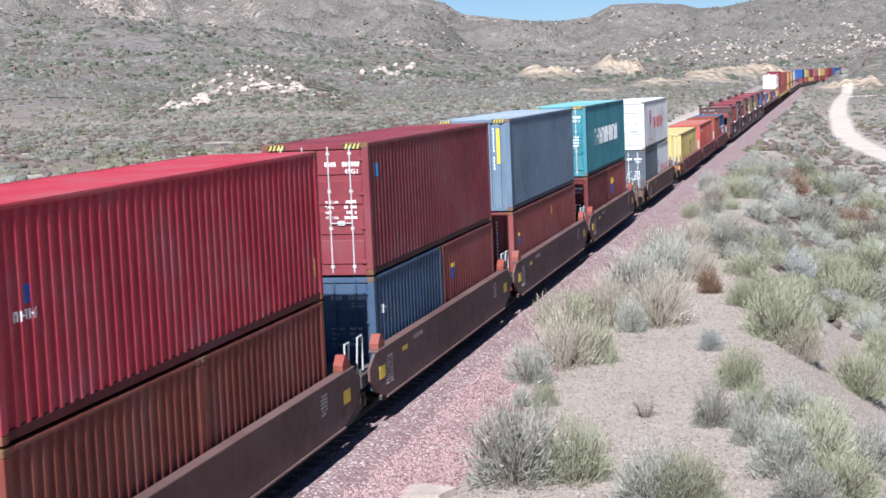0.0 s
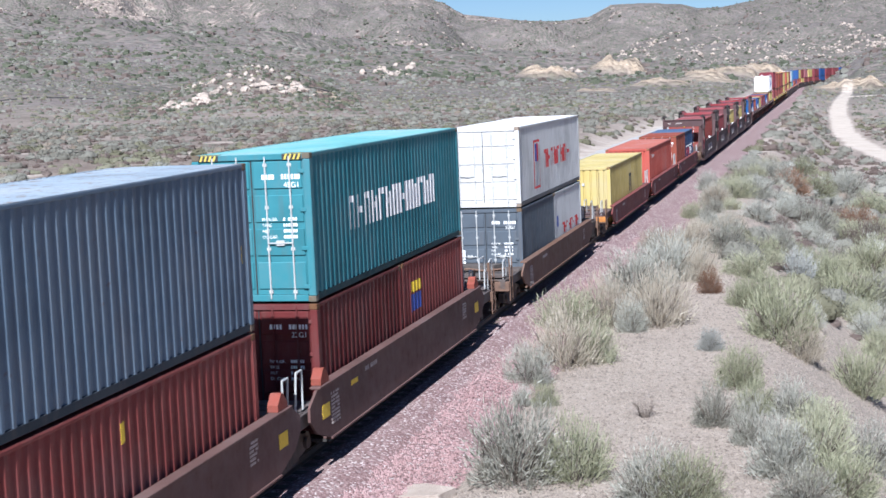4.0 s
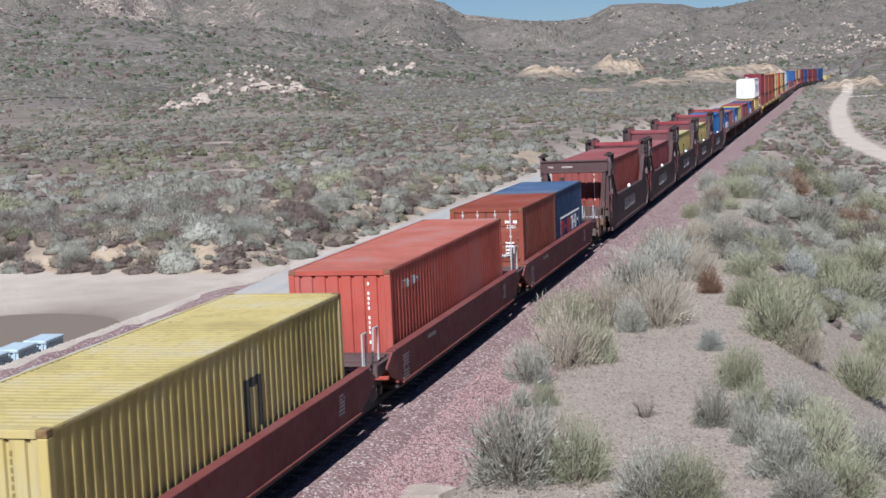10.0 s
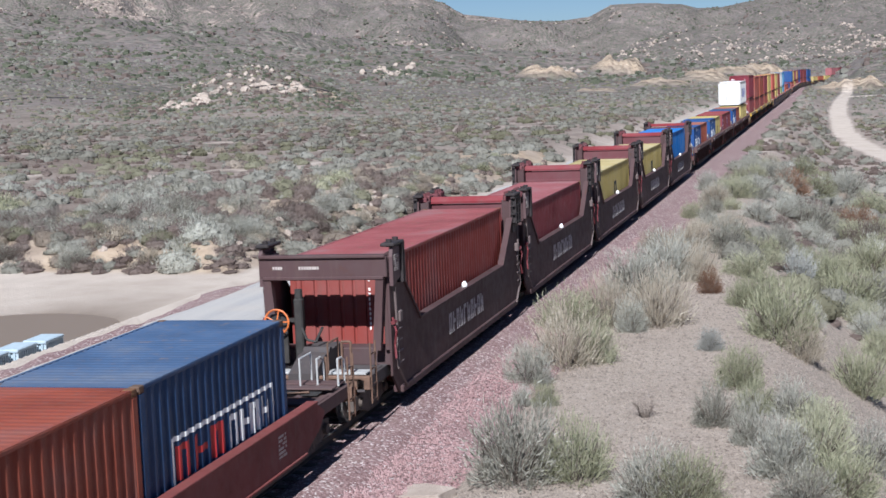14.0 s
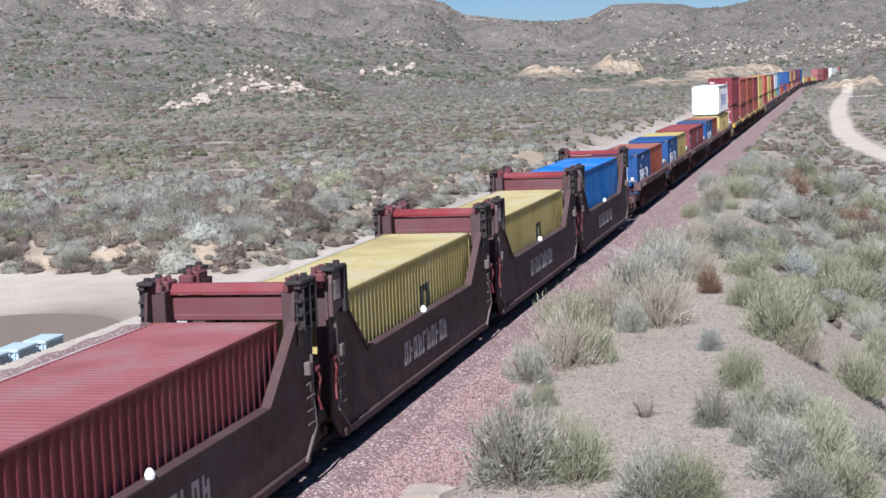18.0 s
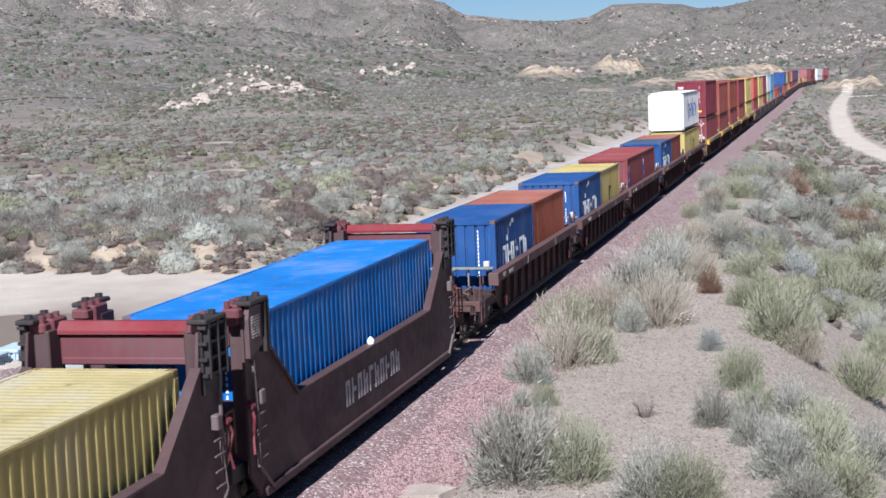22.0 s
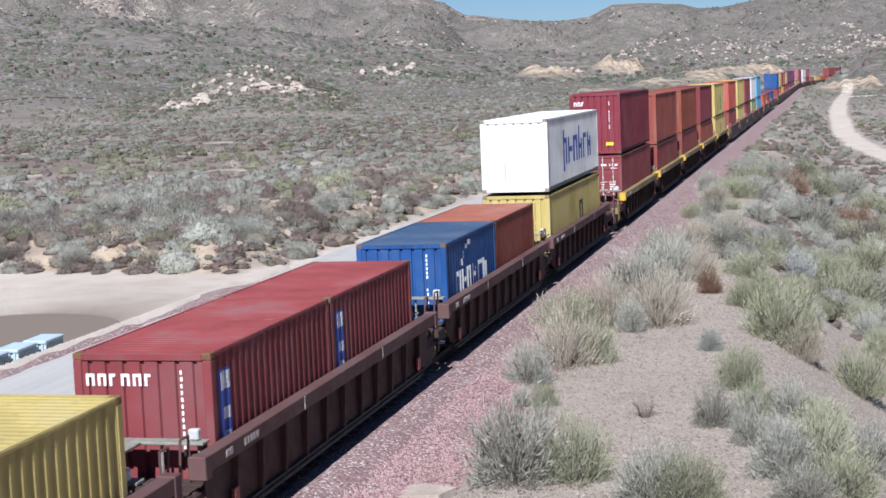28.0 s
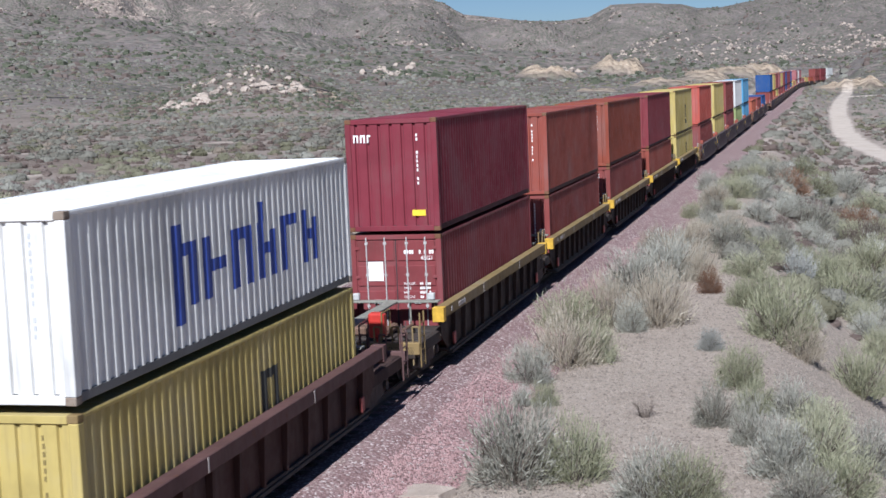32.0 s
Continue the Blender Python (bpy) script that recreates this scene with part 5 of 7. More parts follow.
# five-unit car with red-brown sills
for k, (mid, fr) in enumerate(((-147.6, False), (-132.1, False), (-116.7, False), (-101.1, False), (-85.75, False), (-70.3, True))):
    well_car("plate", mid, 7.75, 9.6 if fr else 7.75, "brown_sill", CAR1, "dusty red-brown well car unit with plate sides", (False, fr), None, k, 1.52, True, 0.42)
container(-153.6, Z1, 40, True, "maroon", MAROON, "front", "maroon steel container low in a well car")
container(-138.2, Z1, 40, True, "oxide", OXIDE, "front", "oxide red steel container low in a well car")
container(-122.8, Z2, 40, True, "red", RED, "front", "bright red corrugated container stacked on two brown ones", (("word", WHITE, 0.55, 1.15, 1.42, 1.55, 5), ("slab", BLUEM, 0.75, 0.95, 1.62, 1.86), ("slab", YELLOWM, 11.72, 11.78, 0.5, 0.85)), 0.15)
container(-122.8, Z1, 20, False, "rustbrown", BROWN, "front", "rusty brown short container low in a well car", (), 0.8)
container(-116.72, Z1, 20, False, "rustbrown", BROWN, "front", "rusty brown short container with orange-red corner posts", (), 0.8)
container(-107.2, Z2, 40, True, "maroon", MAROON, "doors", "maroon high container with doors and white code marks", (("stripes", plain("dull_stripe_yellow", (0.50, 0.38, 0.07), 0.65, 0.0, 0.2)), ("slab", plain("marking_light_blue", (0.03, 0.16, 0.36), 0.6), 0.55, 0.8, 2.12, 2.42)), 0.2)
container(-107.2, Z1, 20, False, "navy", NAVY, "doors", "dark blue short container with doors", (("word", WHITE, 0.5, 1.0, 1.7, 1.9, 2),), 0.2)
container(-101.0, Z1, 20, False, "oxide", OXIDE, "front", "oxide red short container low in a well car", (("slab", YELLOWM, 0.9, 1.25, 1.9, 2.0), ("slab", BLUEM, 0.9, 1.25, 1.6, 1.88)), 0.4)
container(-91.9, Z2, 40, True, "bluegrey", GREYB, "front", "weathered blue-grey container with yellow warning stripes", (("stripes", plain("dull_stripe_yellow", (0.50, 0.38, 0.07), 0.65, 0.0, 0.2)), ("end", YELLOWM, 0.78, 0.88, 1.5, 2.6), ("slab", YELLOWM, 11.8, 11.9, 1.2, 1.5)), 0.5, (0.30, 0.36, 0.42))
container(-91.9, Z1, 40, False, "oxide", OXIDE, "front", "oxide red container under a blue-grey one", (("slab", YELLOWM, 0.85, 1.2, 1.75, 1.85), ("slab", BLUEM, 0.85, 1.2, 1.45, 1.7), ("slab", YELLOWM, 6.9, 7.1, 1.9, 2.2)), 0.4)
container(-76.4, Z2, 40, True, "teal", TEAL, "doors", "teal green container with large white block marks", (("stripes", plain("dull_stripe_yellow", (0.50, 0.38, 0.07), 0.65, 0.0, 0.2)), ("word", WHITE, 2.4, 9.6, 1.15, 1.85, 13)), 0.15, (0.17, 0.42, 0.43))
container(-76.4, Z1, 20, False, "darkmaroon", (0.13, 0.025, 0.025), "doors", "dark maroon short container with doors", (), 0.3)
container(-70.25, Z1, 20, False, "oxide", OXIDE, "front", "oxide red short container with a yellow and blue emblem", (("slab", BLUEM, 0.7, 1.7, 1.35, 1.75), ("slab", YELLOWM, 0.75, 1.65, 1.80, 2.05)), 0.4)

# single car with the white stack
well_car("plate", -49.72, 9.9, 9.9, "orange_sill", (0.175, 0.098, 0.070), "dusty rust-brown single well car with end platforms", (True, True), None, 9, 1.36, False, 0.47)
container(-55.85, Z2, 40, False, "white", WHITEC, "doors", "white container with a red and blue emblem on its side", (("slab", BLUEM, 2.98, 3.18, 0.5, 1.3), ("slab", BLUEM, 2.8, 3.05, 1.3, 1.9), ("slab", REDM, 3.12, 3.4, 1.3, 1.9), ("slab", REDM, 2.55, 3.65, 0.38, 0.46), ("slab", REDM, 2.55, 3.65, 1.95, 2.03), ("slab", REDM, 2.55, 2.65, 0.46, 1.95), ("slab", REDM, 3.55, 3.65, 0.46, 1.95), ("word", REDM, 4.4, 9.9, 0.98, 1.62, 8), ("end", BLUEM, -1.03, -0.95, 1.9, 2.2), ("end", REDM, -0.93, -0.85, 1.9, 2.2), ("end", GALV, -0.98, -0.82, 1.2, 1.5)), 0.1, (0.85, 0.85, 0.85))
container(-55.85, Z1, 20, False, "slate", SLATE, "doors", "slate grey short container with doors and white marks", (("end", WHITE, -0.95, -0.70, 0.95, 1.25), ("end", WHITE, -0.85, -0.70, 0.70, 0.88)), 0.15)
container(-49.72, Z1, 20, False, "white", WHITEC, "front", "dirty white short container with red block marks", (("word", REDM, 1.6, 5.4, 0.95, 1.35, 8), ("slab", BLUEM, 0.6, 0.9, 1.3, 1.7)), 0.5)

# three-unit red car
for k, (mid, nr, fr) in enumerate(((-28.9, 9.9, 7.9), (-13.05, 7.9, 7.9), (2.5, 7.9, 10.0))):
    well_car("plate", mid, nr, fr, "red_sill", CAR2, "red-brown well car unit carrying a single container", (k == 0, k == 2), None, 20 + k, 1.30, False, 0.47)
BIGMARK = (("slab", BLACKM, 6.75, 6.98, 0.95, 1.85), ("slab", BLACKM, 7.42, 7.65, 0.95, 1.85), ("slab", BLACKM, 6.98, 7.42, 1.68, 1.85), ("slab", BLACKM, 6.85, 7.75, 0.55, 0.85))
container(-35.0, Z1, 40, False, "yellow", YELLOW, "front", "yellow container with a dark emblem on its side", BIGMARK + (("end", GALV, -0.1, 0.02, 1.75, 1.87),), 0.2, (0.52, 0.42, 0.17))
container(-19.2, Z1, 40, False, "orange", ORANGE, "front", "salmon-orange container with small white side marks", (("word", GALV, 1.1, 2.6, 2.0, 2.2, 4),), 0.25, (0.43, 0.135, 0.10))
container(-3.6, Z1, 20, False, "rust", (0.27, 0.068, 0.042), "doors", "rust-orange short container with doors and a red and white plate", (("end", REDM, -0.53, -0.10, 1.45, 1.9), ("end", WHITE, -0.5, -0.14, 1.38, 1.44), ("end", BLUEM, -0.86, -0.7, 1.95, 2.1), ("end", YELLOWM, -0.5, -0.2, 1.0, 1.1)), 0.3)
container(2.52, Z1, 20, False, "navyblue", (0.03, 0.065, 0.15), "front", "navy blue short container with a framed white sign", (("slab", WHITE, 1.0, 5.4, 0.72, 0.80), ("slab", WHITE, 1.0, 5.4, 1.50, 1.58), ("slab", WHITE, 1.0, 1.08, 0.8, 1.5), ("slab", WHITE, 5.32, 5.4, 0.8, 1.5), ("word", REDM, 1.2, 3.2, 0.88, 1.42, 3), ("word", WHITE, 3.3, 5.3, 0.88, 1.42, 4)), 0.2, (0.07, 0.12, 0.22))

# five-unit car with end bulkheads
for k in range(5):
    mid = 21.8 + 15.33 * k
    well_car("twin", mid, 7.7 if k else 9.2, 7.7 if k < 4 else 9.0, "dark_car", CAR3, "dark brown well car unit with raised end bulkheads", (k == 0, k == 4), "dark" if k == 0 else None, 40 + k)
container(21.8 - 6.1, Z1, 40, True, "brick", (0.27, 0.055, 0.045), "front", "brick red high container between bulkheads", (("end", YELLOWM, -0.1, 0.05, 2.45, 2.6),), 0.3, (0.29, 0.085, 0.088))
container(37.13 - 6.1, Z1, 40, False, "claret", (0.225, 0.048, 0.055), "front", "claret red container between bulkheads", (), 0.3, (0.31, 0.105, 0.112))
container(52.46 - 6.1, Z1, 40, False, "yellow", YELLOW, "front", "yellow container with a dark emblem between bulkheads", BIGMARK, 0.2, (0.49, 0.40, 0.19))
container(67.79 - 6.1, Z1, 40, False, "yellow", YELLOW, "front", "yellow container with a dark emblem between bulkheads", BIGMARK, 0.2, (0.49, 0.40, 0.19))
container(83.12 - 6.1, Z1, 40, True, "blue", BLUE, "front", "bright blue high container between bulkheads", (("slab", WHITE, 0.5, 0.75, 1.9, 2.2),), 0.25, (0.02, 0.18, 0.54))

# five-unit ribbed brown car
for k, mid in enumerate((103.0, 118.75, 134.2, 149.9, 165.2)):
    well_car("rib", mid, 7.75 if k else 9.8, 7.75 if k < 4 else 9.8, "ribbed_brown", CAR4, "dark brown ribbed well car unit", (k == 0, k == 4), paint("ribbed_top", (0.125, 0.066, 0.062), 0.65, 0.9), 60 + k)
CMARK = (("word", WHITE, 1.05, 4.95, 1.06, 1.70, 6), ("slab", WHITE, 1.75, 1.84, 1.80, 1.98), ("slab", WHITE, 1.95, 2.08, 1.98, 2.18), ("slab", WHITE, 2.2, 2.4, 2.2, 2.32), ("slab", WHITE, 2.45, 2.9, 2.28, 2.42))
container(96.9, Z1, 20, False, "cblue", CBLUE, "front", "royal blue short container with white block marks", CMARK, 0.2)
container(103.05, Z1, 20, False, "rustorange", RUST, "front", "rust-orange short container beside a blue one", (("slab", plain("pale_rust_streak", (0.36, 0.26, 0.15), 0.8, 0.0, 0.4), 0.7, 0.84, 0.4, 2.2),), 0.4, (0.36, 0.125, 0.085))
container(112.7, Z1, 20, False, "cblue", CBLUE, "front", "royal blue short container with white block marks", CMARK, 0.2)
container(118.8, Z1, 20, False, "yellow", YELLOW, "front", "yellow short container with a dark emblem", (("slab", BLACKM, 2.6, 2.75, 0.95, 1.75), ("slab", BLACKM, 3.1, 3.25, 0.95, 1.75), ("slab", BLACKM, 2.6, 3.25, 1.6, 1.78)), 0.2)
PLATE = (("slab", BLUEM, 0.35, 0.85, 0.75, 2.25), ("slab", WHITE, 0.4, 0.8, 1.9, 2.2), ("slab", WHITE, 0.45, 0.75, 1.4, 1.6), ("slab", WHITE, 0.45, 0.75, 1.0, 1.2))
container(128.05, Z1, 20, False, "crimson", (0.225, 0.05, 0.055), "front", "crimson short container with white block marks on its end", (("endword", WHITE, -1.0, 0.25, 2.05, 2.25, 6),) + PLATE, 0.25, (0.30, 0.065, 0.065))
container(134.2, Z1, 20, False, "crimson", (0.225, 0.05, 0.055), "front", "crimson short container with a blue and white side plate", PLATE, 0.25, (0.30, 0.065, 0.065))
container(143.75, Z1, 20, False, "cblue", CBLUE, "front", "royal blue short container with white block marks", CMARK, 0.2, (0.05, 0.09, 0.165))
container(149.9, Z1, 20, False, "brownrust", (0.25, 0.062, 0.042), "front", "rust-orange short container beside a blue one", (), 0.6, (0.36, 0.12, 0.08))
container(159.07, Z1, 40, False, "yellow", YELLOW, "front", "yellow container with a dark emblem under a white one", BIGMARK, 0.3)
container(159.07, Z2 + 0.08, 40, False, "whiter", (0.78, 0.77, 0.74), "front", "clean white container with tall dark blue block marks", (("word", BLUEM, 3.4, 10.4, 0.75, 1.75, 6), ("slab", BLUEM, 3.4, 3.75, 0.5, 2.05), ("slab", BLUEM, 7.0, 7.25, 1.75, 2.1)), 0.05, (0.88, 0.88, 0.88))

# five-unit ribbed car with yellow top chords
YTOP = paint("yellow_chord", (0.27, 0.19, 0.085), 0.6, 0.9)
for k in range(5):
    mid = 184.9 + 15.72 * k
    well_car("rib", mid, 7.86 if k else 9.8, 7.86 if k < 4 else 9.8, "ribbed_dark", (0.055, 0.036, 0.028), "ribbed well car unit with weathered yellow top chords", (k == 0, k == 4), YTOP, 80 + k)
U5 = [184.9 + 15.72 * k - 6.1 for k in range(5)]
container(U5[0], Z1, 40, True, "crimson", (0.225, 0.05, 0.055), "doors", "crimson high container with doors low in a well", (("end", (WHITE), -0.75, -0.35, 1.7, 2.2),), 0.3)
container(U5[0], Z2 + 0.35, 40, True, "wine", (0.21, 0.034, 0.05), "front", "wine red container with small white marks on its end", (("endword", WHITE, -1.0, -0.45, 2.3, 2.5, 3), ("end", YELLOWM, 0.5, 0.85, 0.4, 0.55)), 0.15)
container(U5[1], Z1, 40, False, "oxide", OXIDE, "front", "oxide red container low in a well", (), 0.3)
container(U5[1], Z2, 40, True, "brickred", (0.29, 0.075, 0.055), "front", "brick red high container on an oxide one", (), 0.3)
container(U5[2], Z1, 40, False, "oxide", OXIDE, "front", "oxide red container low in a well", (), 0.3)
container(U5[2], Z2, 40, True, "rust", (0.27, 0.068, 0.042), "front", "rust-orange high container on an oxide one", (), 0.3)
container(U5[3], Z1, 40, False, "brickred", (0.29, 0.075, 0.055), "front", "brick red container low in a well", (), 0.3)
container(U5[3], Z2, 40, True, "maroon", MAROON, "front", "maroon high container on a brick red one", (), 0.3)
container(U5[4], Z1, 40, False, "yellow", YELLOW, "front", "yellow container with a dark emblem low in a well", BIGMARK, 0.3)
container(U5[4], Z2, 40, True, "yellow", YELLOW, "front", "yellow high container with a dark emblem", BIGMARK, 0.3)


def rake(first, pitch, rows, body, seed):
    """A string of far units: each row gives the lower and the upper box (paint key, colour, feet) or None."""
    for k, (low, up) in enumerate(rows):
        mid = first + pitch * k
        well_car("plate", mid, pitch / 2 if k else 9.6, pitch / 2 if k < len(rows) - 1 else 9.6, *body, "weathered well car unit far down the train", (k == 0, k == len(rows) - 1), None, seed + k)
        if low:
            container(mid - 6.1, Z1, 40, False, low[0], low[1], "front", low[2] + " container low in a distant well car", (), 0.3, None, True)
        if up:
            container(mid - 6.1, Z2, 40, True, up[0], up[1], "front", up[2] + " container stacked on another", (), 0.2, None, True)


c_or, c_ye, c_re = ("orange", ORANGE, "salmon-orange"), ("yellow", YELLOW, "yellow"), ("oxide", OXIDE, "oxide red")
c_wh, c_lb, c_bl = ("white", WHITEC, "white"), ("paleblue", (0.10, 0.30, 0.50), "light blue"), ("cblue", CBLUE, "royal blue")
c_ma, c_cr, c_ru = ("maroon", MAROON, "maroon"), ("crimson", (0.225, 0.05, 0.055), "crimson"), ("rustorange", RUST, "rust-orange")
c_pk, c_gn = ("pinkred", (0.36, 0.13, 0.14), "faded pink-red"), ("palegreen", (0.32, 0.38, 0.16), "yellow-green")
GREYCAR = ("grey_sill", (0.12, 0.085, 0.085))
rake(267.0, 15.6, ((c_re, c_or), (c_ye, c_ye), (c_cr, c_re), (c_gn, c_wh), (c_lb, c_lb)), GREYCAR, 100)
rake(349.5, 15.6, ((c_ru, None), (c_re, None), (c_bl, None)), GREYCAR, 110)
rake(414.5, 15.6, ((c_re, c_bl), (c_ru, c_ye), (c_ye, c_cr), (c_cr, c_pk), (c_re, c_ye)), GREYCAR, 120)
rake(496.5, 15.6, ((c_ma, c_ma), (c_bl, c_bl), (c_re, c_ma), (c_re, c_cr), (c_bl, c_bl)), GREYCAR, 130)
rake(580.0, 15.6, ((c_ye, None), (c_ru, None), (c_ye, None), (c_pk, c_pk), (c_re, c_cr)), GREYCAR, 140)
rake(662.0, 15.6, ((c_wh, c_wh), (c_re, c_pk), (c_pk, None), (c_ye, None), (c_ru, None)), GREYCAR, 150)
rake(744.0, 15.6, ((c_re, c_re), (c_ma, c_ma), (c_wh, c_wh)), GREYCAR, 160)
# ---- brush ----
def leaf_material(name, stops, rough=0.85, thin=0.3, grain=0.30):
    m, nt, b = mat_base(name, rough)
    geo = nt.nodes.new("ShaderNodeNewGeometry")
    info = nt.nodes.new("ShaderNodeObjectInfo")
    at = nt.nodes.new("ShaderNodeAttribute")
    at.attribute_name = "tone"
    f = math_n(nt, "ADD", math_n(nt, "MULTIPLY", geo.outputs["Random Per Island"], grain), math_n(nt, "MULTIPLY", info.outputs["Random"], 0.5))
    f = math_n(nt, "ADD", f, at.outputs["Fac"])
    col = ramp(nt, f, stops)
    nt.links.new(col, b.inputs["Base Color"])
    b.inputs["Specular IOR Level"].default_value = 0.2
    if thin:
        tr = nt.nodes.new("ShaderNodeBsdfTranslucent")
        nt.links.new(col, tr.inputs["Color"])
        mx = nt.nodes.new("ShaderNodeMixShader")
        mx.inputs[0].default_value = thin
        nt.links.new(b.outputs[0], mx.inputs[1]), nt.links.new(tr.outputs[0], mx.inputs[2])
        nt.links.new(mx.outputs[0], nt.nodes["Material Output"].inputs["Surface"])
    return m


SAGE = leaf_material("sage_leaves", [(0.0, (0.15, 0.13, 0.105)), (0.22, (0.25, 0.238, 0.195)), (0.45, (0.36, 0.352, 0.30)), (0.8, (0.43, 0.425, 0.37)), (1.0, (0.48, 0.475, 0.42))], grain=0.5)
GREEN = leaf_material("green_leaves", [(0.0, (0.15, 0.13, 0.094)), (0.25, (0.23, 0.232, 0.145)), (0.5, (0.335, 0.338, 0.226)), (0.8, (0.40, 0.39, 0.28)), (1.0, (0.46, 0.44, 0.33))], grain=0.5)
DRY = leaf_material("dry_stalks", [(0.0, (0.175, 0.143, 0.11)), (0.25, (0.29, 0.245, 0.187)), (0.5, (0.41, 0.36, 0.285)), (1.0, (0.55, 0.49, 0.40))], grain=0.5)
PALE = leaf_material("pale_sage_leaves", [(0.0, (0.28, 0.275, 0.25)), (0.5, (0.40, 0.40, 0.37)), (1.0, (0.52, 0.52, 0.49))])
RUSTY = leaf_material("russet_twigs", [(0.0, (0.12, 0.095, 0.08)), (0.5, (0.20, 0.16, 0.14)), (1.0, (0.31, 0.26, 0.235))], grain=0.4)
ORANGE_TWIG = leaf_material("rust_orange_twigs", [(0.0, (0.15, 0.085, 0.055)), (0.5, (0.25, 0.15, 0.10)), (1.0, (0.37, 0.25, 0.18))], grain=0.4)
CHAP = leaf_material("dark_chaparral", [(0.0, (0.065, 0.075, 0.05)), (0.5, (0.12, 0.13, 0.09)), (1.0, (0.19, 0.195, 0.14))], grain=0.12)
FAR_SAGE = leaf_material("far_sage_leaves", [(0.0, (0.165, 0.156, 0.128)), (0.45, (0.245, 0.237, 0.200)), (0.8, (0.315, 0.308, 0.268)), (1.0, (0.39, 0.385, 0.345))], grain=0.13)
FAR_GREEN = leaf_material("far_green_leaves", [(0.0, (0.14, 0.132, 0.086)), (0.5, (0.205, 0.198, 0.136)), (1.0, (0.29, 0.275, 0.20))], grain=0.13)
FAR_DRY = leaf_material("far_dry_stalks", [(0.0, (0.19, 0.152, 0.118)), (0.5, (0.27, 0.228, 0.183)), (1.0, (0.37, 0.32, 0.265))], grain=0.13)
FAR_RUSSET = leaf_material("far_russet_twigs", [(0.0, (0.12, 0.09, 0.078)), (0.5, (0.178, 0.139, 0.122)), (1.0, (0.26, 0.212, 0.19))], grain=0.13)
TWIG = plain("grey_twig", (0.13, 0.105, 0.085), 0.9, 0.0, 0.3)
KINDS = {"sage": SAGE, "green": GREEN, "dry": DRY, "russet": RUSTY}


def around(rng, n, low=-0.1):
    """Directions over the upper half, a little below the level at the lowest."""
    d = rng.normal(size=(n, 3))
    d[:, 2] = np.abs(d[:, 2]) + low
    return d / np.linalg.norm(d, axis=1)[:, None]


def swell(d, lobes, rng_lobes, wide=0.22, deep=0.32):
    """Radius of a lumpy bush in the directions d."""
    near = np.clip(d @ rng_lobes.T, -1, 1)
    return 0.74 + deep * np.max(np.exp(-(1 - near) / wide * 2.0), axis=1)


def sprays(twigs, leaves, rng, wide, length, lobes, upright=0.6, stray=0.05):
    """Leafy twigs that fan out from the root of a bush of unit radius and height: triangles (n, 3, 3)."""
    heads = around(rng, lobes, 0.05)
    d = around(rng, twigs, -0.12)
    reach = swell(d, lobes, heads) * (0.78 + 0.30 * rng.random(twigs))
    foot = rng.normal(size=(twigs, 3)) * np.array([0.16, 0.16, 0.0])
    which = np.repeat(np.arange(twigs), leaves)
    n = len(which)
    s = 0.34 + 0.66 * rng.random(n) ** 0.75
    dd = d[which]
    at = foot[which] * (1 - s[:, None]) + dd * (reach[which] * s)[:, None]
    at[:, 2] += 0.10 * s ** 2
    at += stray * rng.normal(size=(n, 3)) * (0.5 + s[:, None])
    at[:, 2] = np.maximum(at[:, 2], 0.01)
    way = dd + np.array([0, 0, upright]) + 0.42 * rng.normal(size=(n, 3))
    way /= np.linalg.norm(way, axis=1)[:, None]
    side = np.cross(way, rng.normal(size=(n, 3)))
    side /= np.linalg.norm(side, axis=1)[:, None]
    ln = (length * (0.5 + rng.random(n)))[:, None]
    w = (wide * (0.6 + 0.8 * rng.random(n)))[:, None]
    return np.stack([at - side * w / 2, at + side * w / 2, at + way * ln], 1)


def mound(rng, rings, turns, leaves, wide, lobes, low=0.72, blade=0.28):
    """A low rounded bush of unit radius: a lumpy leafy body under a coat of small leaves and blades."""
    heads = around(rng, lobes, 0.0)
    th = np.linspace(0, 2 * math.pi, turns + 1)[:-1]
    el = np.linspace(-0.12, 0.5 * math.pi, rings + 1)
    T, E = np.meshgrid(th, el)
    d = np.stack([np.cos(T) * np.cos(E), np.sin(T) * np.cos(E), np.sin(E)], -1)
    r = swell(d.reshape(-1, 3), lobes, heads).reshape(T.shape) * (0.88 + 0.08 * (rng.random(T.shape) - 0.5))
    p = d * r[..., None] * np.array([1, 1, low])
    tris = []
    for i in range(rings):
        for j in range(turns):
            k = (j + 1) % turns
            tris += [(p[i, j], p[i, k], p[i + 1, k]), (p[i, j], p[i + 1, k], p[i + 1, j])]
    dl = around(rng, leaves, -0.1)
    q = dl * (swell(dl, lobes, heads) * (0.85 + 0.14 * rng.random(leaves)))[:, None] * np.array([1, 1, low])
    up = (rng.random((leaves, 1)) < blade)
    nrm = dl + 0.22 * rng.normal(size=(leaves, 3))
    a = np.cross(nrm, rng.normal(size=(leaves, 3)))
    a /= np.linalg.norm(a, axis=1)[:, None]
    b = np.cross(nrm, a)
    b /= np.linalg.norm(b, axis=1)[:, None]
    w = (wide * (0.6 + 0.8 * rng.random(leaves)))[:, None]
    tip = np.where(up, (dl + np.array([0, 0, 0.5])) * 1.7 * w, b * w)
    base = np.where(up, 0.5, 1.0) * w
    return np.concatenate([np.array(tris), np.stack([q - a * base, q + a * base, q + tip], 1)])


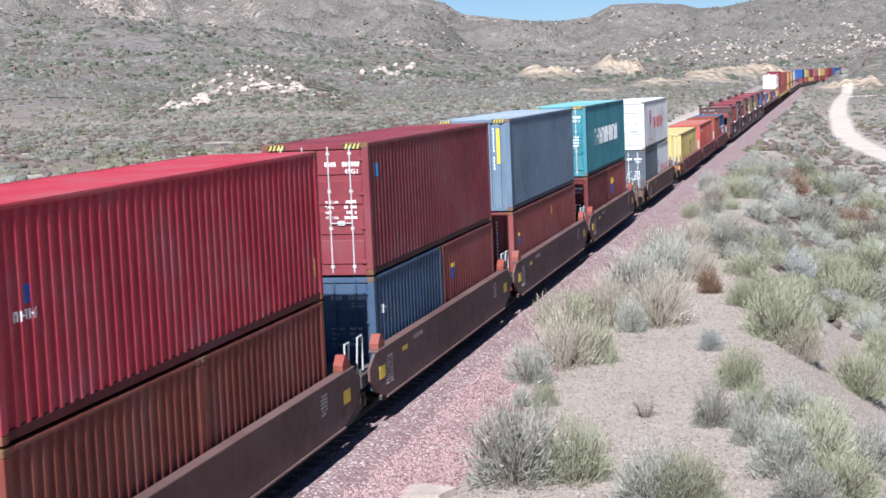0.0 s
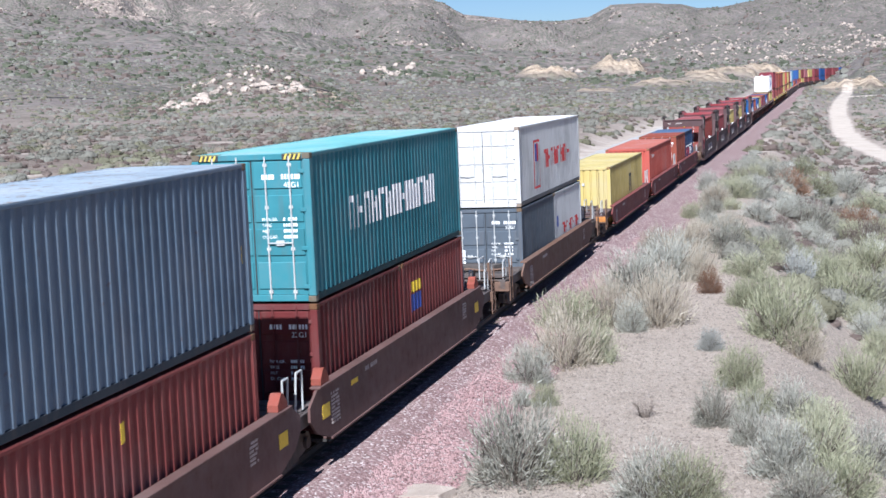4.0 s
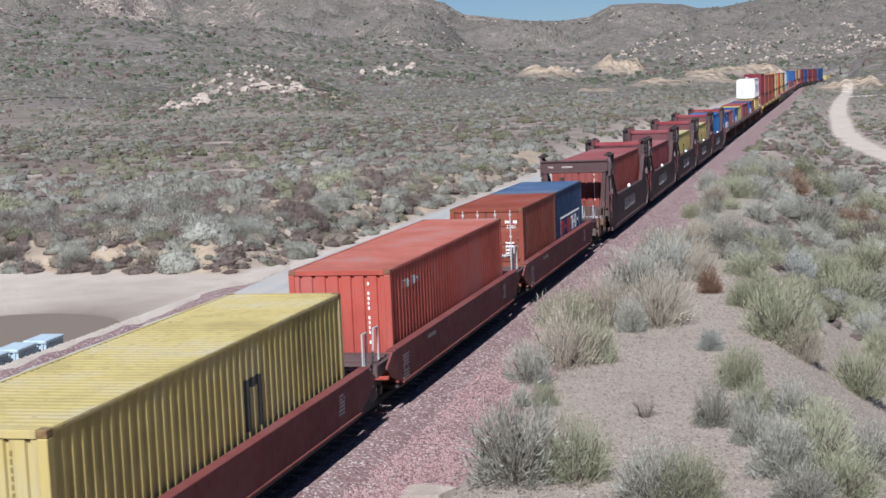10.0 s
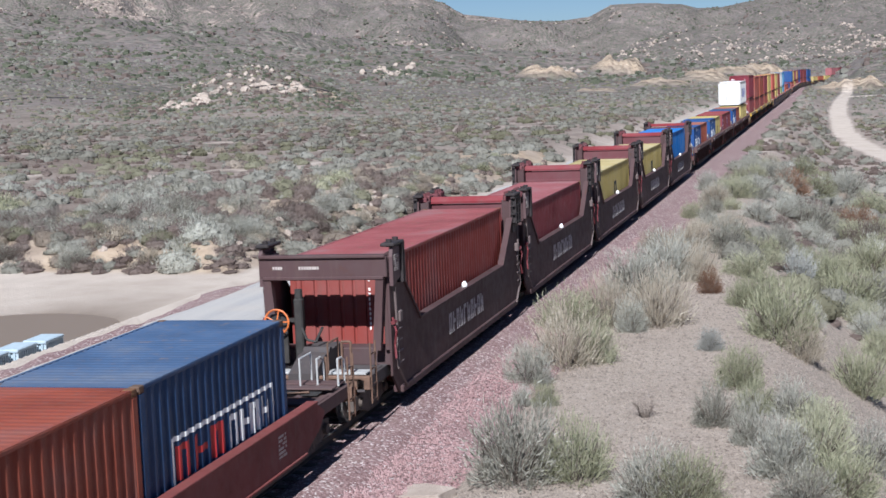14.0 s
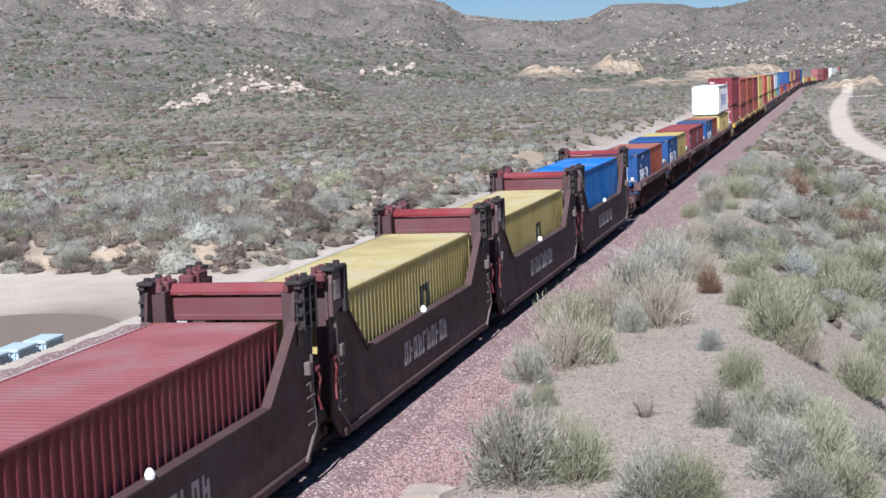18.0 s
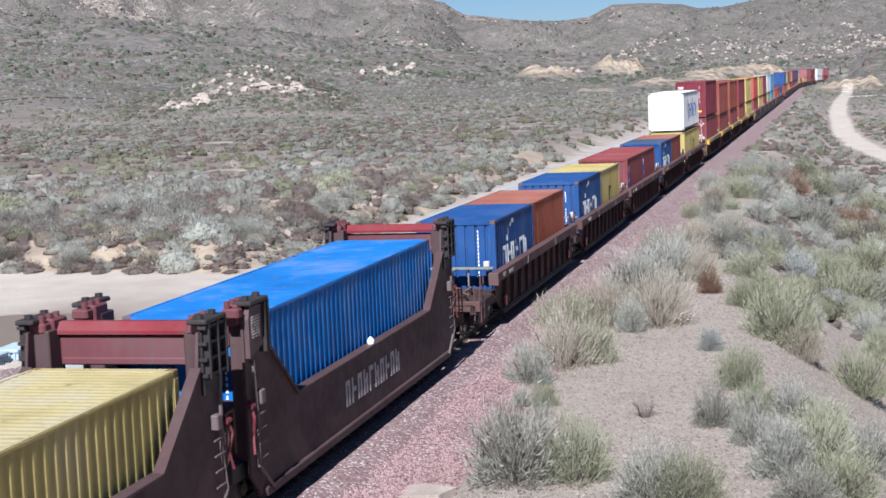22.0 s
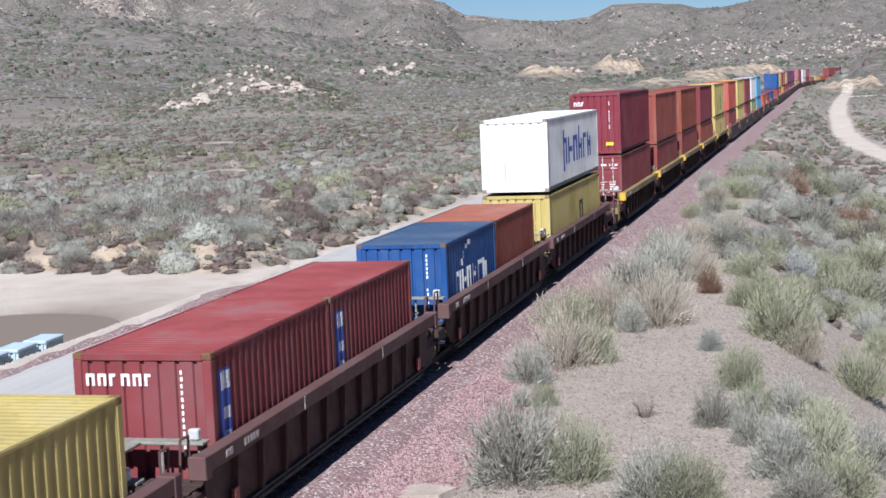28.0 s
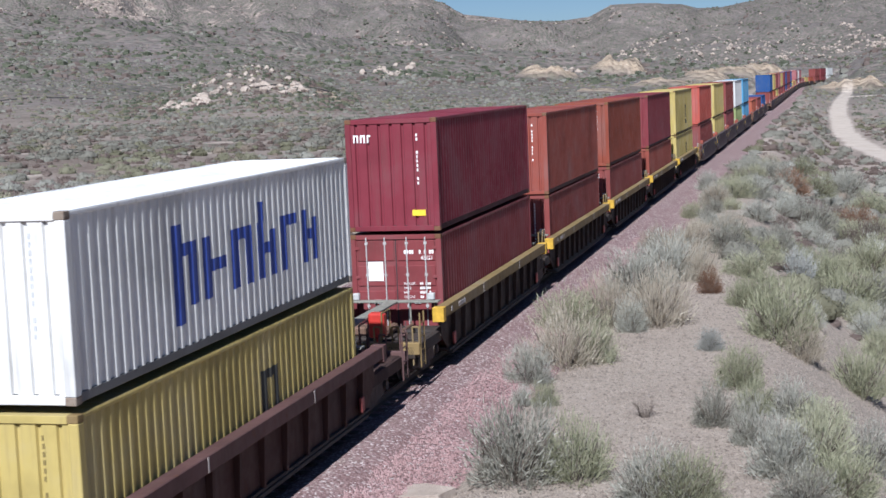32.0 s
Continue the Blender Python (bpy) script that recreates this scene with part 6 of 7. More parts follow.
def tri_mesh(name, tris, *mats):
    me = bpy.data.meshes.new(name)
    k = len(tris)
    me.vertices.add(3 * k)
    me.vertices.foreach_set("co", tris.reshape(-1))
    me.loops.add(3 * k)
    me.loops.foreach_set("vertex_index", np.arange(3 * k))
    me.polygons.add(k)
    me.polygons.foreach_set("loop_start", np.arange(0, 3 * k, 3))
    me.update(calc_edges=True)
    for m in mats:
        me.materials.append(m)
    return me


def stems(rng, n):
    sh = Shape()
    for k in range(n):
        a, l = 6.283 * rng.random(), 0.45 + 0.35 * rng.random()
        p = Vector((0.05 * math.cos(a), 0.05 * math.sin(a), -0.08))
        q = Vector((l * 0.55 * math.cos(a), l * 0.55 * math.sin(a), 0.28 * l + 0.12))
        e = q + Vector((l * 0.35 * math.cos(a + 0.4), l * 0.35 * math.sin(a + 0.4), 0.42 * l))
        sh.rod(p, q, 0.014, 4).rod(q, e, 0.008, 4)
    return sh


RNG = np.random.default_rng(5)
FINE = {k: [(tri_mesh("foliage", sprays(tw, lv, RNG, w, ln, lo, up), m), stems(RNG, st).mesh("woody_base", TWIG)) for lo in (7, 10, 6, 9)]
        for k, m, tw, lv, w, ln, up, st in (("sage", SAGE, 270, 17, 0.0175, 0.12, 0.45, 30), ("green", GREEN, 260, 18, 0.0175, 0.12, 0.6, 28), ("dry", DRY, 290, 12, 0.0135, 0.19, 0.8, 28), ("russet", RUSTY, 220, 13, 0.015, 0.14, 0.4, 28),
                                           ("rust", ORANGE_TWIG, 300, 17, 0.016, 0.14, 0.5, 30), ("pale", PALE, 280, 20, 0.024, 0.12, 0.7, 18), ("twig", RUSTY, 70, 8, 0.012, 0.16, 0.4, 34))}
MID = {k: [tri_mesh("foliage", np.concatenate([mound(RNG, 6, 14, 900, 0.045, lo), sprays(110, 9, RNG, 0.035, 0.15, lo)]), m) for lo in (6, 8, 7)] for k, m in KINDS.items()}
NAMES = {"sage": "grey-green sagebrush on sandy ground", "green": "green desert shrub on sandy ground", "dry": "pale dry bunch of stalks on sandy ground", "russet": "russet-brown withered shrub on sandy ground",
         "rust": "rust-orange dead shrub on sandy ground", "pale": "small pale silver-grey shrub on sandy ground", "twig": "sparse bare brown twigs on sandy ground"}


def bush(x, y, r, kind, fine=True, rnd=random.Random(3), squash=1.2):
    z = float(height(np.array(x), np.array(y)))
    if 0 < x < 4.6 and y < 500:
        z = max(z, float(np.interp(x, [1.9, 2.3, 3.7, 4.6], [-0.21, -0.34, -0.60, -1.0])))
    b = empty("shrub", NAMES[kind], "shrub", "desert brush")
    if fine:
        fo, st = rnd.choice(FINE[kind])
        part("foliage", fo, None, b), part("woody_base", st, None, b)
    else:
        part("foliage", rnd.choice(MID[kind]), None, b)
    b.matrix_basis = pose(x, y, z - 0.03, 0, 0, rnd.uniform(0, 360)) @ Matrix.Diagonal((r, r, r * squash * rnd.uniform(0.92, 1.06), 1))
    return b


# shrubs beside the line, nearest first
RB = random.Random(11)
bush(4.92, 28.38, 1.24, "sage", True, RB, 1.27)
bush(6.12, 28.44, 0.78, "green", True, RB, 1.62)
bush(7.66, 27.04, 0.94, "sage", True, RB, 1.16)
bush(8.33, 26.87, 0.79, "green", True, RB, 1.35)
bush(4.31, 34.99, 0.40, "green", True, RB, 1.55)
bush(3.69, 35.36, 0.35, "sage", True, RB, 1.70)
bush(3.42, 37.76, 0.79, "sage", True, RB, 1.40)
bush(3.89, 40.28, 1.22, "dry", True, RB, 1.29)
bush(4.64, 40.67, 0.79, "green", True, RB, 1.70)
bush(3.21, 45.43, 1.21, "green", True, RB, 1.08)
bush(4.15, 46.69, 1.19, "dry", True, RB, 1.38)
bush(5.07, 45.61, 0.66, "sage", True, RB, 1.70)
bush(5.72, 46.71, 1.24, "dry", True, RB, 1.55)
bush(4.14, 53.97, 1.56, "sage", True, RB, 1.13)
bush(5.15, 56.91, 1.50, "sage", True, RB, 1.32)
bush(6.22, 56.56, 0.82, "dry", True, RB, 1.70)
bush(6.83, 53.28, 0.54, "rust", True, RB, 1.70)
bush(6.56, 65.81, 1.18, "sage", True, RB, 1.25)
bush(5.02, 65.62, 1.26, "dry", True, RB, 1.06)
bush(3.55, 66.99, 0.97, "dry", True, RB, 1.13)
bush(3.78, 81.68, 0.74, "green", True, RB, 1.35)
bush(7.63, 42.33, 0.43, "pale", True, RB, 1.62)
bush(6.78, 33.96, 0.42, "twig", True, RB, 1.56)
bush(8.70, 37.39, 0.71, "green", True, RB, 1.70)
bush(9.21, 34.58, 0.53, "green", True, RB, 1.70)
bush(8.38, 33.26, 0.68, "sage", True, RB, 1.50)
bush(9.25, 31.54, 0.61, "sage", True, RB, 1.70)
bush(9.97, 29.14, 0.78, "sage", True, RB, 1.62)
bush(10.56, 30.10, 0.89, "green", True, RB, 1.49)
bush(10.53, 34.47, 0.88, "green", True, RB, 1.05)
bush(9.94, 34.77, 0.76, "sage", True, RB, 1.13)
bush(11.08, 28.60, 0.84, "green", True, RB, 1.28)
bush(10.39, 27.06, 0.73, "sage", True, RB, 1.08)
bush(11.65, 33.54, 0.74, "sage", True, RB, 1.52)
bush(11.71, 46.05, 1.09, "green", True, RB, 1.60)
bush(8.48, 51.57, 1.00, "green", True, RB, 1.32)
bush(8.01, 50.73, 0.61, "green", True, RB, 1.54)
bush(9.38, 45.83, 1.38, "green", True, RB, 1.50)
bush(10.07, 45.26, 0.77, "dry", True, RB, 1.70)
bush(10.25, 55.93, 0.61, "sage", True, RB, 1.70)
bush(7.74, 58.88, 1.13, "green", True, RB, 0.89)
bush(9.44, 66.90, 0.96, "pale", True, RB, 1.42)
bush(8.11, 66.27, 0.95, "green", True, RB, 1.20)
bush(9.86, 70.55, 0.85, "green", True, RB, 1.70)
bush(8.61, 71.46, 0.89, "sage", True, RB, 1.51)
bush(10.65, 72.16, 1.04, "green", True, RB, 1.65)
bush(7.21, 81.73, 1.18, "sage", True, RB, 1.08)
bush(9.59, 91.93, 1.86, "sage", True, RB, 1.11)
bush(11.55, 68.39, 1.80, "green", True, RB, 1.16)
bush(13.00, 69.35, 1.33, "sage", True, RB, 1.54)
bush(12.06, 64.31, 0.92, "green", True, RB, 1.42)
bush(11.54, 96.88, 1.74, "green", True, RB, 0.96)
bush(12.71, 105.84, 1.82, "rust", True, RB, 0.80)
bush(13.17, 95.06, 1.81, "russet", True, RB, 0.98)
bush(13.01, 83.30, 1.60, "green", True, RB, 1.32)
bush(11.74, 85.03, 1.22, "sage", True, RB, 1.13)
bush(8.25, 108.53, 1.81, "rust", True, RB, 0.97)
bush(5.32, 93.22, 1.46, "green", True, RB, 1.04)
bush(11.19, 111.79, 0.91, "russet", True, RB, 1.00)
bush(4.95, 72.59, 0.70, "dry", True, RB, 1.11)
bush(5.59, 85.87, 0.82, "green", True, RB, 0.94)
bush(12.63, 57.80, 0.97, "green", True, RB, 1.46)
bush(4.89, 61.89, 1.04, "dry", True, RB, 1.21)
bush(3.96, 60.11, 0.86, "sage", True, RB, 1.42)
bush(6.60, 94.15, 1.34, "sage", True, RB, 1.13)
bush(9.65, 119.87, 2.00, "green", True, RB, 0.97)
bush(12.27, 131.39, 2.20, "sage", True, RB, 0.97)
bush(13.74, 118.02, 1.69, "green", True, RB, 0.99)
bush(11.38, 134.44, 1.92, "sage", True, RB, 0.99)
bush(8.30, 92.51, 1.32, "sage", True, RB, 0.96)
bush(14.00, 100.67, 1.20, "green", True, RB, 1.16)
bush(4.40, 89.60, 1.07, "sage", True, RB, 1.29)
bush(3.37, 99.12, 1.19, "sage", True, RB, 1.16)
bush(5.11, 103.18, 1.24, "green", True, RB, 1.03)
bush(6.98, 112.70, 1.61, "sage", True, RB, 0.96)
bush(8.61, 133.32, 1.58, "green", True, RB, 1.03)

# the hedge of brush along the ballast and the slope below the berm
def clearing(x, y):
    """Bare sand beyond the hedge."""
    return (np.abs(x - 6.5) < 1.5) & (np.abs(y - 86) < 11)


for k in range(30):
    xx, yy = 4.3 + 2.2 * RB.random(), 72 + 55 * RB.random()
    if not clearing(xx, yy):
        bush(xx, yy, RB.uniform(0.5, 1.0), RB.choice(("sage", "sage", "dry", "green")), True, RB)
for k in range(34):
    yy = 62 + 45 * RB.random()
    xx = float(crest_x(np.array(yy))) + RB.uniform(1.0, 7.5)
    if not clearing(xx, yy):
        bush(xx, yy, RB.uniform(0.6, 1.15), RB.choice(("sage", "sage", "green", "green", "russet")), True, RB, 1.0)


# low twiggy brush on the ochre bank above the sand
for k in range(104):
    xx = -15.2 - 20.0 * RB.random()
    yy = 63.4 - 0.12 * (xx + 17) + 13.0 * RB.random() ** 1.2
    if xx > -19.0:
        yy += 3.0
    bush(xx, yy, 0.35 + 0.75 * RB.random() ** 1.4, RB.choice(("russet", "russet", "russet", "sage", "dry", "sage")), k < 70, RB, 0.95)
for xx, yy, rr in ((-26.0, 78.5, 1.7), (-24.3, 79.5, 1.3), (-16.6, 82.0, 1.2), (-21.5, 81.5, 1.3), (-30.0, 82.0, 1.4)):
    bush(xx, yy, rr, "sage", True, RB, 1.0)
bush(-15.7, 69.6, 0.62, "sage", True, RB)
bush(-17.6, 77.0, 1.1, "russet", True, RB, 0.9)


# scattered brush: (x, y) drawn over the wedge of ground that the camera sees
def spread(n, r0, r1, lo, hi, seed, even=2.0):
    g = np.random.default_rng(seed)
    r = (r0 ** even + (r1 ** even - r0 ** even) * g.random(n)) ** (1 / even)
    a = YAW - (lo + (hi - lo) * g.random(n))
    return EYE.x - r * np.sin(a), EYE.y + r * np.cos(a), g


def grows(x, y, g, thick):
    """Keeps the points where brush grows: off the line, the roads, the sand and the berm."""
    xt = x - track_x(y)
    m = bank_m(xt, y)
    left = (xt < -11) & (m > 0.3)
    right = (xt > 3.8) & ((xt > crest_x(y) + 0.6) | (y > 62)) & (np.abs(xt - white_road_x(y)) > 2.6 + 0 * y)
    right &= ~((xt > 13) & (np.abs(y - 450) < 9))
    dens = np.clip(0.62 + 1.5 * fbm(x / 17, y / 17, 3, 81), 0.12, 1)
    return (left | right) & ~clearing(x, y) & (g.random(len(x)) < dens * thick) & (knob(x, y, 3) < 0.25)


def kinds_for(x, y, g, size=None):
    """Mostly sage, with russet and green patches; the low growth between is brown."""
    a, b = fbm(x / 21, y / 21, 3, 91), fbm(x / 26, y / 26, 3, 95)
    u = g.random(len(x))
    k = np.zeros(len(x), int)
    k[(a > 0.03) & (u < 0.7)] = 3
    k[(b > 0.09) & (u < 0.6)] = 1
    k[u > 0.91] = 2
    k[u < 0.08] = 1
    if size is not None:
        w = g.random(len(x))
        k[(size < 0.65) & (w < 0.62)] = 3
        k[(size >= 0.7) & (k == 3) & (w < 0.75)] = 0
    return k


ORDER = ["sage", "green", "dry", "russet"]
x, y, g = spread(1500, 60, 112, -0.31, 0.31, 7)
ok = grows(x, y, g, 0.9)
x, y = x[ok][:70], y[ok][:70]
for xx, yy, kk in zip(x, y, kinds_for(x, y, g)):
    bush(float(xx), float(yy), 0.55 + 0.75 * RB.random() ** 1.5, ORDER[kk], False, RB)


def field(name, label, x, y, size, kind_of, bases, mats, g, category="brush"):
    """Joins many clumps, each turned and sized by chance, into one mesh."""
    z = height(x, y)
    tris, idx, tone = [], [], []
    for k in range(len(x)):
        b = bases[g.integers(0, len(bases))]
        a = g.random() * 6.283
        c, s = math.cos(a), math.sin(a)
        q = b @ np.array([[c, s, 0], [-s, c, 0], [0, 0, 1]]) * (size[k] * np.array([1, 1, 0.8 + 0.35 * g.random()]))
        tris.append(q + np.array([x[k], y[k], z[k] - 0.05 * size[k]]))
        idx.append(np.full(len(b), kind_of[k]))
        tone.append(np.full(3 * len(b), (g.random() - 0.42) * 0.5))
    me = tri_mesh(name, np.concatenate(tris), *mats)
    me.polygons.foreach_set("material_index", np.concatenate(idx).astype(np.int32))
    me.attributes.new("tone", "FLOAT", "POINT").data.foreach_set("value", np.concatenate(tone))
    return tagged(new(name, me), label, category, kind="stuff")


speck = [mound(np.random.default_rng(k), 2, 5, 2, 0.20, 2, 0.72, 0.0) for k in range(4)]
MATS = (FAR_SAGE, FAR_GREEN, FAR_DRY, FAR_RUSSET, CHAP)
near_b = [mound(RNG, 5, 14, 480, 0.048, lo, 0.74, 0.4) for lo in (5, 7, 6, 8, 6)]
low_b = [np.concatenate([mound(RNG, 3, 8, 70, 0.10, lo, 0.5), sprays(26, 5, RNG, 0.05, 0.24, lo, 0.3)]) for lo in (5, 7, 6)]
mid_b = [mound(RNG, 4, 11, 170, 0.085, lo, 0.74) for lo in (5, 7, 6, 8)]
mid_c = [mound(RNG, 3, 9, 60, 0.12, lo, 0.72) for lo in (4, 6, 5, 7)]
far_b = [mound(RNG, 2, 6, 9, 0.18, lo, 0.7, 0.1) for lo in (3, 4, 3, 5)]
hill_b = [mound(RNG, 2, 5, 2, 0.2, lo, 0.7, 0.0) for lo in (2, 3, 3)]


def sizes(g, n, small=0.28, big=0.72, share=0.30):
    """Low growth with rounded sage mounds a metre or more across among it."""
    return np.where(g.random(n) < share, big + 0.55 * g.random(n) ** 1.3, small + 0.3 * g.random(n))


x, y, g = spread(6600, 60, 150, -0.31, 0.31, 17, 1.8)
ok = grows(x, y, g, 0.62)
x, y = x[ok], y[ok]
sz = sizes(g, len(x))
kk, nr = kinds_for(x, y, g, sz), np.hypot(x - EYE.x, y) < 100
field("sagebrush_bank", "grey-green and brown low brush on the sandy bank", x[nr], y[nr], sz[nr], kk[nr], near_b, MATS, g)
nr = ~nr
field("sagebrush_slope", "grey-green sagebrush with russet and green shrubs on sandy soil", x[nr], y[nr], sz[nr], kk[nr], mid_b, MATS, g)
g = np.random.default_rng(71)
x = -15.0 - 22.0 * g.random(1000)
y = 63.0 - 0.12 * (x + 17) + 15.0 * g.random(1000) ** 1.2
ok = (bank_m(x, y) > 0.15) & (fbm(x / 2.5, y / 2.5, 3, 97) > -0.12) & ((x < -17.5) | (g.random(1000) < 0.8))
x, y = x[ok], y[ok]
field("low_twigs", "low brown and grey twiggy growth on the ochre bank", x, y, 0.26 + 0.5 * g.random(len(x)) ** 2, np.where(g.random(len(x)) < 0.62, 3, np.where(g.random(len(x)) < 0.5, 2, 0)), low_b, MATS, g)
g = np.random.default_rng(73)
y = 64.0 + 70.0 * g.random(420)
x = toe_x(y) - 0.1 - 6.0 * g.random(420) ** 1.3
field("roadside_brush", "low mixed brush on the crumbling bank beside the road", x, y, 0.2 + 0.55 * g.random(420) ** 1.6, g.choice([0, 0, 1, 2, 3, 3, 3], 420), low_b + mid_b[:2], MATS, g)
x, y, g = spread(9500, 145, 290, -0.31, 0.31, 18, 1.8)
ok = grows(x, y, g, 0.66)
x, y = x[ok], y[ok]
sz = sizes(g, len(x), 0.35, 0.75, 0.33)
field("sagebrush_flat", "grey-green sagebrush flat with russet and green shrubs", x, y, sz, kinds_for(x, y, g, sz), mid_c, MATS, g)
x, y, g = spread(22000, 270, 720, -0.31, 0.31, 27, 1.6)
ok = grows(x, y, g, 0.75)
x, y = x[ok], y[ok]
sz = sizes(g, len(x), 0.5, 0.85, 0.4)
kk = kinds_for(x, y, g, sz)
kk[(g.random(len(x)) < 0.10)] = 4
field("distant_brush", "distant grey-green brush over rolling ground", x, y, sz, kk, far_b, MATS, g)
x, y, g = spread(1500, 335, 450, -0.20, -0.05, 29, 1.6)
field("hill_brush", "russet and dark green brush on the rocky hill", x, y, 0.5 + 1.1 * g.random(len(x)) ** 2, g.choice([0, 3, 3, 4, 4, 1], len(x)), far_b, MATS, g)
x, y, g = spread(18000, 560, 1600, -0.31, 0.31, 37, 1.5)
ok = (fbm(x / 60, y / 60, 4, 85) > -0.12) & (np.abs(x - track_x(y)) > 12) & (knob(x, y, 3) < 0.2)
x, y = x[ok], y[ok]
kk = np.where(fbm(x / 45, y / 45, 3, 87) + 0.5 * (g.random(len(x)) - 0.5) > 0.02, 4, np.where(g.random(len(x)) < 0.5, 3, 0))
field("hillside_chaparral", "dark green chaparral on the hillsides", x, y, 0.9 + 2.6 * g.random(len(x)) ** 3, kk, hill_b, MATS, g)
x, y, g = spread(9500, 1450, 2580, -0.31, 0.31, 57, 1.5)
ok = fbm(x / 120, y / 120, 4, 88) > -0.10
x, y = x[ok], y[ok]
field("mountain_scrub", "dark scrub dotting the distant mountains", x, y, 1.3 + 3.0 * g.random(len(x)) ** 3, np.where(g.random(len(x)) < 0.6, 4, 3), speck, MATS, g)
# ---- rocks, slabs, blocks ----
def rock_material(name, a, b2, c):
    m, nt, b = mat_base(name, 0.9)
    v = coords(nt)
    f1, f2 = noise_tex(nt, v, 0.9, 6.0, 0.65), noise_tex(nt, v, 7.0, 5.0, 0.7)
    col = ramp(nt, f1, [(0.3, a), (0.5, b2), (0.72, c)])
    col = mixc(nt, ramp(nt, f2, [(0.55, (0, 0, 0)), (0.75, (0.5, 0.5, 0.5))]), col, mul(a, 0.6))
    nt.links.new(col, b.inputs["Base Color"])
    bump(nt, b, f2, 0.5, 0.08)
    return m


GRANITE = rock_material("weathered_granite", (0.25, 0.20, 0.165), (0.37, 0.305, 0.255), (0.48, 0.41, 0.355))


def rock_mesh(seed, flat=0.7):
    bm = bmesh.new()
    bmesh.ops.create_icosphere(bm, subdivisions=3, radius=1.0)
    for v in bm.verts:
        p = v.co.copy()
        n = noise.noise(p * 1.1 + Vector((seed * 7.3, 0, 0))) * 0.42 + noise.noise(p * 2.7 + Vector((0, seed * 3.1, 0))) * 0.20 + noise.noise(p * 6.0) * 0.07
        v.co = p * (1 + n)
        # split faces: flatten the swells along a few cleavage planes
        for q in range(3):
            ax = Vector((math.sin(seed * 2.1 + q * 2.4), math.cos(seed * 1.7 + q * 1.9), 0.5 * math.sin(seed + q)))
            ax.normalize()
            over = v.co.dot(ax) - 0.62
            if over > 0:
                v.co -= ax * over * 0.85
        v.co.z = v.co.z * flat
    me = bpy.data.meshes.new("boulder")
    bm.to_mesh(me)
    bm.free()
    me.materials.append(GRANITE)
    return me


ROCKS = [rock_mesh(k, 0.62 + 0.1 * (k % 3)) for k in range(6)]
RR = random.Random(41)


def boulder(x, y, r, lean=0.0):
    z = float(height(np.array(x), np.array(y)))
    b = new("boulder", RR.choice(ROCKS))
    b.matrix_basis = pose(x, y, z + 0.12 * r, RR.uniform(-18, 18), lean + RR.uniform(-15, 15), RR.uniform(0, 360)) @ Matrix.Diagonal((r, r * RR.uniform(0.6, 1.0), r * RR.uniform(0.7, 1.1), 1))
    return tagged(b, "pale tan granite boulder on the brushy hillside", "boulder", "granite boulders")


def outcrop(tb, r, n, span_t, span_r, size):
    for k in range(n):
        a = YAW - (tb + RR.gauss(0, span_t))
        rr = r + RR.gauss(0, span_r)
        boulder(EYE.x - rr * math.sin(a), EYE.y + rr * math.cos(a), size * RR.uniform(0.45, 1.2))


outcrop(-0.163, 372, 14, 0.008, 5, 1.3)
outcrop(-0.150, 374, 10, 0.006, 5, 1.7)
outcrop(-0.128, 380, 12, 0.010, 6, 1.2)
outcrop(-0.112, 384, 12, 0.008, 6, 1.2)
outcrop(-0.090, 382, 12, 0.008, 5, 1.5)
outcrop(-0.137, 404, 12, 0.016, 6, 1.0)
outcrop(-0.110, 410, 10, 0.012, 6, 1.0)
outcrop(-0.028, 640, 26, 0.008, 25, 1.7)
outcrop(0.085, 700, 9, 0.004, 10, 1.8)
for xx, yy, rr in ((-24.5, 75.0, 0.5), (-27.0, 77.0, 0.35), (-15.6, 72.5, 0.3), (-15.4, 78.0, 0.25), (-15.9, 69.5, 0.28), (-16.3, 84.0, 0.35), (-15.9, 88.0, 0.2), (-16.8, 74.5, 0.4), (-17.3, 80.5, 0.3)):
    boulder(xx, yy, rr)

for k in range(90):
    boulder(-14.6 - 3.0 * RR.random(), 66 + 44 * RR.random(), 0.08 + 0.24 * RR.random() ** 2)
for k in range(34):
    yy = 72 + 60 * RR.random()
    bush(float(toe_x(np.array(yy))) - 0.8 - 3.2 * RR.random(), yy, RR.uniform(0.35, 0.85), RR.choice(("russet", "sage", "sage", "green", "dry")), True, RR, 0.95)
for k in range(24):
    boulder(-16.0 - 14.0 * RR.random(), 65.5 + 14 * RR.random(), 0.08 + 0.2 * RR.random() ** 2)

# boulder fields on the far ranges
bm = bmesh.new()
bmesh.ops.create_icosphere(bm, subdivisions=1, radius=1.0)
ico = np.array([[v.co[:] for v in f.verts] for f in bm.faces])
bm.free()
x, y, g = spread(24000, 1000, 2550, -0.31, 0.31, 47, 1.4)
xr = fbm(x / 190, y / 190, 4, 71)
tbr, rr_ = bearing(x, y)
keep = ((xr > 0.08) & (rr_ < 2000)) | (g.random(len(x)) < 0.03) | ((np.abs(tbr + 0.21) < 0.03) & (np.abs(rr_ - 2150) < 250)) | ((tbr > 0.07) & (np.abs(rr_ - 1380 - 260 * vnoise(tbr * 60, rr_ * 0, 3)) < 150) & (g.random(len(x)) < 0.9))
x, y = x[keep], y[keep]
jit = [ico * (1 + 0.35 * (np.random.default_rng(k).random((len(ico), 1, 1)) - 0.5)) * np.array([1, 0.8, 0.8]) for k in range(5)]
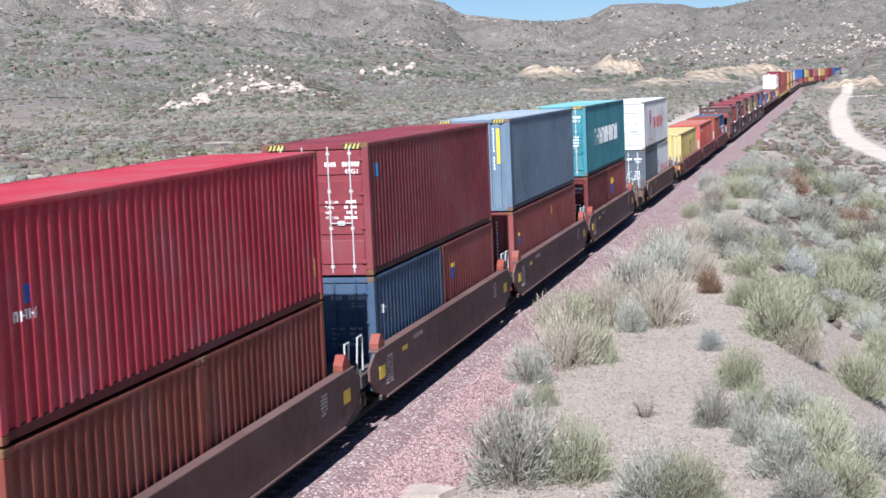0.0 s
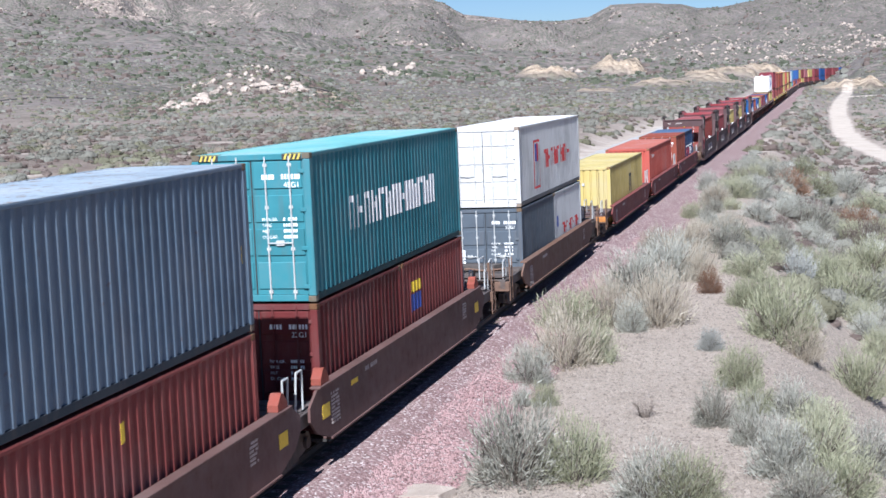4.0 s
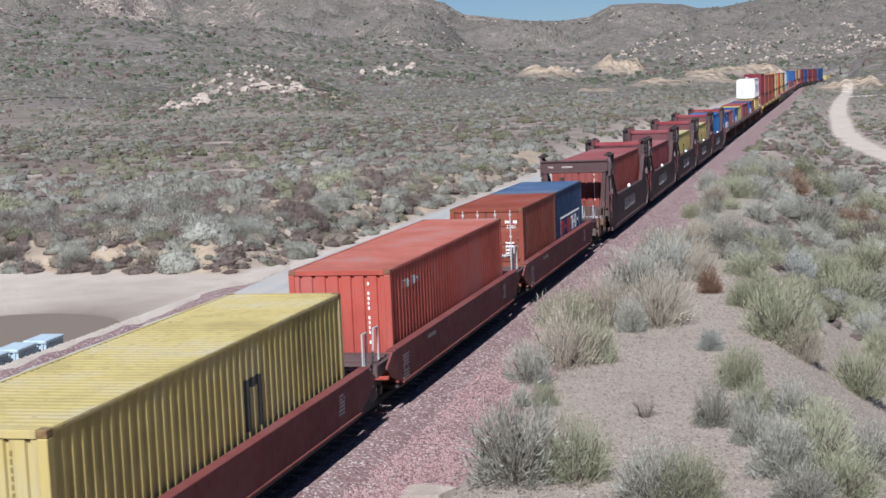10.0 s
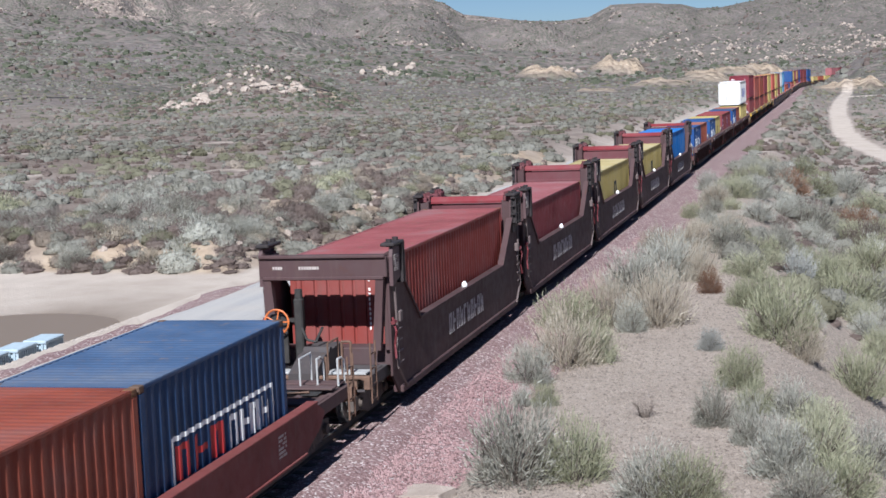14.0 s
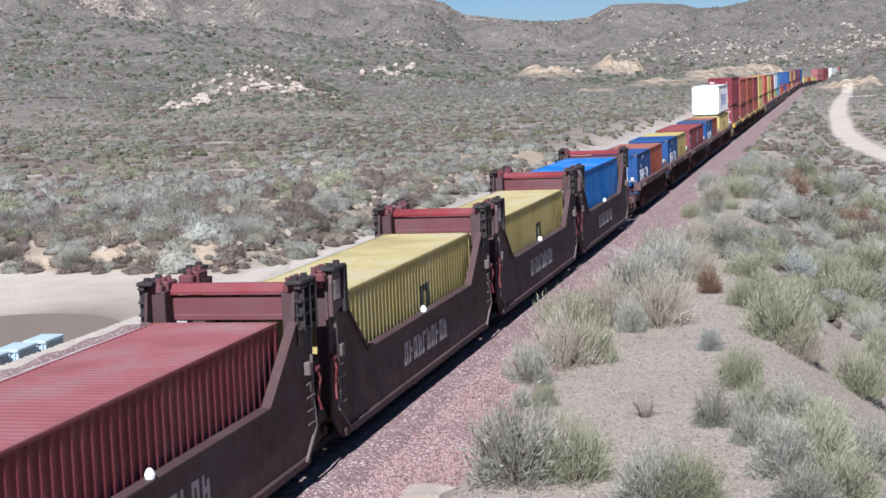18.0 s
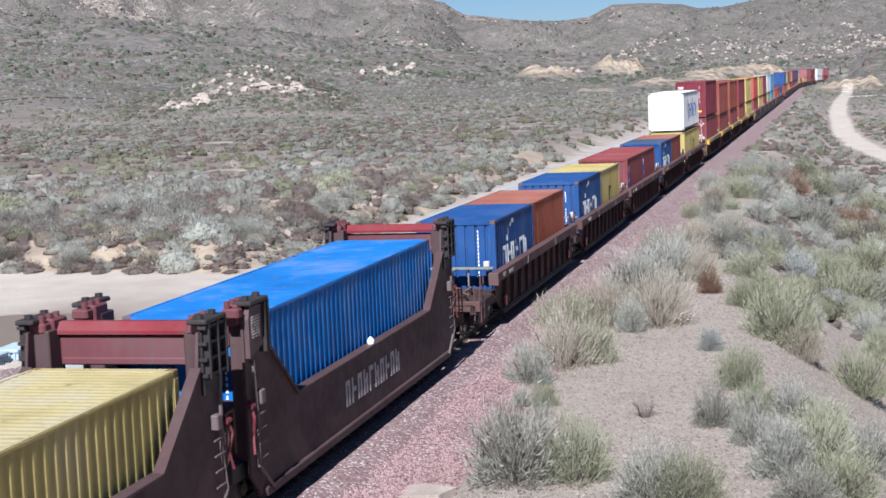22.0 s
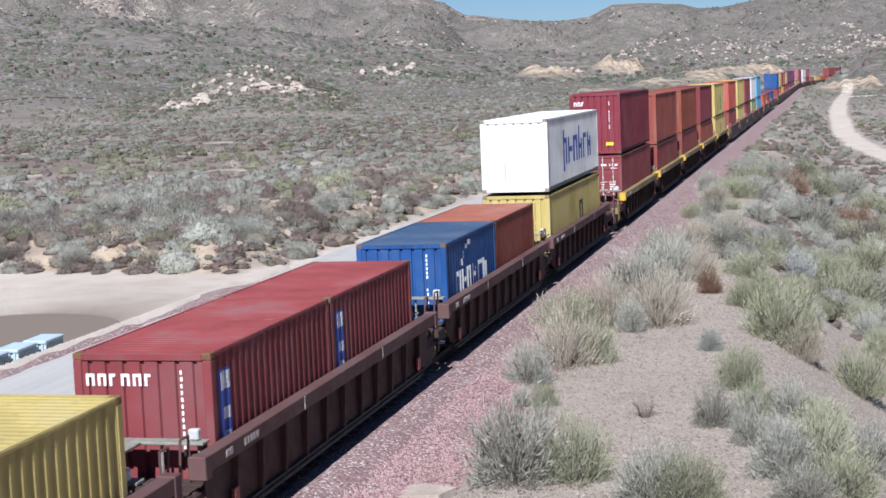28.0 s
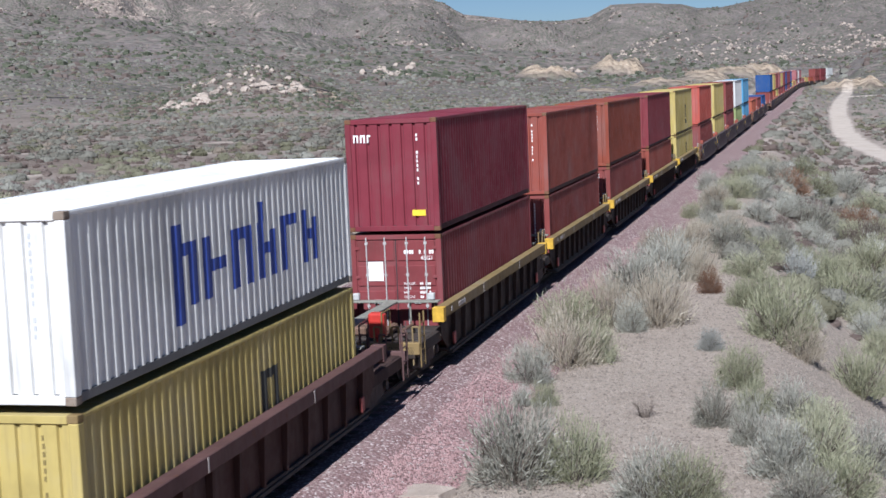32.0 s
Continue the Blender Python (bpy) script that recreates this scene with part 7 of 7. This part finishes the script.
field("boulder_fields", "pale boulder fields on the distant mountains", x, y, 0.8 + 2.4 * g.random(len(x)) ** 3, np.zeros(len(x), int), jit, (GRANITE,), g, "boulders")

# loose stones on the ballast shoulder and on the berm
STONE = leaf_material("loose_stone", [(0.0, (0.16, 0.09, 0.088)), (0.4, (0.26, 0.162, 0.158)), (0.8, (0.35, 0.245, 0.238)), (1.0, (0.52, 0.46, 0.44))], 0.9, 0.0)
PEBBLE = leaf_material("pale_pebble", [(0.0, (0.13, 0.107, 0.09)), (0.45, (0.25, 0.21, 0.178)), (0.8, (0.36, 0.31, 0.27)), (1.0, (0.56, 0.51, 0.47))], 0.9, 0.0)
octa = np.array([[(1, 0, 0), (0, 1, 0), (0, 0, 0.7)], [(0, 1, 0), (-1, 0, 0), (0, 0, 0.7)], [(-1, 0, 0), (0, -1, 0), (0, 0, 0.7)], [(0, -1, 0), (1, 0, 0), (0, 0, 0.7)]], float)


def stones(name, label, n, xs, ys, zs, size, mat, seed):
    g = np.random.default_rng(seed)
    a = g.random(n) * 6.283
    c, s = np.cos(a), np.sin(a)
    rot = np.stack([np.stack([c, s, 0 * c], -1), np.stack([-s, c, 0 * c], -1), np.stack([0 * c, 0 * c, 1 + 0 * c], -1)], 1)
    corner = octa.reshape(-1, 3)[None] * (size * (0.5 + g.random((n, 1, 1)))) * (0.7 + 0.6 * g.random((n, 1, 3)))
    v = np.einsum("nij,njk->nik", corner, rot) + np.stack([xs, ys, zs], -1)[:, None]
    keys = v.reshape(n * 4, 3, 3)
    me = tri_mesh(name, keys, mat)
    me.attributes.new("tone", "FLOAT", "POINT").data.foreach_set("value", np.repeat((g.random(n) - 0.5) * 0.45, 12))
    return tagged(new(name, me), label, "stones", kind="stuff")


g = np.random.default_rng(3)
n = 30000
ys = 24 + 46 * g.random(n) ** 1.6
xs = 1.0 + 3.1 * g.random(n)
zs = np.interp(xs, [1.0, 1.7, 2.3, 3.7, 4.6], [-0.20, -0.22, -0.34, -0.60, -1.0]) + 0.0
stones("ballast_stones", "loose pink crushed stones on the ballast shoulder", n, xs, ys, zs, 0.034, STONE, 4)
n = 34000
ys = 24 + 60 * g.random(n) ** 1.6
xs = 3.6 + 9.0 * g.random(n)
stones("berm_pebbles", "pale pebbles strewn over the sandy berm", n, xs, ys, height(xs, ys), 0.036, PEBBLE, 5)

# fallen twigs and dry litter on the berm
LITTER = leaf_material("dry_litter", [(0.0, (0.10, 0.075, 0.06)), (0.5, (0.22, 0.17, 0.135)), (1.0, (0.42, 0.36, 0.29))], 0.9, 0.0)
n = 7000
ys = 24 + 60 * g.random(n) ** 1.5
xs = 3.9 + 8.0 * g.random(n)
ok = fbm(xs / 1.6, ys / 1.6, 3, 99) > 0.02
xs, ys = xs[ok], ys[ok]
n = len(xs)
root = np.stack([xs, ys, height(xs, ys) + 0.015], -1)
a = g.random(n) * 6.283
ln = 0.05 + 0.16 * g.random(n)
way = np.stack([np.cos(a) * ln, np.sin(a) * ln, 0.06 * g.random(n)], -1)
wid = np.stack([-np.sin(a), np.cos(a), 0 * a], -1) * 0.008
twigs = tagged(new("dry_litter", tri_mesh("dry_litter", np.stack([root - wid, root + wid, root + way], 1), LITTER)), "scattered dry twigs and plant litter on the berm", "litter", kind="stuff")

slab = new("rock_slab", Shape().prism([(2.75, 26.75), (3.75, 26.95), (3.95, 27.5), (3.3, 27.75), (2.65, 27.45)], "z", -0.85, -0.47).mesh("rock_slab", GRANITE))
tagged(slab, "flat pale rock slab at the edge of the ballast", "rock")


def ribbed_block(x, y):
    b = empty("concrete_block", "pale blue-grey concrete block with a ribbed side beside the road", "concrete block", "ribbed blocks beside the road")
    top = Shape().box(-0.40, 0.40, -0.68, 0.68, 0.44, 0.56, 0.03)
    part("top_slab", top, CONCRETE, b)
    part("core", Shape().box(-0.3, 0.3, -0.6, 0.6, 0.0, 0.44, 0.02), CONCRETE, b)
    rib = Shape().box(-0.05, 0.05, -0.035, 0.035, 0.0, 0.44, 0.008).mesh("rib", CONCRETE)
    for k in range(9):
        part("rib", rib, CONCRETE, b, at=pose(0.34, -0.6 + 0.15 * k, 0))
    for k in range(4):
        part("rib", rib, CONCRETE, b, at=pose(-0.27 + 0.18 * k, -0.64, 0, 0, 0, 90))
    b.matrix_basis = pose(x, y, -0.98, 0, 0, 3)
    return b


for k in range(3):
    ribbed_block(-13.75 + 0.1 * k, 40.7 + 1.55 * k)


# dark line of another track along the far hillside
TRACKLINE = plain("dark_far_rail", (0.05, 0.045, 0.045), 0.8, 0.0, 0.2)
for k, (ta, tb_, ra, rb) in enumerate(((-0.31, -0.222, 449, 458), (-0.117, -0.068, 380, 402))):
    v, f = [], []
    for q in range(25):
        tb = ta + (tb_ - ta) * q / 24
        r = ra + (rb - ra) * q / 24
        a = YAW - math.atan(tb)
        xx, yy = EYE.x - r * math.sin(a), EYE.y + r * math.cos(a)
        zz = float(height(np.array(xx), np.array(yy)))
        for dr, dz in ((-0.4, -0.3), (-0.4, 0.35), (0.4, 0.35), (0.4, -0.3)):
            v.append((xx - dr * math.sin(a), yy + dr * math.cos(a), zz + dz))
    for i in range(24):
        for q in range(3):
            f.append((4 * i + q, 4 * i + q + 1, 4 * i + q + 5, 4 * i + q + 4))
    far_line = new("far_track", Shape().add(v, f).mesh("far_track", TRACKLINE))
    tagged(far_line, "thin dark line of another track on the far hillside", "track", kind="structure")

motions()
